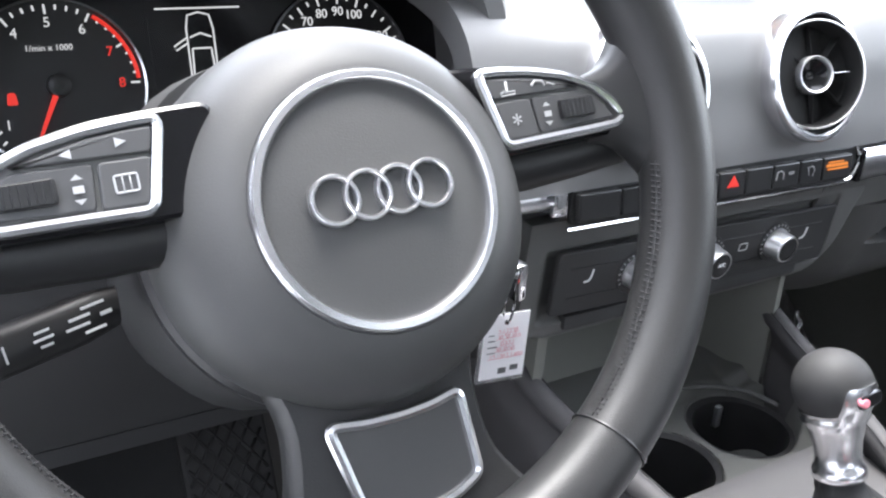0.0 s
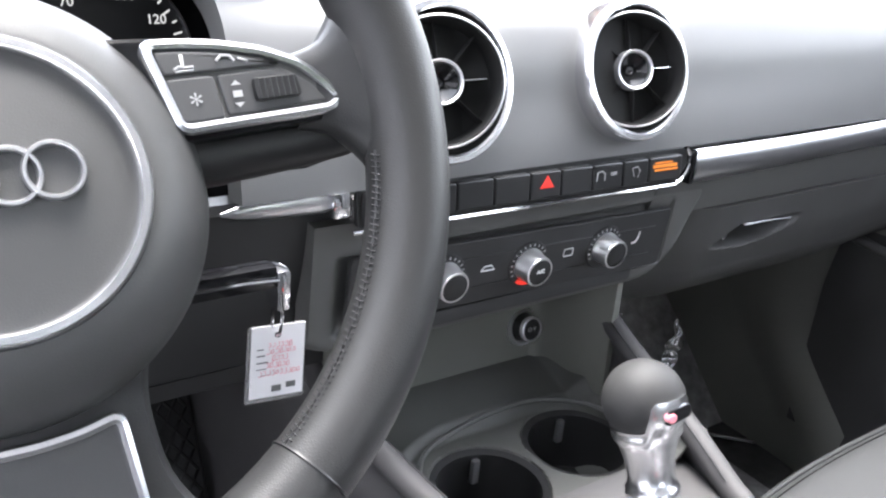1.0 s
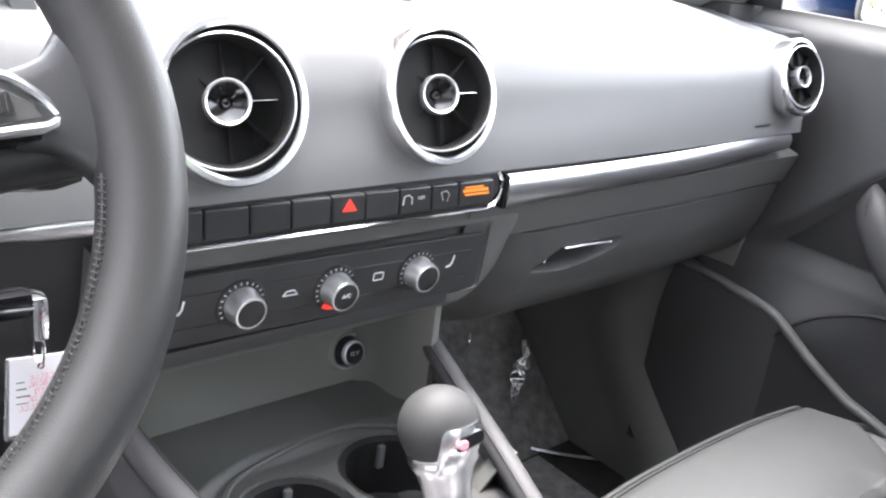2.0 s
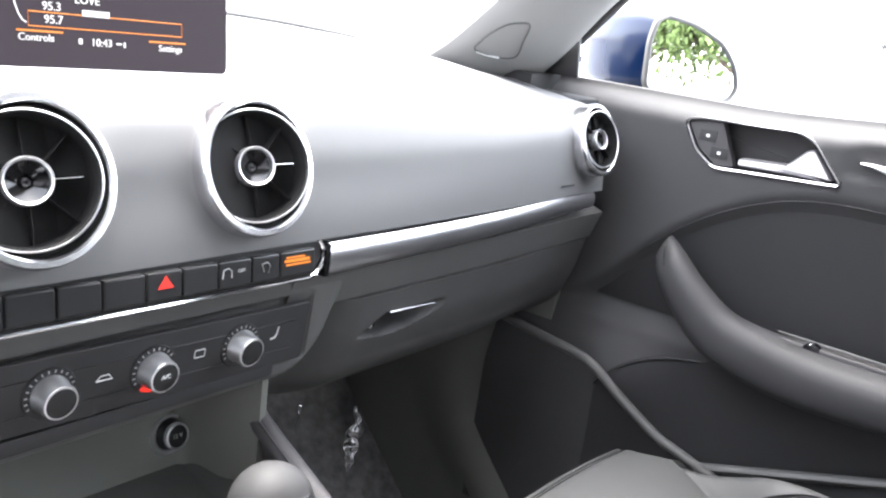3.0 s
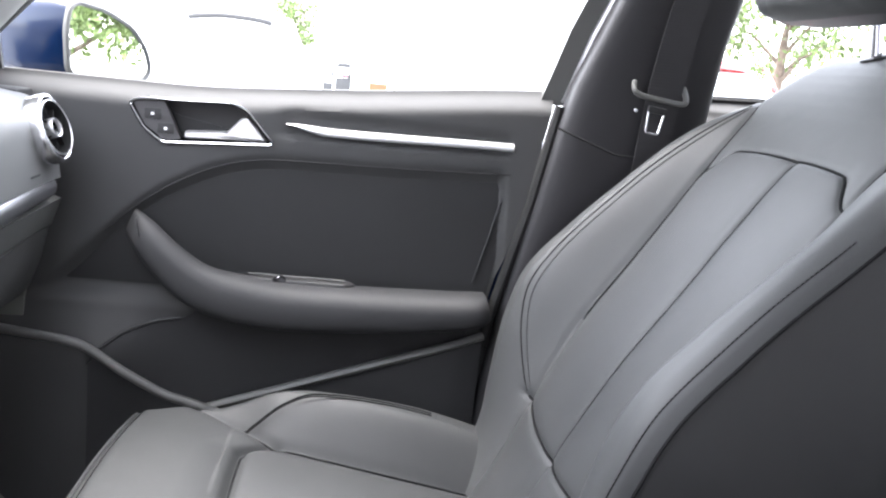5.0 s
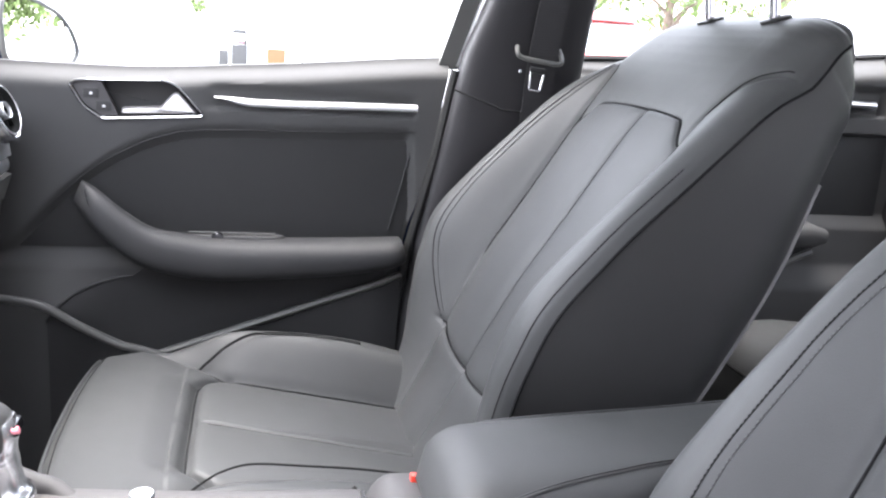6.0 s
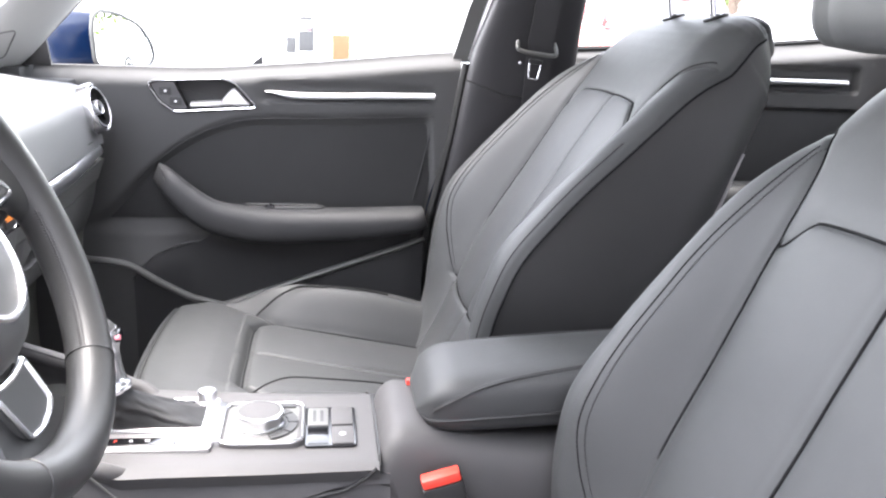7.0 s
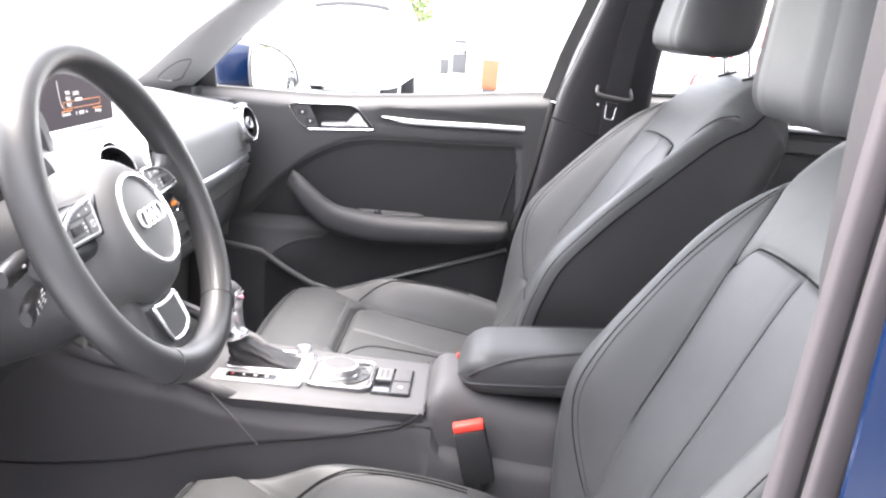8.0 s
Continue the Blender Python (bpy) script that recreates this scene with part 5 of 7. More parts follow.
part("switch_symbol", lathe([(0.0035, 0.0), (0.0035, 0.0004), (0.0026, 0.0004), (0.0026, 0.0)], 16, Matrix.Translation((-0.030, -0.237, 0.5254)), cap=False), WHITE, sw)

# armrest
arm = thing("armrest", (0, -0.48, 0.53), "padded grey leather armrest on the console", "armrest")
def arm_ring(y, hw, z0, z1):
    out = []
    for k in range(48):
        a = 2 * math.pi * k / 48
        c, s = math.cos(a), math.sin(a)
        x = hw * math.copysign(abs(c) ** 0.42, c)
        zc, hz = (z0 + z1) / 2, (z1 - z0) / 2
        z = zc + hz * math.copysign(abs(s) ** 0.6, s)
        if abs(z - (z0 + 0.030)) < 0.002 and abs(x) > hw * 0.7:
            x *= 0.965
        out.append((x, y, z))
    return out


ar = []
for k in range(33):
    t = k / 32
    y = -0.318 - 0.345 * t
    nose = math.sqrt(max(0.0, 1 - (1 - min(1, t / 0.13)) ** 2))
    hw = 0.074 * (0.55 + 0.45 * nose)
    z1 = 0.560 + 0.040 * nose + 0.026 * t
    z0 = 0.556 - 0.022 * nose + 0.012 * t
    if t > 0.94:
        hw *= 0.96
        z1 -= 0.010 * (t - 0.94) / 0.06
    ar.append(arm_ring(y, hw, z0, z1))
part("pad", loft(ar), LEATHER, arm)
for s in (-1, 1):
    edge = spline([(s * 0.0645, -0.333, 0.5675), (s * 0.0705, -0.342, 0.5765), (s * 0.0725, -0.357, 0.5855), (s * 0.0685, -0.383, 0.5955), (s * 0.0635, -0.411, 0.6015), (s * 0.0595, -0.439, 0.6055), (s * 0.0555, -0.474, 0.6095), (s * 0.0525, -0.503, 0.6125), (s * 0.050, -0.56, 0.6165), (s * 0.050, -0.62, 0.6205)], 6)
    part("edge_seam", tube(edge, 0.0011, 6), BLACK, arm)
    part("edge_piping", tube([p + Vector((s * 0.0022, 0, -0.0012)) for p in edge], 0.0014, 6), LEATHER_DARK, arm)
for s in (-1, 1):
    part("seam", tube(spline([(s * 0.050, -0.3225, 0.556), (s * 0.069, -0.337, 0.557), (s * 0.0752, -0.40, 0.562), (s * 0.0755, -0.52, 0.570), (s * 0.0752, -0.645, 0.578)], 6), 0.0019, 6), BLACK, arm)
part("red_dot", block(0.044, 0.052, -0.3210, -0.3150, 0.549, 0.556, 0.001), RED, con, "tiny red mark")

# seat buckle
buc = thing("seat_buckle", (-0.112, -0.34, 0.17), "bright red seat belt buckle beside the console", "buckle")
bq = facing(-0.112, -0.338, 0.513, (0, -1, 0.28), (0, 0.28, 1))
part("buckle_button", block(-0.021, 0.021, -0.0055, 0.0055, -0.009, 0.009, 0.003, bq), RED, buc)
part("buckle_body", block(-0.022, 0.022, -0.085, -0.0050, -0.010, 0.010, 0.004, bq), BLACK, buc)
part("buckle_stem", tube([bq @ Vector((0, -0.08, 0)), (-0.12, -0.37, 0.25), (-0.12, -0.38, 0.172)], 0.010, 8), BLACK, buc)


# ---- passenger door ----
door = thing("front_door", (0.74, -0.1, 0.25), "dark grey front passenger door panel with armrest and chrome handle", "car door")


def belt(y):
    return lerp([(-1.3, 0.972), (-1.08, 0.952), (-0.70, 0.930), (-0.465, 0.918), (-0.176, 0.889), (0.04, 0.874), (0.19, 0.873), (0.4, 0.872)], y)


def door_rear(z):
    return lerp([(0.2, -0.33), (0.44, -0.386), (0.615, -0.411), (0.765, -0.446), (0.915, -0.472), (1.0, -0.495), (1.3, -0.60)], z)


def insert_line(y):
    """Upper edge of the dark insert."""
    return lerp([(-0.46, 0.800), (-0.24, 0.791), (-0.077, 0.787), (0.011, 0.757), (0.077, 0.714), (0.135, 0.655), (0.2, 0.58)], y)


def insert_edge(y):
    return sum(insert_line(y + d) for d in (-0.04, -0.02, 0.0, 0.02, 0.04)) / 5


def door_x(y, z):
    x = 0.702
    top = belt(y)
    x += 0.030 * ss(top - 0.035, top, z) ** 1.5          # roll towards the glass
    x += 0.016 * ss(-0.014, 0.022, insert_edge(y) - z) * ss(0.57, 0.60, z) * ss(-0.425, -0.412, y - 0.08 * (z - 0.7))
    # long groove that holds the trim strip
    x += 0.007 * ss(-0.425, -0.405, y) * (1 - ss(-0.125, -0.085, y)) * ss(0.818, 0.824, z) * (1 - ss(0.850, 0.866, z - 0.02 * y))
    x -= 0.035 * ss(0.60, 0.45, z) * ss(0.02, 0.14, y)
    x -= 0.014 * math.exp(-((y - 0.115) / 0.055) ** 2 - ((z - 0.515) / 0.045) ** 2)    # soft swell over the loudspeaker
    return x


def pocket_z(y):
    return lerp([(-0.42, 0.576), (-0.276, 0.5285), (-0.14, 0.482), (0.0, 0.434), (0.04, 0.42)], y)


def panel_at(u, v):
    z = 0.24
    zt = belt(0)
    y1 = 0.30
    zz = 0.25 + v * (0.9 - 0.25)
    y = y1 + (door_rear(zz) - y1) * u
    zz = 0.25 + v * (belt(y) - 0.25)
    y = y1 + (door_rear(zz) - y1) * u
    return door_x(y, zz), y, zz


# the opening of the handle recess
HANDLE = [(0.0945, 0.848), (0.075, 0.816), (0.050, 0.7985), (-0.096, 0.8085), (-0.058, 0.851), (-0.038, 0.859), (0.080, 0.8535)]


def inside(y, z, poly):
    hit = False
    for (a, b), (c, d) in zip(poly, poly[1:] + poly[:1]):
        if (b > z) != (d > z) and y < (c - a) * (z - b) / (d - b) + a:
            hit = not hit
    return hit


bm = sheet(panel_at, 170, 140, 0.03, way=(-1, 0, 0))
bm.normal_update()
cut_faces = [f for f in bm.faces if inside(f.calc_center_median().y, f.calc_center_median().z, HANDLE) and abs(f.normal.x) > 0.3]
bmesh.ops.delete(bm, geom=cut_faces, context="FACES")
part("panel", bm, DOOR, door)


def pocket_shade_at(u, v):
    """Dark sheet that stands for shade in the door pocket, up to the crease under the armrest."""
    y = 0.126 - 0.508 * u
    top_z = lerp([(-0.382, 0.598), (-0.03, 0.590), (0.010, 0.560), (0.045, 0.5535), (0.081, 0.540), (0.109, 0.521), (0.128, 0.497)], y)
    z = 0.30 + (top_z - 0.30) * v
    return door_x(y, z) - 0.003, y, z


part("pocket_shade", sheet(pocket_shade_at, 60, 24, 0.002, way=(-1, 0, 0)), ARM_PLASTIC, door, "dark sheet for the shade in the pocket")
part("dark_insert", sheet(lambda u, v: (lambda y: (0.7155, y, 0.600 + (insert_edge(y) - 0.004 - 0.600) * v))(0.172 + (-0.576 - 0.03 * v) * u), 40, 12, 0.004, way=(-1, 0, 0)), DOOR_DARK, door, "matt dark door insert")
part("insert_seam", tube([(0.7005, y, insert_edge(y) + 0.0015) for y in [0.12 - 0.54 * k / 40 for k in range(41)]], 0.0009, 5), DOOR_DARK, door)
part("insert_seam", tube([(0.712, -0.386, 0.640), (0.712, -0.400, 0.70), (0.710, -0.418, 0.782)], 0.0018, 5), BLACK, door)

# handle recess, frame, lever and lock buttons
hm = facing(0.700, 0, 0, (0, -1, 0), (0, 0, 1))
ho = rounded([(-p[0], p[1]) for p in HANDLE], 0.008, 4)
area = sum(ho[i - 1].x * ho[i].y - ho[i].x * ho[i - 1].y for i in range(len(ho)))
ho = ho if area > 0 else ho[::-1]
part("handle_frame", band(ho, 0.0042, hm, 0.003), CHROME, door, "chrome handle frame")
part("handle_recess", loft([[hm @ Vector((p[0], p[1], z)) for p in inset(ho, d)] for z, d in ((0.0, 0.0), (-0.015, 0.001), (-0.032, 0.003))], ends=(-1,)), PLASTIC, door)
for lever in ([(0.022, 0.8070), (0.022, 0.8160), (-0.030, 0.8200), (-0.082, 0.8115)], [(-0.026, 0.8120), (-0.050, 0.8400), (-0.058, 0.8418), (-0.086, 0.8120)]):
    lo_ = rounded([(-p[0], p[1]) for p in lever], 0.003, 3)
    area = sum(lo_[i - 1].x * lo_[i].y - lo_[i].x * lo_[i - 1].y for i in range(len(lo_)))
    lo_ = lo_ if area > 0 else lo_[::-1]
    part("handle_lever", loft([[hm @ Vector((p[0], p[1], d - 0.40 * (p[1] - 0.8070))) for p in inset(lo_, e)] for d, e in ((-0.012, 0.0), (0.000, 0.0), (0.003, 0.002))]), LEVER, door, "satin metal door lever")
pl = rounded([(-0.0905, 0.8470), (-0.0732, 0.8185), (-0.0490, 0.8018), (-0.026, 0.8035), (-0.050, 0.8540), (-0.078, 0.8515)], 0.003, 3)
area = sum(pl[i - 1].x * pl[i].y - pl[i].x * pl[i - 1].y for i in range(len(pl)))
lockp = part("lock_plate", slab(pl if area > 0 else pl[::-1], -0.002, hm, 0.001, base=-0.016), CONSOLE, door)
for ly, lz in ((0.064, 0.8345), (0.0465, 0.8165)):
    part("lock_button", block(-0.0105, 0.0105, -0.0068, 0.0068, -0.006, -0.0010, 0.0006, hm @ Matrix.Translation((-ly, lz, 0))), PLASTIC, lockp)
    bars([(-0.002, 0.002, 0, 0.0035)], hm @ Matrix.Translation((-ly, lz, -0.0010)), WHITE, lockp, "lock_symbol")

# bright trim strip
rings = []
for k in range(31):
    t = k / 30
    y = -0.110 - 0.310 * t
    h = 0.0055 * min(1, 0.12 + t / 0.16)
    zc = 0.8385 - 0.010 * ss(0.0, 0.18, t) * 0.6 + 0.0045 * ss(0.2, 1, t)
    rings.append([(0.703 - 0.006 * math.cos(a) + 0.35 * h * math.sin(a), y, zc + 1.1 * h * math.sin(a)) for a in (2 * math.pi * j / 12 for j in range(12))])
part("trim_strip", loft(rings), ALUM_SOFT, door, "bright aluminium trim strip")

# armrest: a horn that sweeps down into the rest
AL = [((0.688, 0.083, 0.692), 0.012, 0.018), ((0.664, 0.062, 0.682), 0.020, 0.021), ((0.654, 0.030, 0.652), 0.024, 0.026), ((0.650, -0.015, 0.620), 0.028, 0.031), ((0.652, -0.07, 0.606), 0.034, 0.034),
      ((0.656, -0.13, 0.600), 0.040, 0.034), ((0.658, -0.22, 0.602), 0.042, 0.032), ((0.662, -0.31, 0.606), 0.044, 0.029), ((0.668, -0.385, 0.612), 0.042, 0.024), ((0.680, -0.405, 0.616), 0.034, 0.018)]
ctr = spline([a[0] for a in AL], 5)
rings = []
for i, c in enumerate(ctr):
    t = i / 5
    k = min(int(t), len(AL) - 2)
    f = t - k
    w = AL[k][1] * (1 - f) + AL[k + 1][1] * f
    h = 0.92 * (AL[k][2] * (1 - f) + AL[k + 1][2] * f)
    d = (ctr[min(i + 1, len(ctr) - 1)] - ctr[max(i - 1, 0)]).normalized()
    upv = Vector((1, 0, 0)).cross(d).normalized()
    if upv.z < 0:
        upv = -upv
    rings.append([c + Vector((1, 0, 0)) * w * math.copysign(abs(math.cos(a)) ** 0.7, math.cos(a)) + upv * h * math.copysign(abs(math.sin(a)) ** 0.75, math.sin(a)) for a in (2 * math.pi * j / 26 for j in range(26))])
armr = part("door_armrest", loft(rings), ARM_PLASTIC, door, "grey padded door armrest")
part("horn_joint", tube([(0.664 - 0.0205 + 0.02 * (1 - math.cos(a)) * 0.5, 0.062 + 0.014 * math.sin(a) * 0.4, 0.682 + 0.0215 * math.sin(a)) for a in (math.pi / 2 - math.pi * k / 10 for k in range(11))], 0.0009, 5), BLACK, armr)
po = rounded([(0.062, 0.0), (0.105, 0.012), (0.213, 0.012), (0.222, 0.0), (0.205, -0.012), (0.080, -0.012)], 0.006, 4)
pm = Matrix(((0, 1, 0, 0.668), (-1, 0, 0, 0), (0, 0, 1, 0.6270), (0, 0, 0, 1)))
area = sum(po[i - 1].x * po[i].y - po[i].x * po[i - 1].y for i in range(len(po)))
pod = part("switch_pod", slab(po if area > 0 else po[::-1], 0.008, pm, 0.003), PLASTIC, armr)
part("window_switch", loft([[(0.661 + dx, y, z) for dx, z in ((-0.006, 0.632), (0.006, 0.632), (0.005, zt), (-0.005, zt))] for y, zt in ((-0.110, 0.6355), (-0.114, 0.637), (-0.122, 0.639), (-0.127, 0.6355))]), GLOSS, pod)
part("switch_edge", tube([(0.6555, -0.116, 0.6378), (0.6665, -0.120, 0.6388)], 0.0010, 6), CHROME, pod)
part("pod_edge", tube([(0.6800, y, 0.6352) for y in (-0.075, -0.10, -0.15, -0.205)], 0.0012, 5), PLASTIC_GREY, pod)

# pocket ridge, door shut line, speaker bulge
def flap_at(u, v):
    y = 0.035 - 0.440 * u
    x = lerp([(-0.405, 0.682), (-0.36, 0.672), (-0.2, 0.667), (0.0, 0.664), (0.035, 0.668)], y)
    return x + 0.012 * v, y, pocket_z(y) - 0.30 * v


flap = part("pocket_flap", sheet(flap_at, 40, 12, 0.006, way=(-1, 0, 0)), ARM_PLASTIC, door)
part("pocket_ridge", tube([flap_at(k / 30, 0.0) for k in range(31)], 0.0072, 10, squash=0.8), PLASTIC_GREY, flap)
part("speaker_crease", tube(spline([(door_x(y, z) - 0.0035, y, z) for y, z in ((0.128, 0.496), (0.109, 0.521), (0.081, 0.540), (0.045, 0.5535), (0.010, 0.560))], 6), [0.0012] + [0.0024] * 22 + [0.0012] * 2, 8), BLACK, door)
seal = setting("door_seal", tube(spline([(0.655, 0.30, 0.548), (0.651, 0.20, 0.537), (0.650, 0.165, 0.5335), (0.650, 0.127, 0.5245), (0.650, 0.078, 0.494), (0.650, 0.022, 0.465), (0.650, -0.010, 0.456), (0.652, -0.20, 0.40), (0.655, -0.40, 0.36)], 6), 0.0065, 10), PLASTIC_GREY, "rubber seal along the door opening", "seal")
part("window_seal", tube([(0.752, y, belt(y) - 0.007) for y in [0.32 - 0.80 * k / 20 for k in range(21)]], 0.006, 6), RUBBER, door)
# window frame behind the glass and outer skin
part("window_frame", tube(spline([(0.735, 0.335, 0.868), (0.71, 0.22, 0.985), (0.67, 0.06, 1.125), (0.63, -0.10, 1.235), (0.61, -0.30, 1.285), (0.60, -0.60, 1.30)], 6), 0.017, 10), RUBBER, door)
part("window_frame", loft([[(x + dx, y + dy, z) for dx, dy in ((-0.012, 0.022), (0.02, 0.022), (0.02, -0.018), (-0.012, -0.018))] for x, y, z in ((0.735, -0.474, 0.90), (0.715, -0.500, 1.0), (0.665, -0.558, 1.17), (0.62, -0.603, 1.29))]), PLASTIC_GREY, door)
part("frame_edge", tube([(0.7215, -0.4855, 0.905), (0.7015, -0.5105, 1.0), (0.652, -0.5685, 1.17)], 0.004, 6), ALUM, door, "bright window frame edge")
part("mirror_triangle", slab([(-0.335, 0.872), (-0.255, 0.872), (-0.262, 0.925)], 0.006, facing(0.712, 0, 0, (0, -1, 0), (0, 0, 1)), 0.001), BLACK, door)
part("outer_skin", sheet(lambda u, v: (0.80 + 0.05 * math.sin(math.pi * v) - 0.03 * v, 0.36 - 0.83 * u, 0.28 + 0.57 * v), 10, 10, 0.02, way=(1, 0, 0)), BLUE, door, "blue painted outer skin")

# ---- wing mirror ----
mir = thing("wing_mirror", (0.80, 0.23, 0.86), "blue wing mirror reflecting green trees", "mirror")
d_ = Vector((math.cos(radians(33)), -math.sin(radians(33)), 0))
mm = facing(0.868, 0.166, 0.913, -d_, (0.545 * 0.03, 0.84 * 0.03, 1))
MO = [(0.074, -0.045), (0.078, 0.020), (0.072, 0.047), (0.058, 0.056), (0.010, 0.050), (-0.040, 0.030), (-0.068, 0.000), (-0.078, -0.030), (-0.066, -0.048), (0.0, -0.052)]
mo = rounded([(p[0], p[1]) for p in MO], 0.016, 5)
area = sum(mo[i - 1].x * mo[i].y - mo[i].x * mo[i - 1].y for i in range(len(mo)))
mo = mo if area > 0 else mo[::-1]
nv = (mm.to_3x3() @ Vector((0, 0, 1)))
sgn = 1 if nv.y < 0 else -1
part("mirror_glass", slab(inset(mo, 0.004), 0.002 * sgn, mm, 0), MIRROR, mir, "mirror glass with trees in it")
part("mirror_rim", band(mo, 0.008, mm, 0.006), PLASTIC_GREY, mir)
rings = []
for z, g in ((-0.002, -0.003), (-0.02, -0.008), (-0.07, -0.008), (-0.11, 0.0), (-0.140, 0.012), (-0.158, 0.034)):
    rings.append([mm @ Vector((p[0], p[1], z * sgn)) + Vector((0.10 * z, -0.20 * z, 0.0)) for p in inset(mo, g)])
part("housing", loft(rings), BLUE, mir, "blue painted housing")
part("housing_foot", block(0.76, 0.88, 0.16, 0.30, 0.838, 0.862, 0.008), PLASTIC_GREY, mir)
part("mirror_arm", tube([(0.735, 0.27, 0.855), (0.79, 0.25, 0.852), (0.84, 0.23, 0.852)], 0.022, 12, squash=0.6), PLASTIC_GREY, mir)

# ---- B pillar with belt ----
def b_post(side, y_off=0.0):
    rings = []
    for z, f, b, x in ((0.20, -0.345, -0.66, 0.690), (0.44, -0.400, -0.665, 0.685), (0.615, -0.424, -0.668, 0.678), (0.77, -0.456, -0.672, 0.672), (0.872, -0.474, -0.676, 0.666), (0.93, -0.487, -0.680, 0.662), (1.0, -0.512, -0.684, 0.652), (1.15, -0.56, -0.70, 0.615), (1.30, -0.61, -0.72, 0.575)):
        ring = []
        for k in range(28):
            a = 2 * math.pi * k / 28
            c, s = math.cos(a), math.sin(a)
            ring.append((side * (x + 0.030 - 0.030 * math.copysign(abs(c) ** 0.5, c)), (f + b) / 2 + y_off + (f - b) / 2 * math.copysign(abs(s) ** 0.45, s), z))
        rings.append(ring)
    return loft(rings)


setting("b_pillar_right", b_post(1), PILLAR_DARK, "dark grey trim of the door pillar", "pillar")
setting("b_pillar_joint", tube([(0.668, -0.470, 0.872), (0.664, -0.55, 0.845), (0.664, -0.66, 0.840)], 0.0016, 5), BLACK, "joint line across the pillar trim", "trim")
setting("door_gap", tube([(0.694, door_rear(z) - 0.006, z) for z in (0.25, 0.44, 0.615, 0.765, 0.90)], 0.0075, 8), RUBBER, "dark rubber seal behind the door edge", "seal")
beltt = thing("seat_belt", (0.65, -0.6, 0.92), "black seat belt with buckle tongue on the pillar", "seat belt")


def strap(path, w, t, across=(0, 1, 0)):
    rings = []
    for p in path:
        p, a = Vector(p), Vector(across)
        rings.append([p + a * w + Vector((t, 0, 0)), p + a * w - Vector((t, 0, 0)), p - a * w - Vector((t, 0, 0)), p - a * w + Vector((t, 0, 0))])
    return loft(rings)


part("webbing", strap(spline([(0.585, -0.640, 1.22), (0.622, -0.612, 1.06), (0.640, -0.602, 0.96), (0.645, -0.600, 0.925), (0.648, -0.598, 0.88), (0.662, -0.59, 0.60), (0.668, -0.58, 0.25)], 5), 0.023, 0.0012), WEBBING, beltt)
part("guide", tube(spline([(0.652, -0.560, 0.944), (0.640, -0.5585, 0.932), (0.640, -0.570, 0.9265), (0.640, -0.592, 0.9235), (0.640, -0.622, 0.9205), (0.640, -0.629, 0.926), (0.650, -0.626, 0.942)], 5), 0.0038, 8), PLASTIC_GREY, beltt, "grey belt guide")
tgm = facing(0.636, -0.5895, 0.896, (0, -1, -0.10), (0, -0.10, 1))
to = rounded([(-0.0085, -0.017), (0.0085, -0.017), (0.0110, 0.014), (-0.0110, 0.014)], 0.003)
part("tongue", band(to, 0.0036, tgm, 0.0014), SATIN, beltt, "bright metal belt tongue")
part("tongue_grip", block(-0.0125, 0.0125, 0.009, 0.018, -0.004, 0.003, 0.002, tgm), BLACK, beltt)
part("belt_stop", lathe([(0.0028, 0), (0.0028, 0.003), (0.001, 0.0035)], 12, facing(0.640, -0.563, 0.907, (0, -1, 0), (0, 0, 1))), SATIN, beltt)

# ---- rear door ----
rear = thing("rear_door", (0.74, -1.0, 0.25), "dark grey rear passenger door panel with bright strip", "car door")


def rear_x(y, z):
    x = 0.700 + 0.045 * ss(belt(y) - 0.04, belt(y), z) ** 1.5
    x += 0.018 * ss(0.835, 0.828, z) * ss(0.66, 0.69, z)
    x += 0.014 * ss(-1.262, -1.25, y) * ss(0.862, 0.868, z) * (1 - ss(0.905, 0.918, z))
    x -= 0.03 * ss(0.60, 0.55, z)
    return x


def rear_at(u, v):
    y = -0.67 - (0.62 + 0.06 * v) * u
    z = 0.25 + v * (belt(y) - 0.25)
    return rear_x(y, z), y, z


part("panel", sheet(rear_at, 110, 220, 0.03, way=(-1, 0, 0)), DOOR, rear)
part("dark_insert", block(0.7165, 0.7195, -1.285, -0.70, 0.672, 0.832, 0.001), DOOR_DARK, rear)
part("trim_strip", loft([[(0.703 - 0.008 * math.cos(a), y, 0.885 + 0.0065 * math.sin(a)) for a in (2 * math.pi * k / 12 for k in range(12))] for y in (-0.80, -1.0, -1.236)]), ALUM, rear, "bright aluminium trim strip")
part("door_armrest", loft([[(0.690 + 0.035 * math.copysign(abs(math.cos(a)) ** 0.6, math.cos(a)), y, 0.655 + h * math.copysign(abs(math.sin(a)) ** 0.6, math.sin(a))) for a in (2 * math.pi * k / 20 for k in range(20))] for y, h in ((-0.78, 0.012), (-0.82, 0.024), (-1.0, 0.026), (-1.13, 0.022), (-1.155, 0.014))]), DOOR, rear)
part("pocket_ridge", tube([(0.69, -0.80, 0.49), (0.69, -1.0, 0.56), (0.69, -1.15, 0.622)], 0.007, 8), PLASTIC_GREY, rear)
part("window_seal", tube([(0.748, y, belt(y) + 0.001) for y in (-0.66, -0.9, -1.1, -1.3)], 0.006, 6), RUBBER, rear)
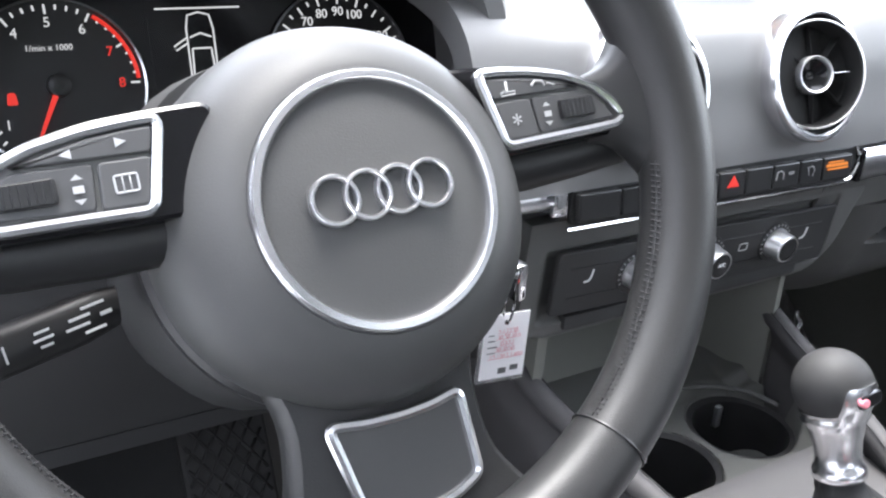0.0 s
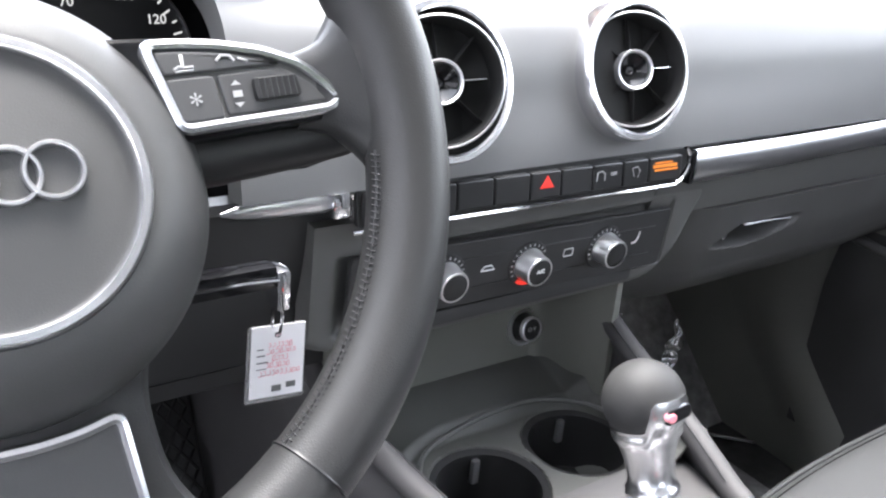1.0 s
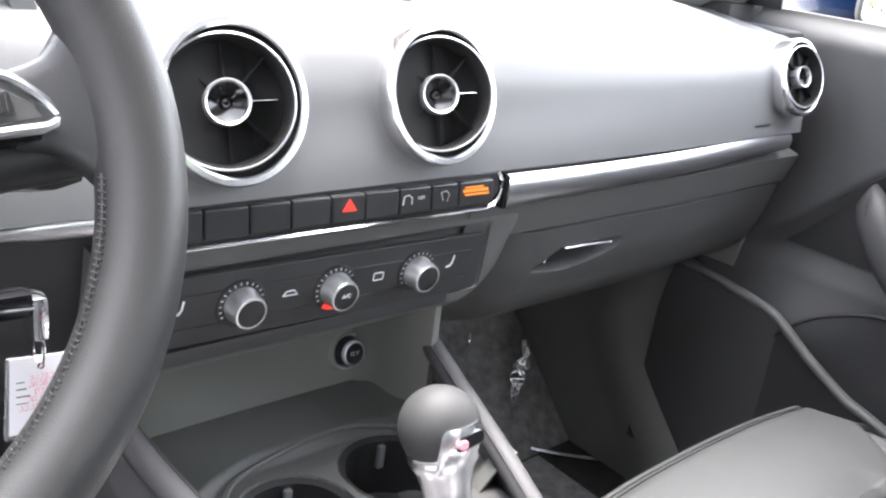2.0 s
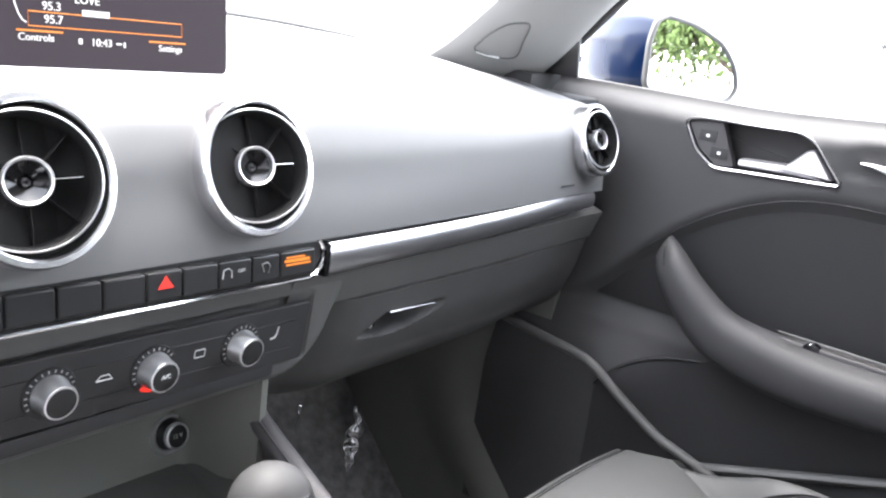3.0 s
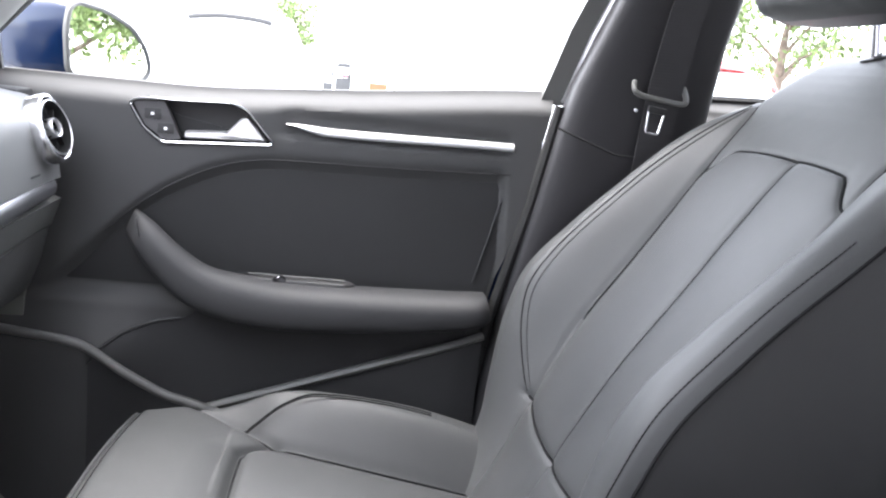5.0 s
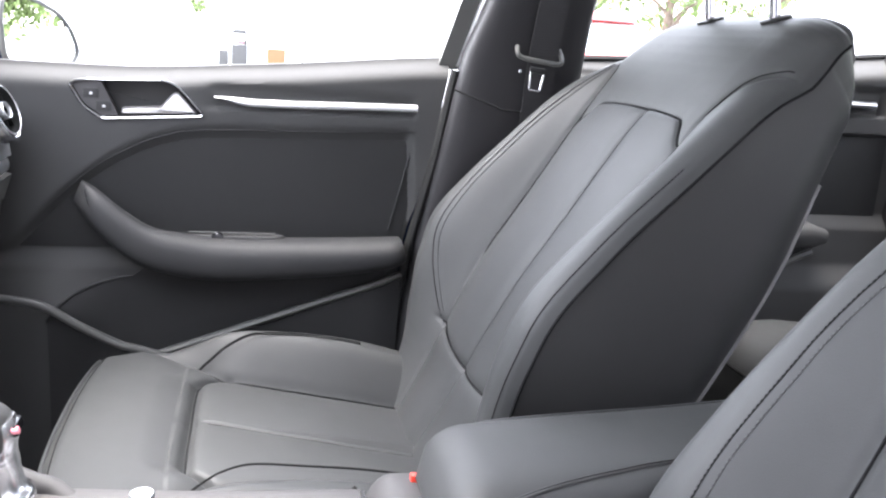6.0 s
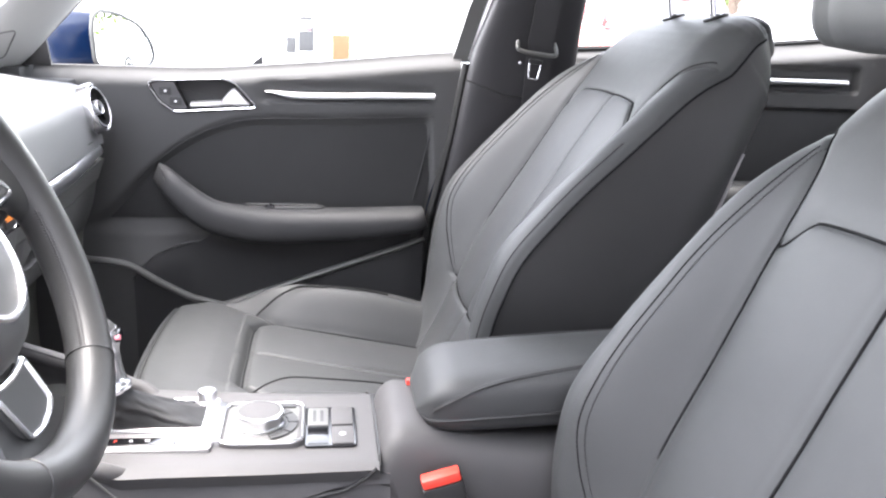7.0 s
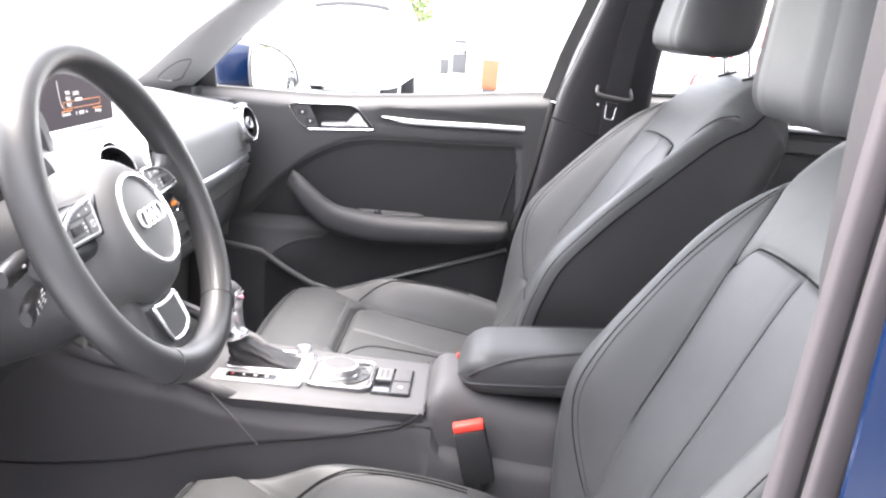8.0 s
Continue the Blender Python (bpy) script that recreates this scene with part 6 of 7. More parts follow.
part("window_post", loft([[(x + dx, y + dy, z) for dx, dy in ((-0.01, 0.022), (0.02, 0.022), (0.02, -0.022), (-0.01, -0.022))] for x, y, z in ((0.735, -1.285, 0.95), (0.70, -1.33, 1.05), (0.62, -1.42, 1.26))]), BLACK, rear)
part("outer_skin", sheet(lambda u, v: (0.80 + 0.05 * math.sin(math.pi * v) - 0.03 * v, -0.50 - 0.95 * u, 0.28 + 0.62 * v), 10, 10, 0.02, way=(1, 0, 0)), BLUE, rear, "blue painted outer skin")
setting("c_pillar_right", loft([[(x + dx, y + dy, z) for dx, dy in ((-0.03, 0.0), (0.03, 0.0), (0.03, -0.34), (-0.03, -0.34))] for x, y, z in ((0.70, -1.30, 0.20), (0.69, -1.305, 0.70), (0.685, -1.34, 0.95), (0.60, -1.45, 1.25))]), PILLAR_DARK, "dark trim behind the rear door", "pillar")

# ---- driver side pillar and body ----
rings = []
for z, f, x in ((0.20, -0.470, 0.690), (0.55, -0.520, 0.672), (0.80, -0.545, 0.662), (0.872, -0.547, 0.660), (0.880, -0.542, 0.660), (0.884, -0.536, 0.659), (0.90, -0.534, 0.658), (1.0, -0.535, 0.658), (1.10, -0.540, 0.656), (1.30, -0.60, 0.60)):
    rings.append([(-(x + 0.030 - 0.030 * math.copysign(abs(math.cos(a)) ** 0.4, math.cos(a))), (f - 0.74) / 2 + (f + 0.74) / 2 * math.copysign(abs(math.sin(a)) ** 0.35, math.sin(a)), z) for a in (2 * math.pi * k / 32 for k in range(32))])
setting("b_pillar_left", loft(rings), B_TRIM, "dark grey trim of the driver door pillar", "pillar")


def opening_strip(x, y, w, t):
    """An upright rubber or painted strip that leans back as it rises."""
    out = []
    for z in [0.20 + 0.10 * k for k in range(12)]:
        lean = -0.09 * (z - 0.83) + 0.5 * max(0.0, 0.45 - z) ** 1.5 - 0.5 * max(0.0, z - 1.08)
        out.append([(x + t * math.copysign(abs(math.cos(a)) ** 0.55, math.cos(a)) + 0.25 * max(0.0, z - 1.0), y + lean + w * math.copysign(abs(math.sin(a)) ** 0.55, math.sin(a)), z) for a in (2 * math.pi * k / 18 for k in range(18))])
    return loft(out)


setting("door_seal_left", opening_strip(-0.713, -0.525, 0.0088, 0.008), PAINTED, "grey rubber seal round the driver door opening", "seal")
setting("seal_groove_left", opening_strip(-0.708, -0.537, 0.006, 0.010), RUBBER, "dark groove behind the door seal", "seal")
setting("body_flange", opening_strip(-0.730, -0.5405, 0.0095, 0.006), PAINTED, "pale painted flange of the door opening", "car body")
body = setting("body_side", sheet(lambda u, v: (-0.795 - 0.012 * math.sin(math.pi * v), -0.509 - 0.85 * u + lerp([(0, 0.06), (0.35, 0.008), (0.62, -0.003), (0.8, -0.014), (1, -0.06)], v), 0.22 + 0.95 * v), 14, 20, 0.004, way=(-1, 0, 0)), BLUE, "dark blue painted body side behind the door opening", "car body")
setting("sill_left", loft([[(x, y, z) for x, z in ((-0.80, 0.18), (-0.69, 0.18), (-0.69, 0.30), (-0.71, 0.33), (-0.78, 0.33), (-0.80, 0.30))] for y in (0.55, -0.55)]), PLASTIC, "dark sill of the driver door opening", "sill")
setting("sill_right", loft([[(x, y, z) for x, z in ((0.80, 0.18), (0.69, 0.18), (0.69, 0.30), (0.71, 0.33), (0.78, 0.33), (0.80, 0.30))] for y in (0.55, -1.35)]), PLASTIC, "dark sill under the passenger doors", "sill")


def kick_at(u, v):
    """A side panel that swells out over the wheel arch."""
    y, z = 0.22 + 0.42 * u, 0.17 + 0.62 * v
    ridge = sum(lerp([(0.10, 0.16), (0.286, 0.262), (0.34, 0.325), (0.45, 0.372), (0.9, 0.47)], z + d) for d in (-0.04, -0.02, 0.0, 0.02, 0.04)) / 5
    return 0.712 - 0.034 * math.exp(-((y - ridge) / 0.060) ** 2) - 0.008 * ss(ridge, ridge + 0.08, y), y, z


# Kick panel wears the lit copy too, as little light gets here.
setting("kick_panel_right", sheet(kick_at, 50, 60, 0.02), RECESS_LIT, "kick panel in the passenger footwell, paled in place of light", "trim")
setting("kick_panel_left", sheet(lambda u, v: (-0.665 + 0.02 * u, 0.16 + 0.48 * u, 0.17 + 0.62 * v), 10, 10, 0.02), PLASTIC, "dark kick panel in the driver footwell", "trim")
setting("rear_wall", block(-0.68, 0.68, -1.75, -1.68, 0.15, 0.98, 0.01), PILLAR_DARK, "dark trim behind the rear bench", "trim")


# ---- front seats ----
BACK = [(0.00, -0.385, 0.40), (0.10, -0.428, 0.475), (0.20, -0.458, 0.545), (0.36, -0.515, 0.662), (0.50, -0.566, 0.757), (0.66, -0.634, 0.864), (0.80, -0.704, 0.952), (0.90, -0.750, 0.993), (1.00, -0.790, 1.006)]


def back_line(s):
    for (a, y0, z0), (b, y1, z1) in zip(BACK, BACK[1:]):
        if s <= b + 1e-9:
            t = (s - a) / (b - a)
            return Vector((0, y0 + (y1 - y0) * t, z0 + (z1 - z0) * t))


def back_frame(s):
    p = sum((back_line(min(1, max(0, s + d))) for d in (-0.05, -0.025, 0, 0.025, 0.05)), Vector()) / 5
    d = (back_line(min(1, s + 0.06)) - back_line(max(0, s - 0.06))).normalized()
    n = Vector((0, d.z, -d.y))
    return p, d, n


def half_width(s):
    return lerp([(0, 0.203), (0.06, 0.216), (0.20, 0.246), (0.35, 0.257), (0.50, 0.251), (0.65, 0.238), (0.78, 0.219), (0.86, 0.211), (0.92, 0.204), (0.97, 0.192), (1.0, 0.178)], s)


def bolster(s):
    return lerp([(0, 0.006), (0.10, 0.018), (0.19, 0.038), (0.28, 0.060), (0.36, 0.070), (0.45, 0.062), (0.55, 0.046), (0.64, 0.034), (0.74, 0.019), (0.85, 0.004), (1, 0.0)], s)


def thick(s):
    return lerp([(0, 0.13), (0.25, 0.172), (0.5, 0.180), (0.75, 0.146), (0.88, 0.114), (0.95, 0.090), (1.0, 0.072)], s)


def seam_x(s):
    return lerp([(0, 0.128), (0.15, 0.141), (0.4, 0.151), (0.63, 0.156), (0.68, 0.158), (0.72, 0.164), (0.75, 0.173), (0.775, 0.188), (0.79, 0.200), (0.80, 0.214), (0.805, 0.24), (1, 0.24)], s)


def mid_x(s):
    """The seam between the two long panels."""
    return lerp([(0.05, 0.0), (0.3, -0.011), (0.68, -0.014)], s)


def lumbar(s):
    return lerp([(0, 0.019), (0.3, 0.016), (0.5, 0.005), (0.7, 0.004), (0.85, 0.0)], s)


def yoke_s(x):
    return 0.684 - 0.012 * (abs(x) / 0.15) ** 2 - 0.036 * ss(0.112, 0.152, abs(x))


def groove(d, w=0.0032):
    return math.exp(-(d / w) ** 2)


def lumbar_s(x):
    """The seam that sweeps across the foot of the backrest."""
    return lerp([(-0.16, 0.192), (-0.11, 0.184), (-0.03, 0.177), (0.05, 0.180), (0.10, 0.187), (0.15, 0.196)], x)


def fold_x(s, side):
    """Where the twin seam runs on a bolster; on the inboard one it lies beside the piping."""
    if side < 0:
        return half_width(s) - 0.007
    return lerp([(0.19, 0.148), (0.24, 0.175), (0.285, 0.1925), (0.33, 0.203), (0.38, 0.207), (0.45, 0.211), (0.55, 0.210), (0.70, 0.194), (0.77, 0.186)], s)


def front_depth(x, s):
    """How far the front stands before the back's middle line."""
    ax, w, b, t = abs(x), half_width(s), bolster(s), thick(s)
    edge = seam_x(s)
    f = lumbar(s) + b * ss(edge - 0.012, edge + 0.070, ax)
    ridge = w - lerp([(0, 0.022), (0.5, 0.022), (0.66, 0.036), (0.8, 0.060), (1, 0.085)], s)
    if ax > ridge:
        k = min(1.0, (ax - ridge) / (w - ridge))
        f -= lerp([(0, 0.020), (0.5, 0.020), (0.66, 0.024), (0.8, 0.034), (0.9, 0.032), (1, 0.026)], s) * (1 - math.sqrt(max(0.0, 1 - k * k)))
    f -= 0.005 * ss(0.88, 1.0, s)
    inner = ss(edge + 0.004, edge - 0.004, ax)
    below = ss(0.006, -0.006, s - yoke_s(x)) * inner
    f += 0.004 * below * math.sin(math.pi * min(1, ax / edge))
    f -= (0.0035 * groove(x - mid_x(s), 0.0040) + 0.0030 * groove(x - mid_x(s), 0.014)) * below
    f -= 0.0040 * groove((ax - edge) * lerp([(0.7, 1), (0.76, 0.8), (0.785, 0.4), (0.80, 0.12)], s), 0.0040) * ss(0.80, 0.785, s)
    f -= 0.0035 * groove(ax - edge, 0.018) * ss(0.72, 0.52, s)
    f -= (0.0032 * groove((s - lumbar_s(x)) * 0.75, 0.0036) + 0.0020 * groove((s - lumbar_s(x)) * 0.75, 0.012)) * ss(0.165, 0.15, ax)
    yk = (s - yoke_s(x)) * 0.70
    f -= (0.0024 * groove(yk, 0.0036) + 0.0014 * groove(yk, 0.013)) * inner
    return f


NF, NS = 190, 300


def inboard(x, s):
    """The inboard bolster's outer edge lies a little flatter than the other."""
    return lerp([(0.2, 0.0), (0.35, 0.007), (0.5, 0.009), (0.65, 0.016), (0.8, 0.006), (0.9, 0.0)], s) * ss(0.62, 1.0, -x / half_width(s))


def seat_back(cx):
    """Columns: the front from one flank to the other, then the rear shell."""
    rows = []
    for i in range(NS + 1):
        s = i / NS
        p, d, n = back_frame(s)
        w, t = half_width(s), thick(s)
        row = []
        for k in range(NF + 1):
            q = -1 + 2 * k / NF
            q = math.copysign(abs(q) ** 0.94, q)
            x = w * q
            row.append(p + Vector((cx + x, 0, 0)) + n * (front_depth(x, s) - inboard(x, s)))
        rear_row = []
        for k in range(1, 32):
            a = math.pi * k / 32
            c, sn = math.cos(a), math.sin(a)
            rear_row.append(p + Vector((cx + w * math.copysign(abs(c) ** 0.38, c), 0, 0)) - n * (0.050 + (t - 0.050) * sn ** 0.55))
        rows.append(row + rear_row)
    return rows


def strip(rows, cols, closed_top=False):
    bm = bmesh.new()
    vs = [[bm.verts.new(r[c % len(r)]) for c in cols] for r in rows]
    for a, b in zip(vs, vs[1:]):
        bridge(bm, a, b, False)
    return bm


def cushion_seam(y):
    return lerp([(-0.46, 0.133), (-0.30, 0.138), (-0.22, 0.146), (-0.145, 0.159), (-0.10, 0.182), (-0.05, 0.206), (0.05, 0.24)], y)


def cushion_front(x):
    return -0.108 - 0.037 * ss(0.118, 0.162, abs(x))


def cushion_mid(y):
    return lerp([(-0.44, -0.036), (-0.33, -0.030), (-0.125, 0.006)], y)


def cushion_z(x, y):
    """Height of the cushion's top."""
    ax = abs(x)
    z = lerp([(-0.46, 0.405), (-0.39, 0.422), (-0.10, 0.466), (-0.02, 0.474), (0.05, 0.474)], y)
    sx = cushion_seam(y)
    b = lerp([(-0.46, 0.050), (-0.30, 0.062), (-0.18, 0.055), (-0.08, 0.026), (-0.02, 0.006), (0.05, 0.0)], y)
    z += b * (0.62 if x < 0 else 1.0) * ss(sx - 0.012, sx + 0.055, ax)
    w = 0.238 - 0.03 * ss(-0.04, 0.05, y)
    if ax > w - 0.028:
        k = min(1, (ax - w + 0.028) / 0.028)
        z -= 0.050 * (1 - math.sqrt(max(0, 1 - k * k)))
    if ax < sx + 0.004 and y < -0.09:
        z += 0.004 * math.sin(math.pi * min(1, ax / max(sx, 0.01)))
        z -= 0.004 * groove(x - cushion_mid(y), 0.0030) * ss(-0.118, -0.130, y)
    fy = cushion_front(x)
    inner = ss(sx + 0.006, sx - 0.006, ax)
    z -= 0.0100 * groove(y - fy, 0.0060) * inner
    z -= 0.0035 * groove(y - fy, 0.014) * inner
    z += 0.006 * ss(0, 0.05, y - fy) * inner
    z -= 0.0065 * groove(ax - sx, 0.0055) * ss(-0.02, -0.05, y)
    z -= 0.0060 * groove(ax - sx, 0.018) * ss(-0.04, -0.10, y)
    return z


def cushion(cx):
    rows = []
    ny, nx = 200, 190
    for i in range(ny + 1):
        t = i / ny
        row = []
        for k in range(nx + 1):
            q = -1 + 2 * k / nx
            y = -0.46 + 0.475 * t
            bow = 0.016 * (1 - abs(q) ** 2.5)
            w = 0.238 - 0.030 * ss(-0.04, 0.02, y)
            x = w * q
            y2 = y + bow * t ** 2
            row.append(Vector((cx + x, y2, cushion_z(x, y))))
        rows.append(row)
    # front roll
    last = rows[-1]
    for j in range(1, 13):
        a = math.pi / 2 * j / 12
        rows.append([v + Vector((0, 0.026 * math.sin(a), -0.030 * (1 - math.cos(a)) - 0.004 * groove(j - 9, 1.2))) for v in last])
    low = rows[-1]
    for h in (0.03, 0.08, 0.14):
        rows.append([Vector((cx + (v.x - cx) * (1 - h * 0.25), v.y - h * 0.35, v.z - h)) for v in low])
    return rows


def grid_mesh(rows, c0, c1, r0=0, r1=None):
    bm = bmesh.new()
    rr = rows[r0:(r1 + 1) if r1 is not None else None]
    vs = [[bm.verts.new(p) for p in r[c0:c1 + 1]] for r in rr]
    for a, b in zip(vs, vs[1:]):
        bridge(bm, a, b, False)
    return bm


def stitches(points, nor, gap=0.0042, r=0.0007):
    bm = bmesh.new()
    acc = 0.0
    for a, b in zip(points, points[1:]):
        d = b - a
        acc += d.length
        if acc >= gap:
            acc = 0.0
            tube([a + nor * 0.0005, a + d.normalized() * gap * 0.55 + nor * 0.0005], r, 4, bm=bm)
    return bm


def front_seat(cx):
    seat = thing("front_seat", (cx, -0.25, 0.17), "grey leather front passenger seat with side bolsters and headrest", "car seat", "front seats")
    rows = seat_back(cx)
    back = part("backrest", grid_mesh(rows, 0, NF), LEATHER, seat, "seamed grey leather backrest", 70)
    shell = [r[NF:] + [r[0]] for r in rows]
    part("back_shell", loft(shell, closed=False), LEATHER_DARK, seat, "dark leather flank and rear of the backrest", 70)
    top_row = rows[-1]
    p, d, n = back_frame(1.0)
    mid = sum(top_row, Vector()) / len(top_row)
    cap = [[v for v in top_row]]
    for k in range(1, 7):
        a = math.pi / 2 * k / 6
        sc = math.cos(a)
        ring = []
        for v in top_row:
            q = mid + (v - mid) * (0.35 + 0.65 * sc) + d * 0.016 * math.sin(a)
            q.x = cx + (v.x - cx) * (0.84 + 0.16 * sc)
            ring.append(q)
        cap.append(ring)
    part("back_top", loft(cap), LEATHER, seat, angle=80)
    # outer piping and twin stitched seam on the bolsters
    for s_ in (-1, 1):
        line, ridge, ridge2 = [], [], []
        for i in range(8, 292, 4):
            s = i / NS
            p, d, n = back_frame(s)
            w = half_width(s)
            line.append(p + Vector((cx + s_ * (w + 0.0008), 0, 0)) + n * (front_depth(w, s) - inboard(s_ * w, s) - 0.001))
            x = fold_x(s, s_)
            if 0.19 < s < 0.77:
                ridge.append(p + Vector((cx + s_ * x, 0, 0)) + n * (front_depth(x, s) - inboard(s_ * x, s) + 0.0002))
                ridge2.append(p + Vector((cx + s_ * (x - 0.007), 0, 0)) + n * (front_depth(x - 0.007, s) + 0.0002))
        ridge = ridge if s_ > 0 else ridge[:-12]
        part("piping", tube(line, 0.0015, 8), SEAM, back)
        part("bolster_seam", tube(ridge, 0.0009 if s_ > 0 else 0.0007, 5), SEAM, back)
        if s_ > 0:
            part("bolster_seam", tube(ridge2, 0.0006, 5), LEATHER_DARK, back)
        dense = spline(ridge, 12)
        tagged(part("stitching", stitches(dense, Vector((0, 0.6, 0.5)).normalized()), THREAD, back), kind="stuff")
        if s_ > 0:
            tagged(part("stitching", stitches(spline(ridge2, 12), Vector((0, 0.6, 0.5)).normalized()), THREAD, back), kind="stuff")
    for s_ in (-1, 1):
        rim = []
        for k in range(25):
            s = 0.30 + 0.42 * k / 24
            p, d, n = back_frame(s)
            rim.append(p + Vector((cx + s_ * half_width(s) * 0.90, 0, 0)) - n * (0.050 + (thick(s) - 0.050) * 0.79))
        part("back_panel_rim", tube(rim, 0.0035, 8), SILVER, seat, "pale rim of the backrest panel")
    # seam threads sunk in the valleys
    def on_back(x, s, lift=0.0012):
        p, d, n = back_frame(s)
        return p + Vector((cx + x, 0, 0)) + n * (front_depth(x, s) + lift)
    part("panel_seam", tube([on_back(mid_x(q), q) for q in [0.185 + 0.49 * k / 40 for k in range(41)]], 0.0016, 5), SEAM, back)
    for s_, low in ((-1, 0.60), (1, 0.34)):
        run = [low + (0.64 - low) * k / 24 for k in range(24)] + [0.64, 0.66, 0.68, 0.70, 0.72, 0.735, 0.75, 0.765, 0.775, 0.783, 0.79, 0.795, 0.798]
        part("panel_seam", tube([on_back(s_ * min(seam_x(q), half_width(q) - 0.006), q, 0.0008) for q in run], [0.0004] + [0.0012] * (len(run) - 14) + [0.0009] * 13, 6), SEAM, back)
    part("yoke_seam", tube([on_back(x, yoke_s(x), 0.0008) for x in [-0.154 + 0.308 * k / 40 for k in range(41)]], 0.0015, 6), SEAM, back)
    part("lumbar_seam", tube([on_back(x, lumbar_s(x)) for x in [-0.155 + 0.305 * k / 40 for k in range(41)]], 0.0014, 6), SEAM, back)
    crow = cushion(cx)
    cush = part("cushion", grid_mesh(crow, 0, 190), LEATHER, seat, "seamed grey leather seat cushion", 70)
    # flank of the cushion
    for s_, col in ((-1, 0), (1, 190)):
        line = [r[col] for r in crow]
        bmf = loft([[v for v in line], [v + Vector((s_ * -0.002, 0, -0.05)) for v in line], [Vector((v.x - s_ * 0.01, v.y, 0.27)) for v in line]], closed=False)
        part("cushion_flank", bmf, LEATHER_DARK, seat, angle=70)
        part("piping", tube([v + Vector((s_ * 0.001, 0, 0)) for v in line[10:-3:3]], 0.0020, 6), LEATHER_DARK, cush)
        arc = []
        for i in range(54, 198):
            r = crow[i]
            y = -0.46 + 0.475 * i / 200
            x = lerp([(-0.46, 0.20), (-0.24, 0.207), (-0.185, 0.203), (-0.145, 0.194), (-0.098, 0.183)], y)
            if y < -0.098:
                yy = y + 0.016 * (1 - (x / 0.238) ** 2.5) * (i / 200) ** 2
                arc.append(Vector((cx + s_ * x, yy, cushion_z(x, y) + 0.0003)))
        part("bolster_seam", tube(arc[::2], 0.0013, 5), SEAM, cush)
        if s_ > 0:
            part("bolster_seam", tube([p + Vector((-s_ * 0.008, 0, 0.0004)) for p in arc[::2]], 0.0010, 5), SEAM, cush)
        tagged(part("stitching", stitches(spline(arc[::3], 12), Vector((0, 0, 1))), THREAD, cush), kind="stuff")
    def on_cushion(x, y):
        t = (y + 0.46) / 0.475
        q = x / (0.238 - 0.030 * ss(-0.04, 0.02, y))
        return Vector((cx + x, y + 0.016 * (1 - abs(q) ** 2.5) * t ** 2, cushion_z(x, y) + 0.0012))

    part("panel_seam", tube([on_cushion(cushion_mid(y), y) for y in [-0.44 + 0.312 * k / 30 for k in range(31)]], 0.0010, 5), SEAM, cush)
    for s_ in (-1, 1):
        part("panel_seam", tube([on_cushion(s_ * cushion_seam(y), y) for y in [-0.44 + 0.365 * k / 40 for k in range(41)]], 0.0011, 5), SEAM, cush)
    part("front_seam", tube([on_cushion(x, cushion_front(x)) for x in [-0.157 + 0.314 * k / 50 for k in range(51)]], 0.0012, 5), SEAM, cush)
    part("front_piping", tube([v + Vector((0, 0.0010, 0.0010)) for v in crow[206][::4]], 0.0026, 8), LEATHER, cush)
    part("front_seam", tube([v + Vector((0, 0.0, 0.0004)) for v in crow[203][::4]], 0.0006, 6), SEAM, cush)
    part("seat_base", block(cx - 0.215, cx + 0.215, -0.44, -0.02, 0.17, 0.33, 0.02), BLACK, seat)
    # belt loop gap between cushion and back
    part("hinge_cover", block(cx + 0.205, cx + 0.225, -0.47, -0.37, 0.30, 0.43, 0.008), PLASTIC, seat)
    part("hinge_cover", block(cx - 0.225, cx - 0.205, -0.47, -0.37, 0.30, 0.43, 0.008), PLASTIC, seat)
    # headrest
    for s_ in (-1, 1):
        part("post", tube([(cx + s_ * 0.078, -0.764, 0.985), (cx + s_ * 0.078, -0.756, 1.03), (cx + s_ * 0.078, -0.742, 1.08)], 0.0062, 12), CHROME, seat, "steel headrest post")
        part("post_sleeve", lathe([(0.018, -0.010), (0.018, 0.0005), (0.015, 0.002), (0.006, 0.0024)], 24, pose(cx + s_ * 0.078, -0.764, 0.9965, -20, 0, 0), cap=False), BLACK, seat)
    rings = []
    for k in range(25):
        t = k / 24
        z = 1.022 + 0.175 * t
        rnd = math.sqrt(max(0.0, 1 - abs(2 * t - 1) ** 5))
        hw = (0.140 - 0.012 * t) * (0.82 + 0.18 * rnd)
        yc = -0.682 - 0.030 * t
        hd = 0.076 * (0.42 + 0.58 * rnd) * (1 - 0.12 * t)
        ring = []
        for j in range(56):
            a = 2 * math.pi * j / 56
            c, sn = math.cos(a), math.sin(a)
            x = hw * math.copysign(abs(c) ** 0.42, c)
            y = hd * math.copysign(abs(sn) ** 0.7, sn)
            if sn > 0:
                y -= 0.006 * math.exp(-((abs(x) - 0.085) / 0.004) ** 2) * rnd
                y -= 0.010 * (1 - (x / 0.13) ** 2) * 0.6
            ring.append((cx + x, yc + y, z))
        rings.append(ring)
    part("headrest", loft(rings), LEATHER, seat, "padded grey leather headrest", 70)
    return seat


pseat = front_seat(0.368)
dseat = copy_thing(pseat, Matrix.Translation((-0.360, -0.262, 0.17 - 0.054)))
dseat["label"] = "grey leather driver seat with side bolsters and headrest"
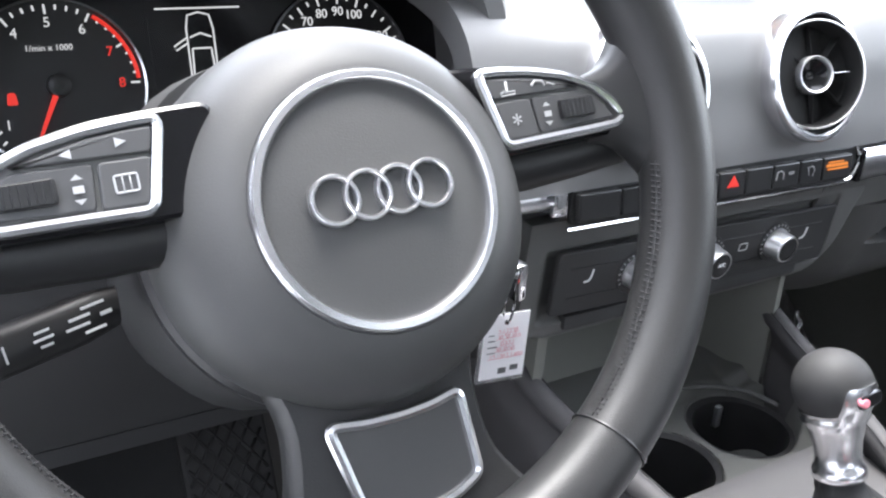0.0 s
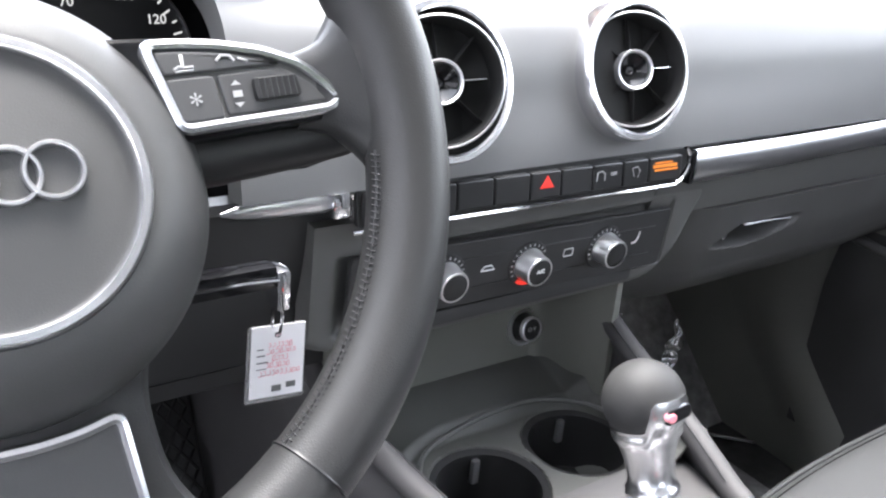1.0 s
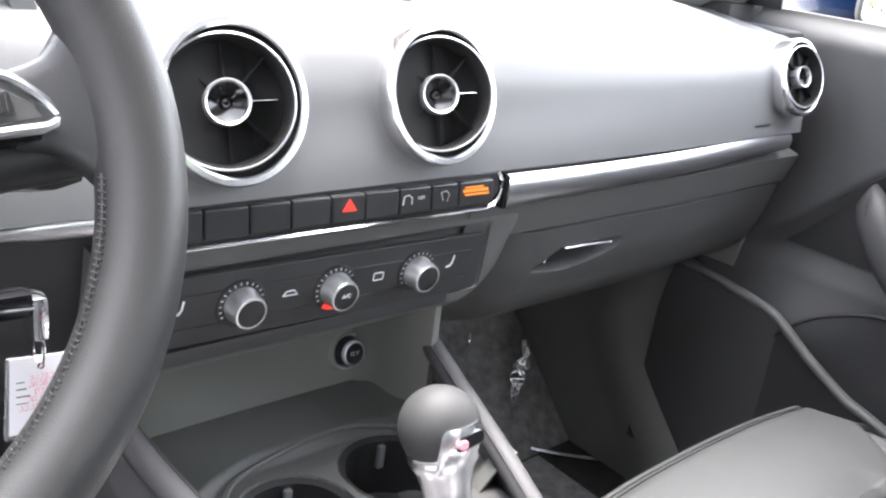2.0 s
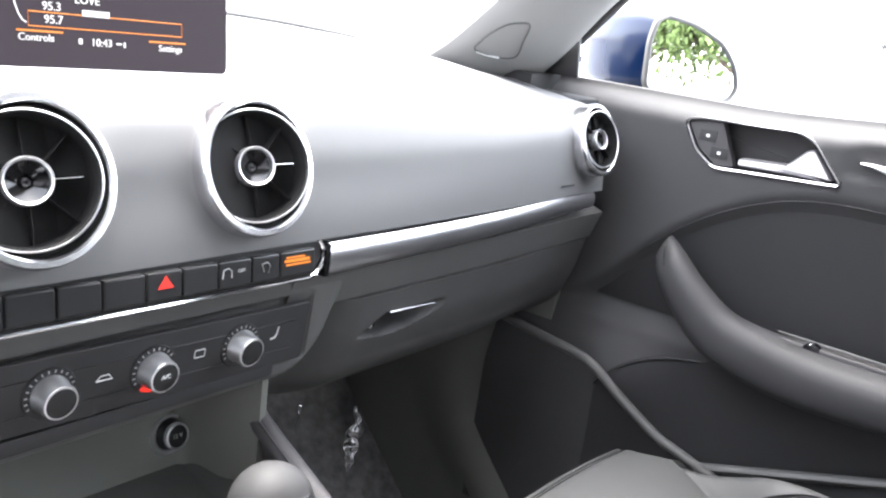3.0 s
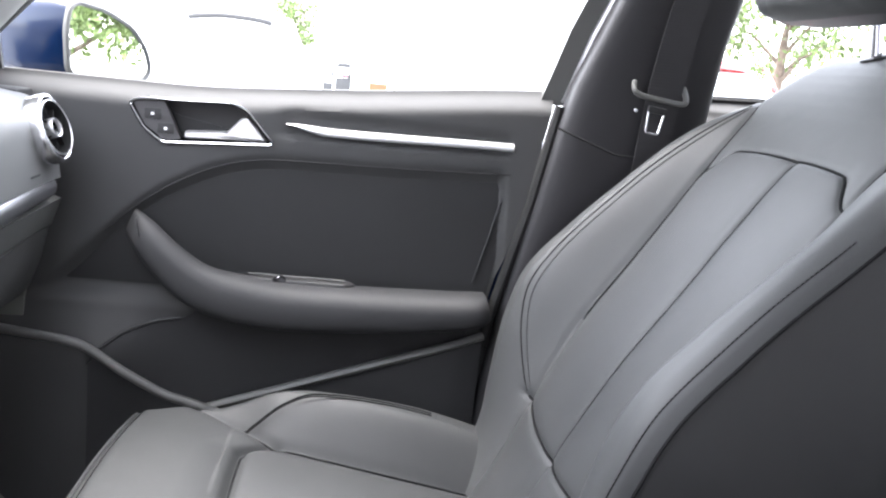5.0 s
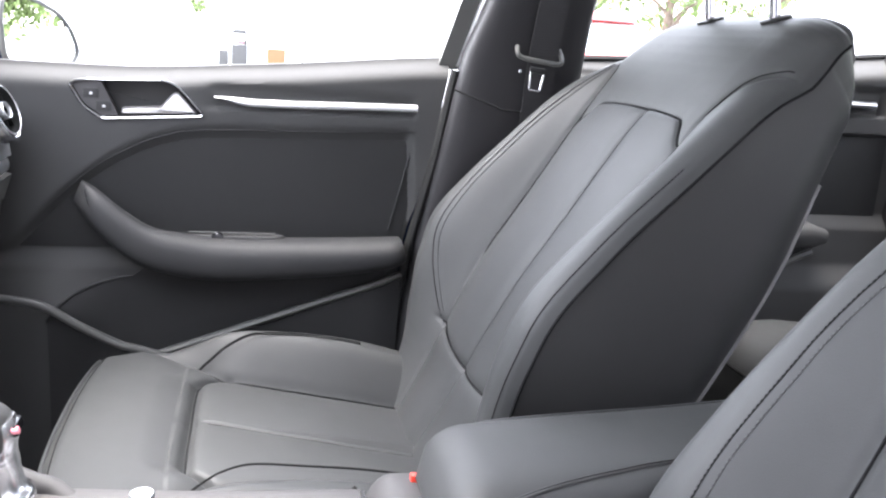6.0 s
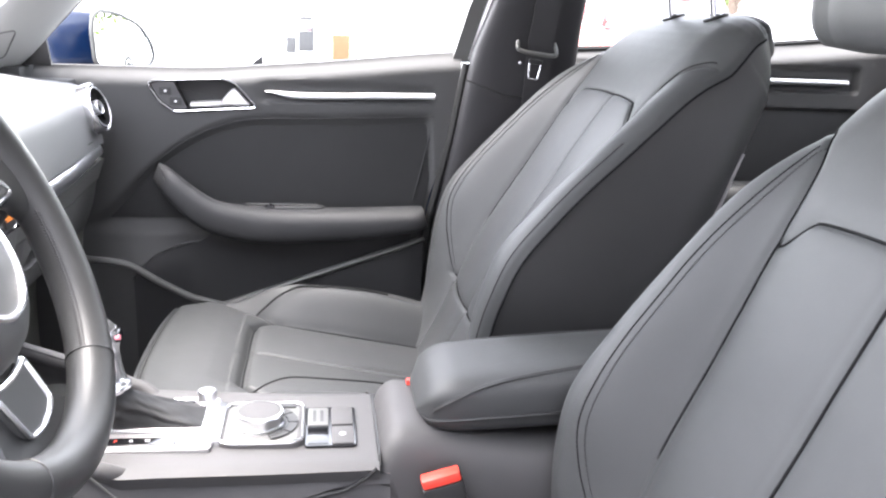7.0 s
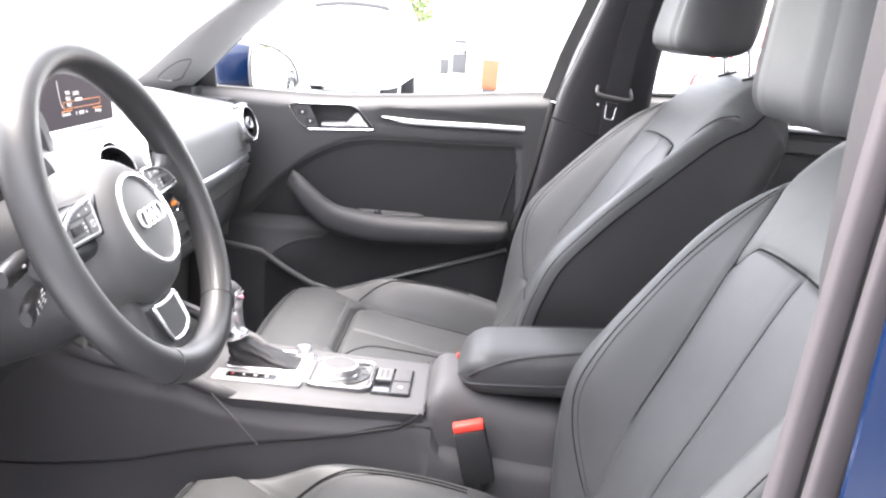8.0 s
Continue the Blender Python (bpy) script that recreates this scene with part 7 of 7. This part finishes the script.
# the driver's backrest stands a little more upright
upright = Matrix.Translation((0.006, -0.602, 0.793)) @ Matrix.Rotation(radians(-8.2), 4, "X") @ Matrix.Translation((0, 0.60, -0.80))
for piece in dseat.children:
    if piece.name.split(".")[0] in ("backrest", "back_shell", "back_top", "back_panel_rim", "post", "post_sleeve", "headrest"):
        piece.matrix_basis = upright @ piece.matrix_basis

# ---- rear bench ----
bench = thing("rear_bench", (0, -1.3, 0.17), "grey leather rear bench seat", "car seat")
part("bench_cushion", loft([[(x, y * g - 1.2 * (1 - g), z - h) for y, z in ((-0.960, 0.20), (-0.945, 0.32), (-0.925, 0.42), (-0.918, 0.470), (-0.930, 0.500), (-0.955, 0.515), (-1.05, 0.520), (-1.30, 0.500), (-1.50, 0.470), (-1.50, 0.20))] for x, g, h in ((-0.64, 0.94, 0.02), (-0.63, 0.98, 0.006), (-0.60, 1.0, 0.0), (0.60, 1.0, 0.0), (0.63, 0.98, 0.006), (0.64, 0.94, 0.02))]), LEATHER, bench, angle=50)
part("bench_piping", tube([(x, -0.9165, 0.473) for x in (-0.60, 0.0, 0.60)], 0.0026, 6), SEAM, bench)
part("bench_back", loft([[(x, y, z) for y, z in ((-1.40, 0.42), (-1.45, 0.60), (-1.58, 0.94), (-1.66, 0.95), (-1.66, 0.42))] for x in (-0.62, -0.58, 0.58, 0.62)]), LEATHER, bench)
tunnel = thing("rear_console_end", (0.0, -0.70, 0.17), "grey plastic rear end of the console", "console")
part("end_panel", block(-0.075, 0.075, -0.735, -0.662, 0.17, 0.50, 0.012), PLASTIC_GREY, tunnel)


# ---- loose things in the footwell ----
FILM = mat("shiny_film", (0.80, 0.80, 0.80), 0.18, 0.95, vary=0.0, coat=1.0, spec=1.0)
def crumple(name, cx, cy, cz, w, h, tilt, turn, seed, label):
    t_ = thing(name, (cx, cy, cz), label, "plastic bag")
    m = pose(cx, cy, cz, tilt, 0, turn)

    def f(u, v):
        x, y = (u - 0.5) * w, (v - 0.5) * h
        q = Vector((x * 60, y * 34, seed))
        x *= 0.45 + 0.55 * abs(noise.noise(Vector((y * 40, seed, 1.0)))) * 2
        z = 0.006 * noise.noise(q) + 0.004 * noise.noise(q * 2.7) + 0.006
        return m @ Vector((x + 0.01 * noise.noise(q + Vector((5, 1, 0))), y, z))
    part("sheet", sheet(f, 16, 60, 0.0006), FILM, t_)
    return t_


crumple("clear_plastic_cover", 0.550, 0.538, 0.302, 0.008, 0.055, 66, -58, 3.0, "crumpled clear plastic cover on the footwell carpet")
crumple("clear_plastic_cover", 0.618, 0.480, 0.278, 0.015, 0.100, 66, -58, 9.0, "crumpled clear plastic cover on the footwell carpet")
# The mat takes the paled carpet tone in place of light.
setting("floor_mat", sheet(lambda u, v: (0.20 + 0.40 * u, -0.02 + 0.42 * v, 0.176), 8, 8, 0.004), CARPET_LIT, "floor mat in the passenger footwell, paled in place of light", "floor mat")


# thin metal edge on the footwell floor
rail_ = thing("seat_rail_end", (0.6, 0.35, 0.176), "thin bright metal edge on the footwell floor", "trim")
part("bar", tube(spline([(0.594, 0.412, 0.184), (0.622, 0.380, 0.183), (0.668, 0.339, 0.182)], 5), 0.0035, 6), SATIN, rail_)


# ---- car park outside ----
WHITE_PAINT = mat("white_paint", (0.80, 0.80, 0.80), 0.3, vary=0.02, coat=0.8)
RED_PAINT = mat("red_paint", (0.55, 0.03, 0.03), 0.3, vary=0.02, coat=0.8)
DARK_PAINT = mat("dark_red_paint", (0.12, 0.05, 0.06), 0.3, vary=0.05, coat=0.8)
TINT = mat("car_glass", (0.55, 0.57, 0.58), 0.05, 0.8, vary=0.0)
ORANGE = mat("orange_board", (0.26, 0.060, 0.022), 0.6, vary=0.05)
LEAF = mat("leaves", (0.085, 0.125, 0.035), 0.6, vary=0.45, scale=1.5)
BARK = mat("bark", (0.12, 0.09, 0.07), 0.9, vary=0.3, scale=8, grain=0.02, grain_scale=20, bump=0.6)


def parked_car(x, y, turn, paint, label, tall=1.45, rails=False, lift=0.0, deep=0.80):
    """A car 4.5 m long whose nose points along its own +x."""
    c = thing("parked_car", (x, y, 0), label, "car", "parked cars")
    m = pose(x, y, 0, 0, 0, turn)
    L, W = 2.25, 0.90
    belt_z = 0.95 + lift
    sect = []
    for px, zl, zh, w in ((-L, 0.45, 0.85, 0.70), (-L + 0.08, 0.32, 0.96, 0.82), (-1.7, 0.28, 1.02, W), (-0.9, 0.28, 1.0, W), (0.6, 0.28, 0.98, W), (1.1, 0.28, 0.95, W), (1.8, 0.28, 0.84, 0.88), (L - 0.12, 0.30, 0.72, 0.80), (L, 0.40, 0.60, 0.68)):
        zl, zh = zl + lift, zh + lift
        sect.append([m @ Vector((px, w * math.copysign(abs(math.cos(a)) ** 0.35, math.cos(a)), (zl + zh) / 2 + (zh - zl) / 2 * math.copysign(abs(math.sin(a)) ** 0.4, math.sin(a)))) for a in (2 * math.pi * k / 28 for k in range(28))])
    bodyp = part("body", loft(sect), paint, c)
    rl = []
    for z, x0, x1, w in ((belt_z - 0.02, -1.75, 1.15, 0.84), (belt_z + 0.25, -1.45, 0.62, 0.74), (tall - 0.06, -1.10, 0.18, 0.64), (tall, -0.85, 0.0, 0.55)):
        rl.append([m @ Vector(((x0 + x1) / 2 + (x1 - x0) / 2 * math.copysign(abs(math.cos(a)) ** 0.3, math.cos(a)), w * math.copysign(abs(math.sin(a)) ** 0.3, math.sin(a)), z)) for a in (2 * math.pi * k / 32 for k in range(32))])
    part("cabin", loft(rl), TINT, c, "reflecting windows")
    part("roof", loft([[m @ Vector((-0.45 + sx * 0.78 * math.copysign(abs(math.cos(a)) ** 0.4, math.cos(a)), 0.60 * sx * math.copysign(abs(math.sin(a)) ** 0.4, math.sin(a)), z)) for a in (2 * math.pi * k / 24 for k in range(24))] for z, sx in ((tall - 0.10, 1.06), (tall - 0.03, 1.0), (tall + 0.012, 0.86))]), paint, c)
    for s in (-1, 1):
        for px in (-1.0, -0.2, 0.72):
            part("window_post", tube([m @ Vector((px, s * 0.845, belt_z)), m @ Vector((px * 0.80 - 0.05, s * 0.66, tall - 0.05))], 0.028, 6), paint, c)
        part("headlight", block(L - 0.30, L - 0.06, s * 0.62 - 0.13, s * 0.62 + 0.13, 0.60 + lift, 0.72 + lift, 0.03, m), CHROME, c)
        part("tail_light", block(-L - 0.01, -L + 0.14, s * 0.62 - 0.15, s * 0.62 + 0.15, 0.76 + lift, 0.90 + lift, 0.03, m), RED, c)
        if rails:
            part("roof_rail", tube([m @ Vector((px, s * 0.60, tall + 0.045 - 0.03 * (px + 0.45) ** 2)) for px in (-1.1, -0.8, -0.4, 0.0, 0.25)], 0.018, 6), BLACK, c)
        for px in (-1.32, 1.38):
            r = 0.33 + lift * 0.3
            wm_ = m @ Matrix.Translation((px, s * deep, r)) @ Matrix.Rotation(radians(-90 * s), 4, "X")
            wl = part("wheel", lathe([(r, -0.10), (r, 0.08), (r * 0.94, 0.11), (r * 0.70, 0.115), (r * 0.68, 0.06), (r * 0.68, -0.10)], 32, wm_), RUBBER, c)
            part("rim", lathe([(r * 0.68, 0.07), (r * 0.62, 0.10), (r * 0.2, 0.075), (0.01, 0.085)], 24, wm_), SATIN, wl)
            if deep > 0.75:
                part("wheel_arch", tube([m @ Vector((px + (r + 0.06) * math.cos(a), s * (W - 0.01), r + (r + 0.06) * math.sin(a))) for a in (math.pi * k / 14 for k in range(15))], 0.03, 6), RUBBER, c)
    return c


parked_car(11.2, 1.45, 180, WHITE_PAINT, "white car parked across the lane", 1.42, False, 0.0, 0.70)
parked_car(10.5, -4.4, 182, RED_PAINT, "red car parked beyond the rear window", 1.42)
parked_car(8.8, -7.0, 95, WHITE_PAINT, "tall white car parked beyond the rear window", 1.9, True, 0.35)
parked_car(-1.5, -11.0, 90, WHITE_PAINT, "white car parked behind", 1.5)
parked_car(4.6, -11.5, 90, WHITE_PAINT, "white car parked behind", 1.5)
spoiler = thing("roof_rack", (9.0, 1.2, 1.42), "black rack bar on the white car", "roof rack")
part("bar", tube(spline([(9.0, 1.58, 1.180), (9.0, 1.52, 1.205), (9.0, 1.25, 1.240), (9.0, 0.95, 1.238), (9.0, 0.80, 1.222), (9.0, 0.74, 1.200)], 5), [0.018] + [0.030] * 24 + [0.018], 8), BLACK, spoiler)
# Flat board stands in for an orange traffic barrel.
board = thing("barrel_stand_in", (14, -0.52, 0), "flat orange board in place of a traffic barrel", "sign")
part("board", block(13.97, 14.0, -0.66, -0.37, 0.12, 0.62, 0.01), ORANGE, board)
part("foot", block(13.9, 14.1, -0.64, -0.40, 0.0, 0.12, 0.01), BLACK, board)
for py, ph in ((-0.75, 0.58), (-0.90, 0.52), (-1.30, 0.42)):
    post = thing("bollard", (14, py, 0), "thin dark post on the car park", "post", "posts")
    part("post", tube([(14, py, 0), (14, py - 0.03, ph)], 0.020, 8), BLACK, post)
# Cart form made up for unidentified dark clutter far off.
cart = thing("far_clutter", (20.5, 0.28, 0), "small dark clutter with a red top, standing far off", "cart")
part("bin", block(20.3, 20.7, -0.02, 0.34, 0.06, 0.52, 0.03), PLASTIC, cart)
part("lid", block(20.32, 20.68, -0.02, 0.20, 0.53, 0.62, 0.02), DARK_PAINT, cart, "red lid")
part("box", block(20.3, 20.6, 0.40, 0.62, 0.02, 0.38, 0.02), PLASTIC, cart)
part("push_bar", tube([(20.3, 0.02, 0.52), (20.3, 0.02, 0.78), (20.3, 0.42, 0.80), (20.3, 0.42, 0.52)], 0.035, 6), PLASTIC, cart)
part("tray", block(20.25, 20.5, 0.02, 0.30, 0.76, 0.86, 0.02), PLASTIC, cart)


def tree(x, y, h, spread, seed, n=2600):
    t_ = thing("tree", (x, y, 0), "leafy green tree at the edge of the car park", "tree", "trees")
    rnd = random.Random(seed)
    bmt = tube([(x, y, 0), (x + 0.05, y, h * 0.25), (x - 0.04, y + 0.05, h * 0.5), (x, y, h * 0.85)], [0.17, 0.13, 0.10, 0.03], 9)
    tips = []
    for k in range(13):
        a = k * 2.4 + rnd.random()
        z0 = h * (0.28 + 0.045 * k)
        rr = spread * (0.55 + 0.45 * rnd.random()) * (1 - 0.035 * k)
        e = Vector((x + rr * math.cos(a), y + rr * math.sin(a), z0 + h * (0.10 + 0.12 * rnd.random())))
        midp = Vector((x, y, z0)).lerp(e, 0.5) + Vector((0, 0, 0.15))
        tube([(x, y, z0), midp, e], [0.055, 0.035, 0.012], 6, bm=bmt)
        tips += [e, midp, midp.lerp(e, 0.6)]
    part("trunk", bmt, BARK, t_)
    verts, faces = [], []
    for k in range(n):
        c = rnd.choice(tips) + Vector((rnd.gauss(0, 0.34), rnd.gauss(0, 0.34), rnd.gauss(0, 0.26))) * spread * 0.45
        s = 0.05 + 0.05 * rnd.random()
        q = Euler((rnd.random() * 6.3, rnd.random() * 6.3, rnd.random() * 6.3)).to_matrix()
        b = len(verts)
        verts += [c + q @ Vector(p) * s for p in ((-1, 0, 0), (0, -0.5, 0.12), (1, 0, 0), (0, 0.5, 0.12))]
        faces.append((b, b + 1, b + 2, b + 3))
    me = bpy.data.meshes.new("crown")
    me.from_pydata(verts, [], faces)
    me.materials.append(LEAF)
    ob = new("crown", me)
    ob.parent = t_
    ob.matrix_parent_inverse = Matrix.Translation(-t_.location)
    ob["kind"] = "stuff"
    return t_


for k, (tx, ty, th, sp) in enumerate(((-2.6, -14.5, 4.4, 2.2), (0.4, -15.0, 4.2, 2.2), (2.3, -14.4, 3.8, 2.0), (4.6, -15.4, 4.4, 2.2), (-5.8, -17.0, 5.6, 2.4))):
    tree(tx, ty, th, sp, k + 3, 9000)
tree(34.0, 2.4, 3.0, 1.45, 21, 2000)
tree(40.0, -13.5, 5.0, 2.2, 22, 900)
for k, (tx, ty, th, sp) in enumerate(((18.0, -7.2, 4.6, 1.5), (18.6, -9.4, 4.4, 1.7), (17.6, -11.6, 4.8, 1.7))):
    tree(tx, ty, th, sp, k + 31, 2200)
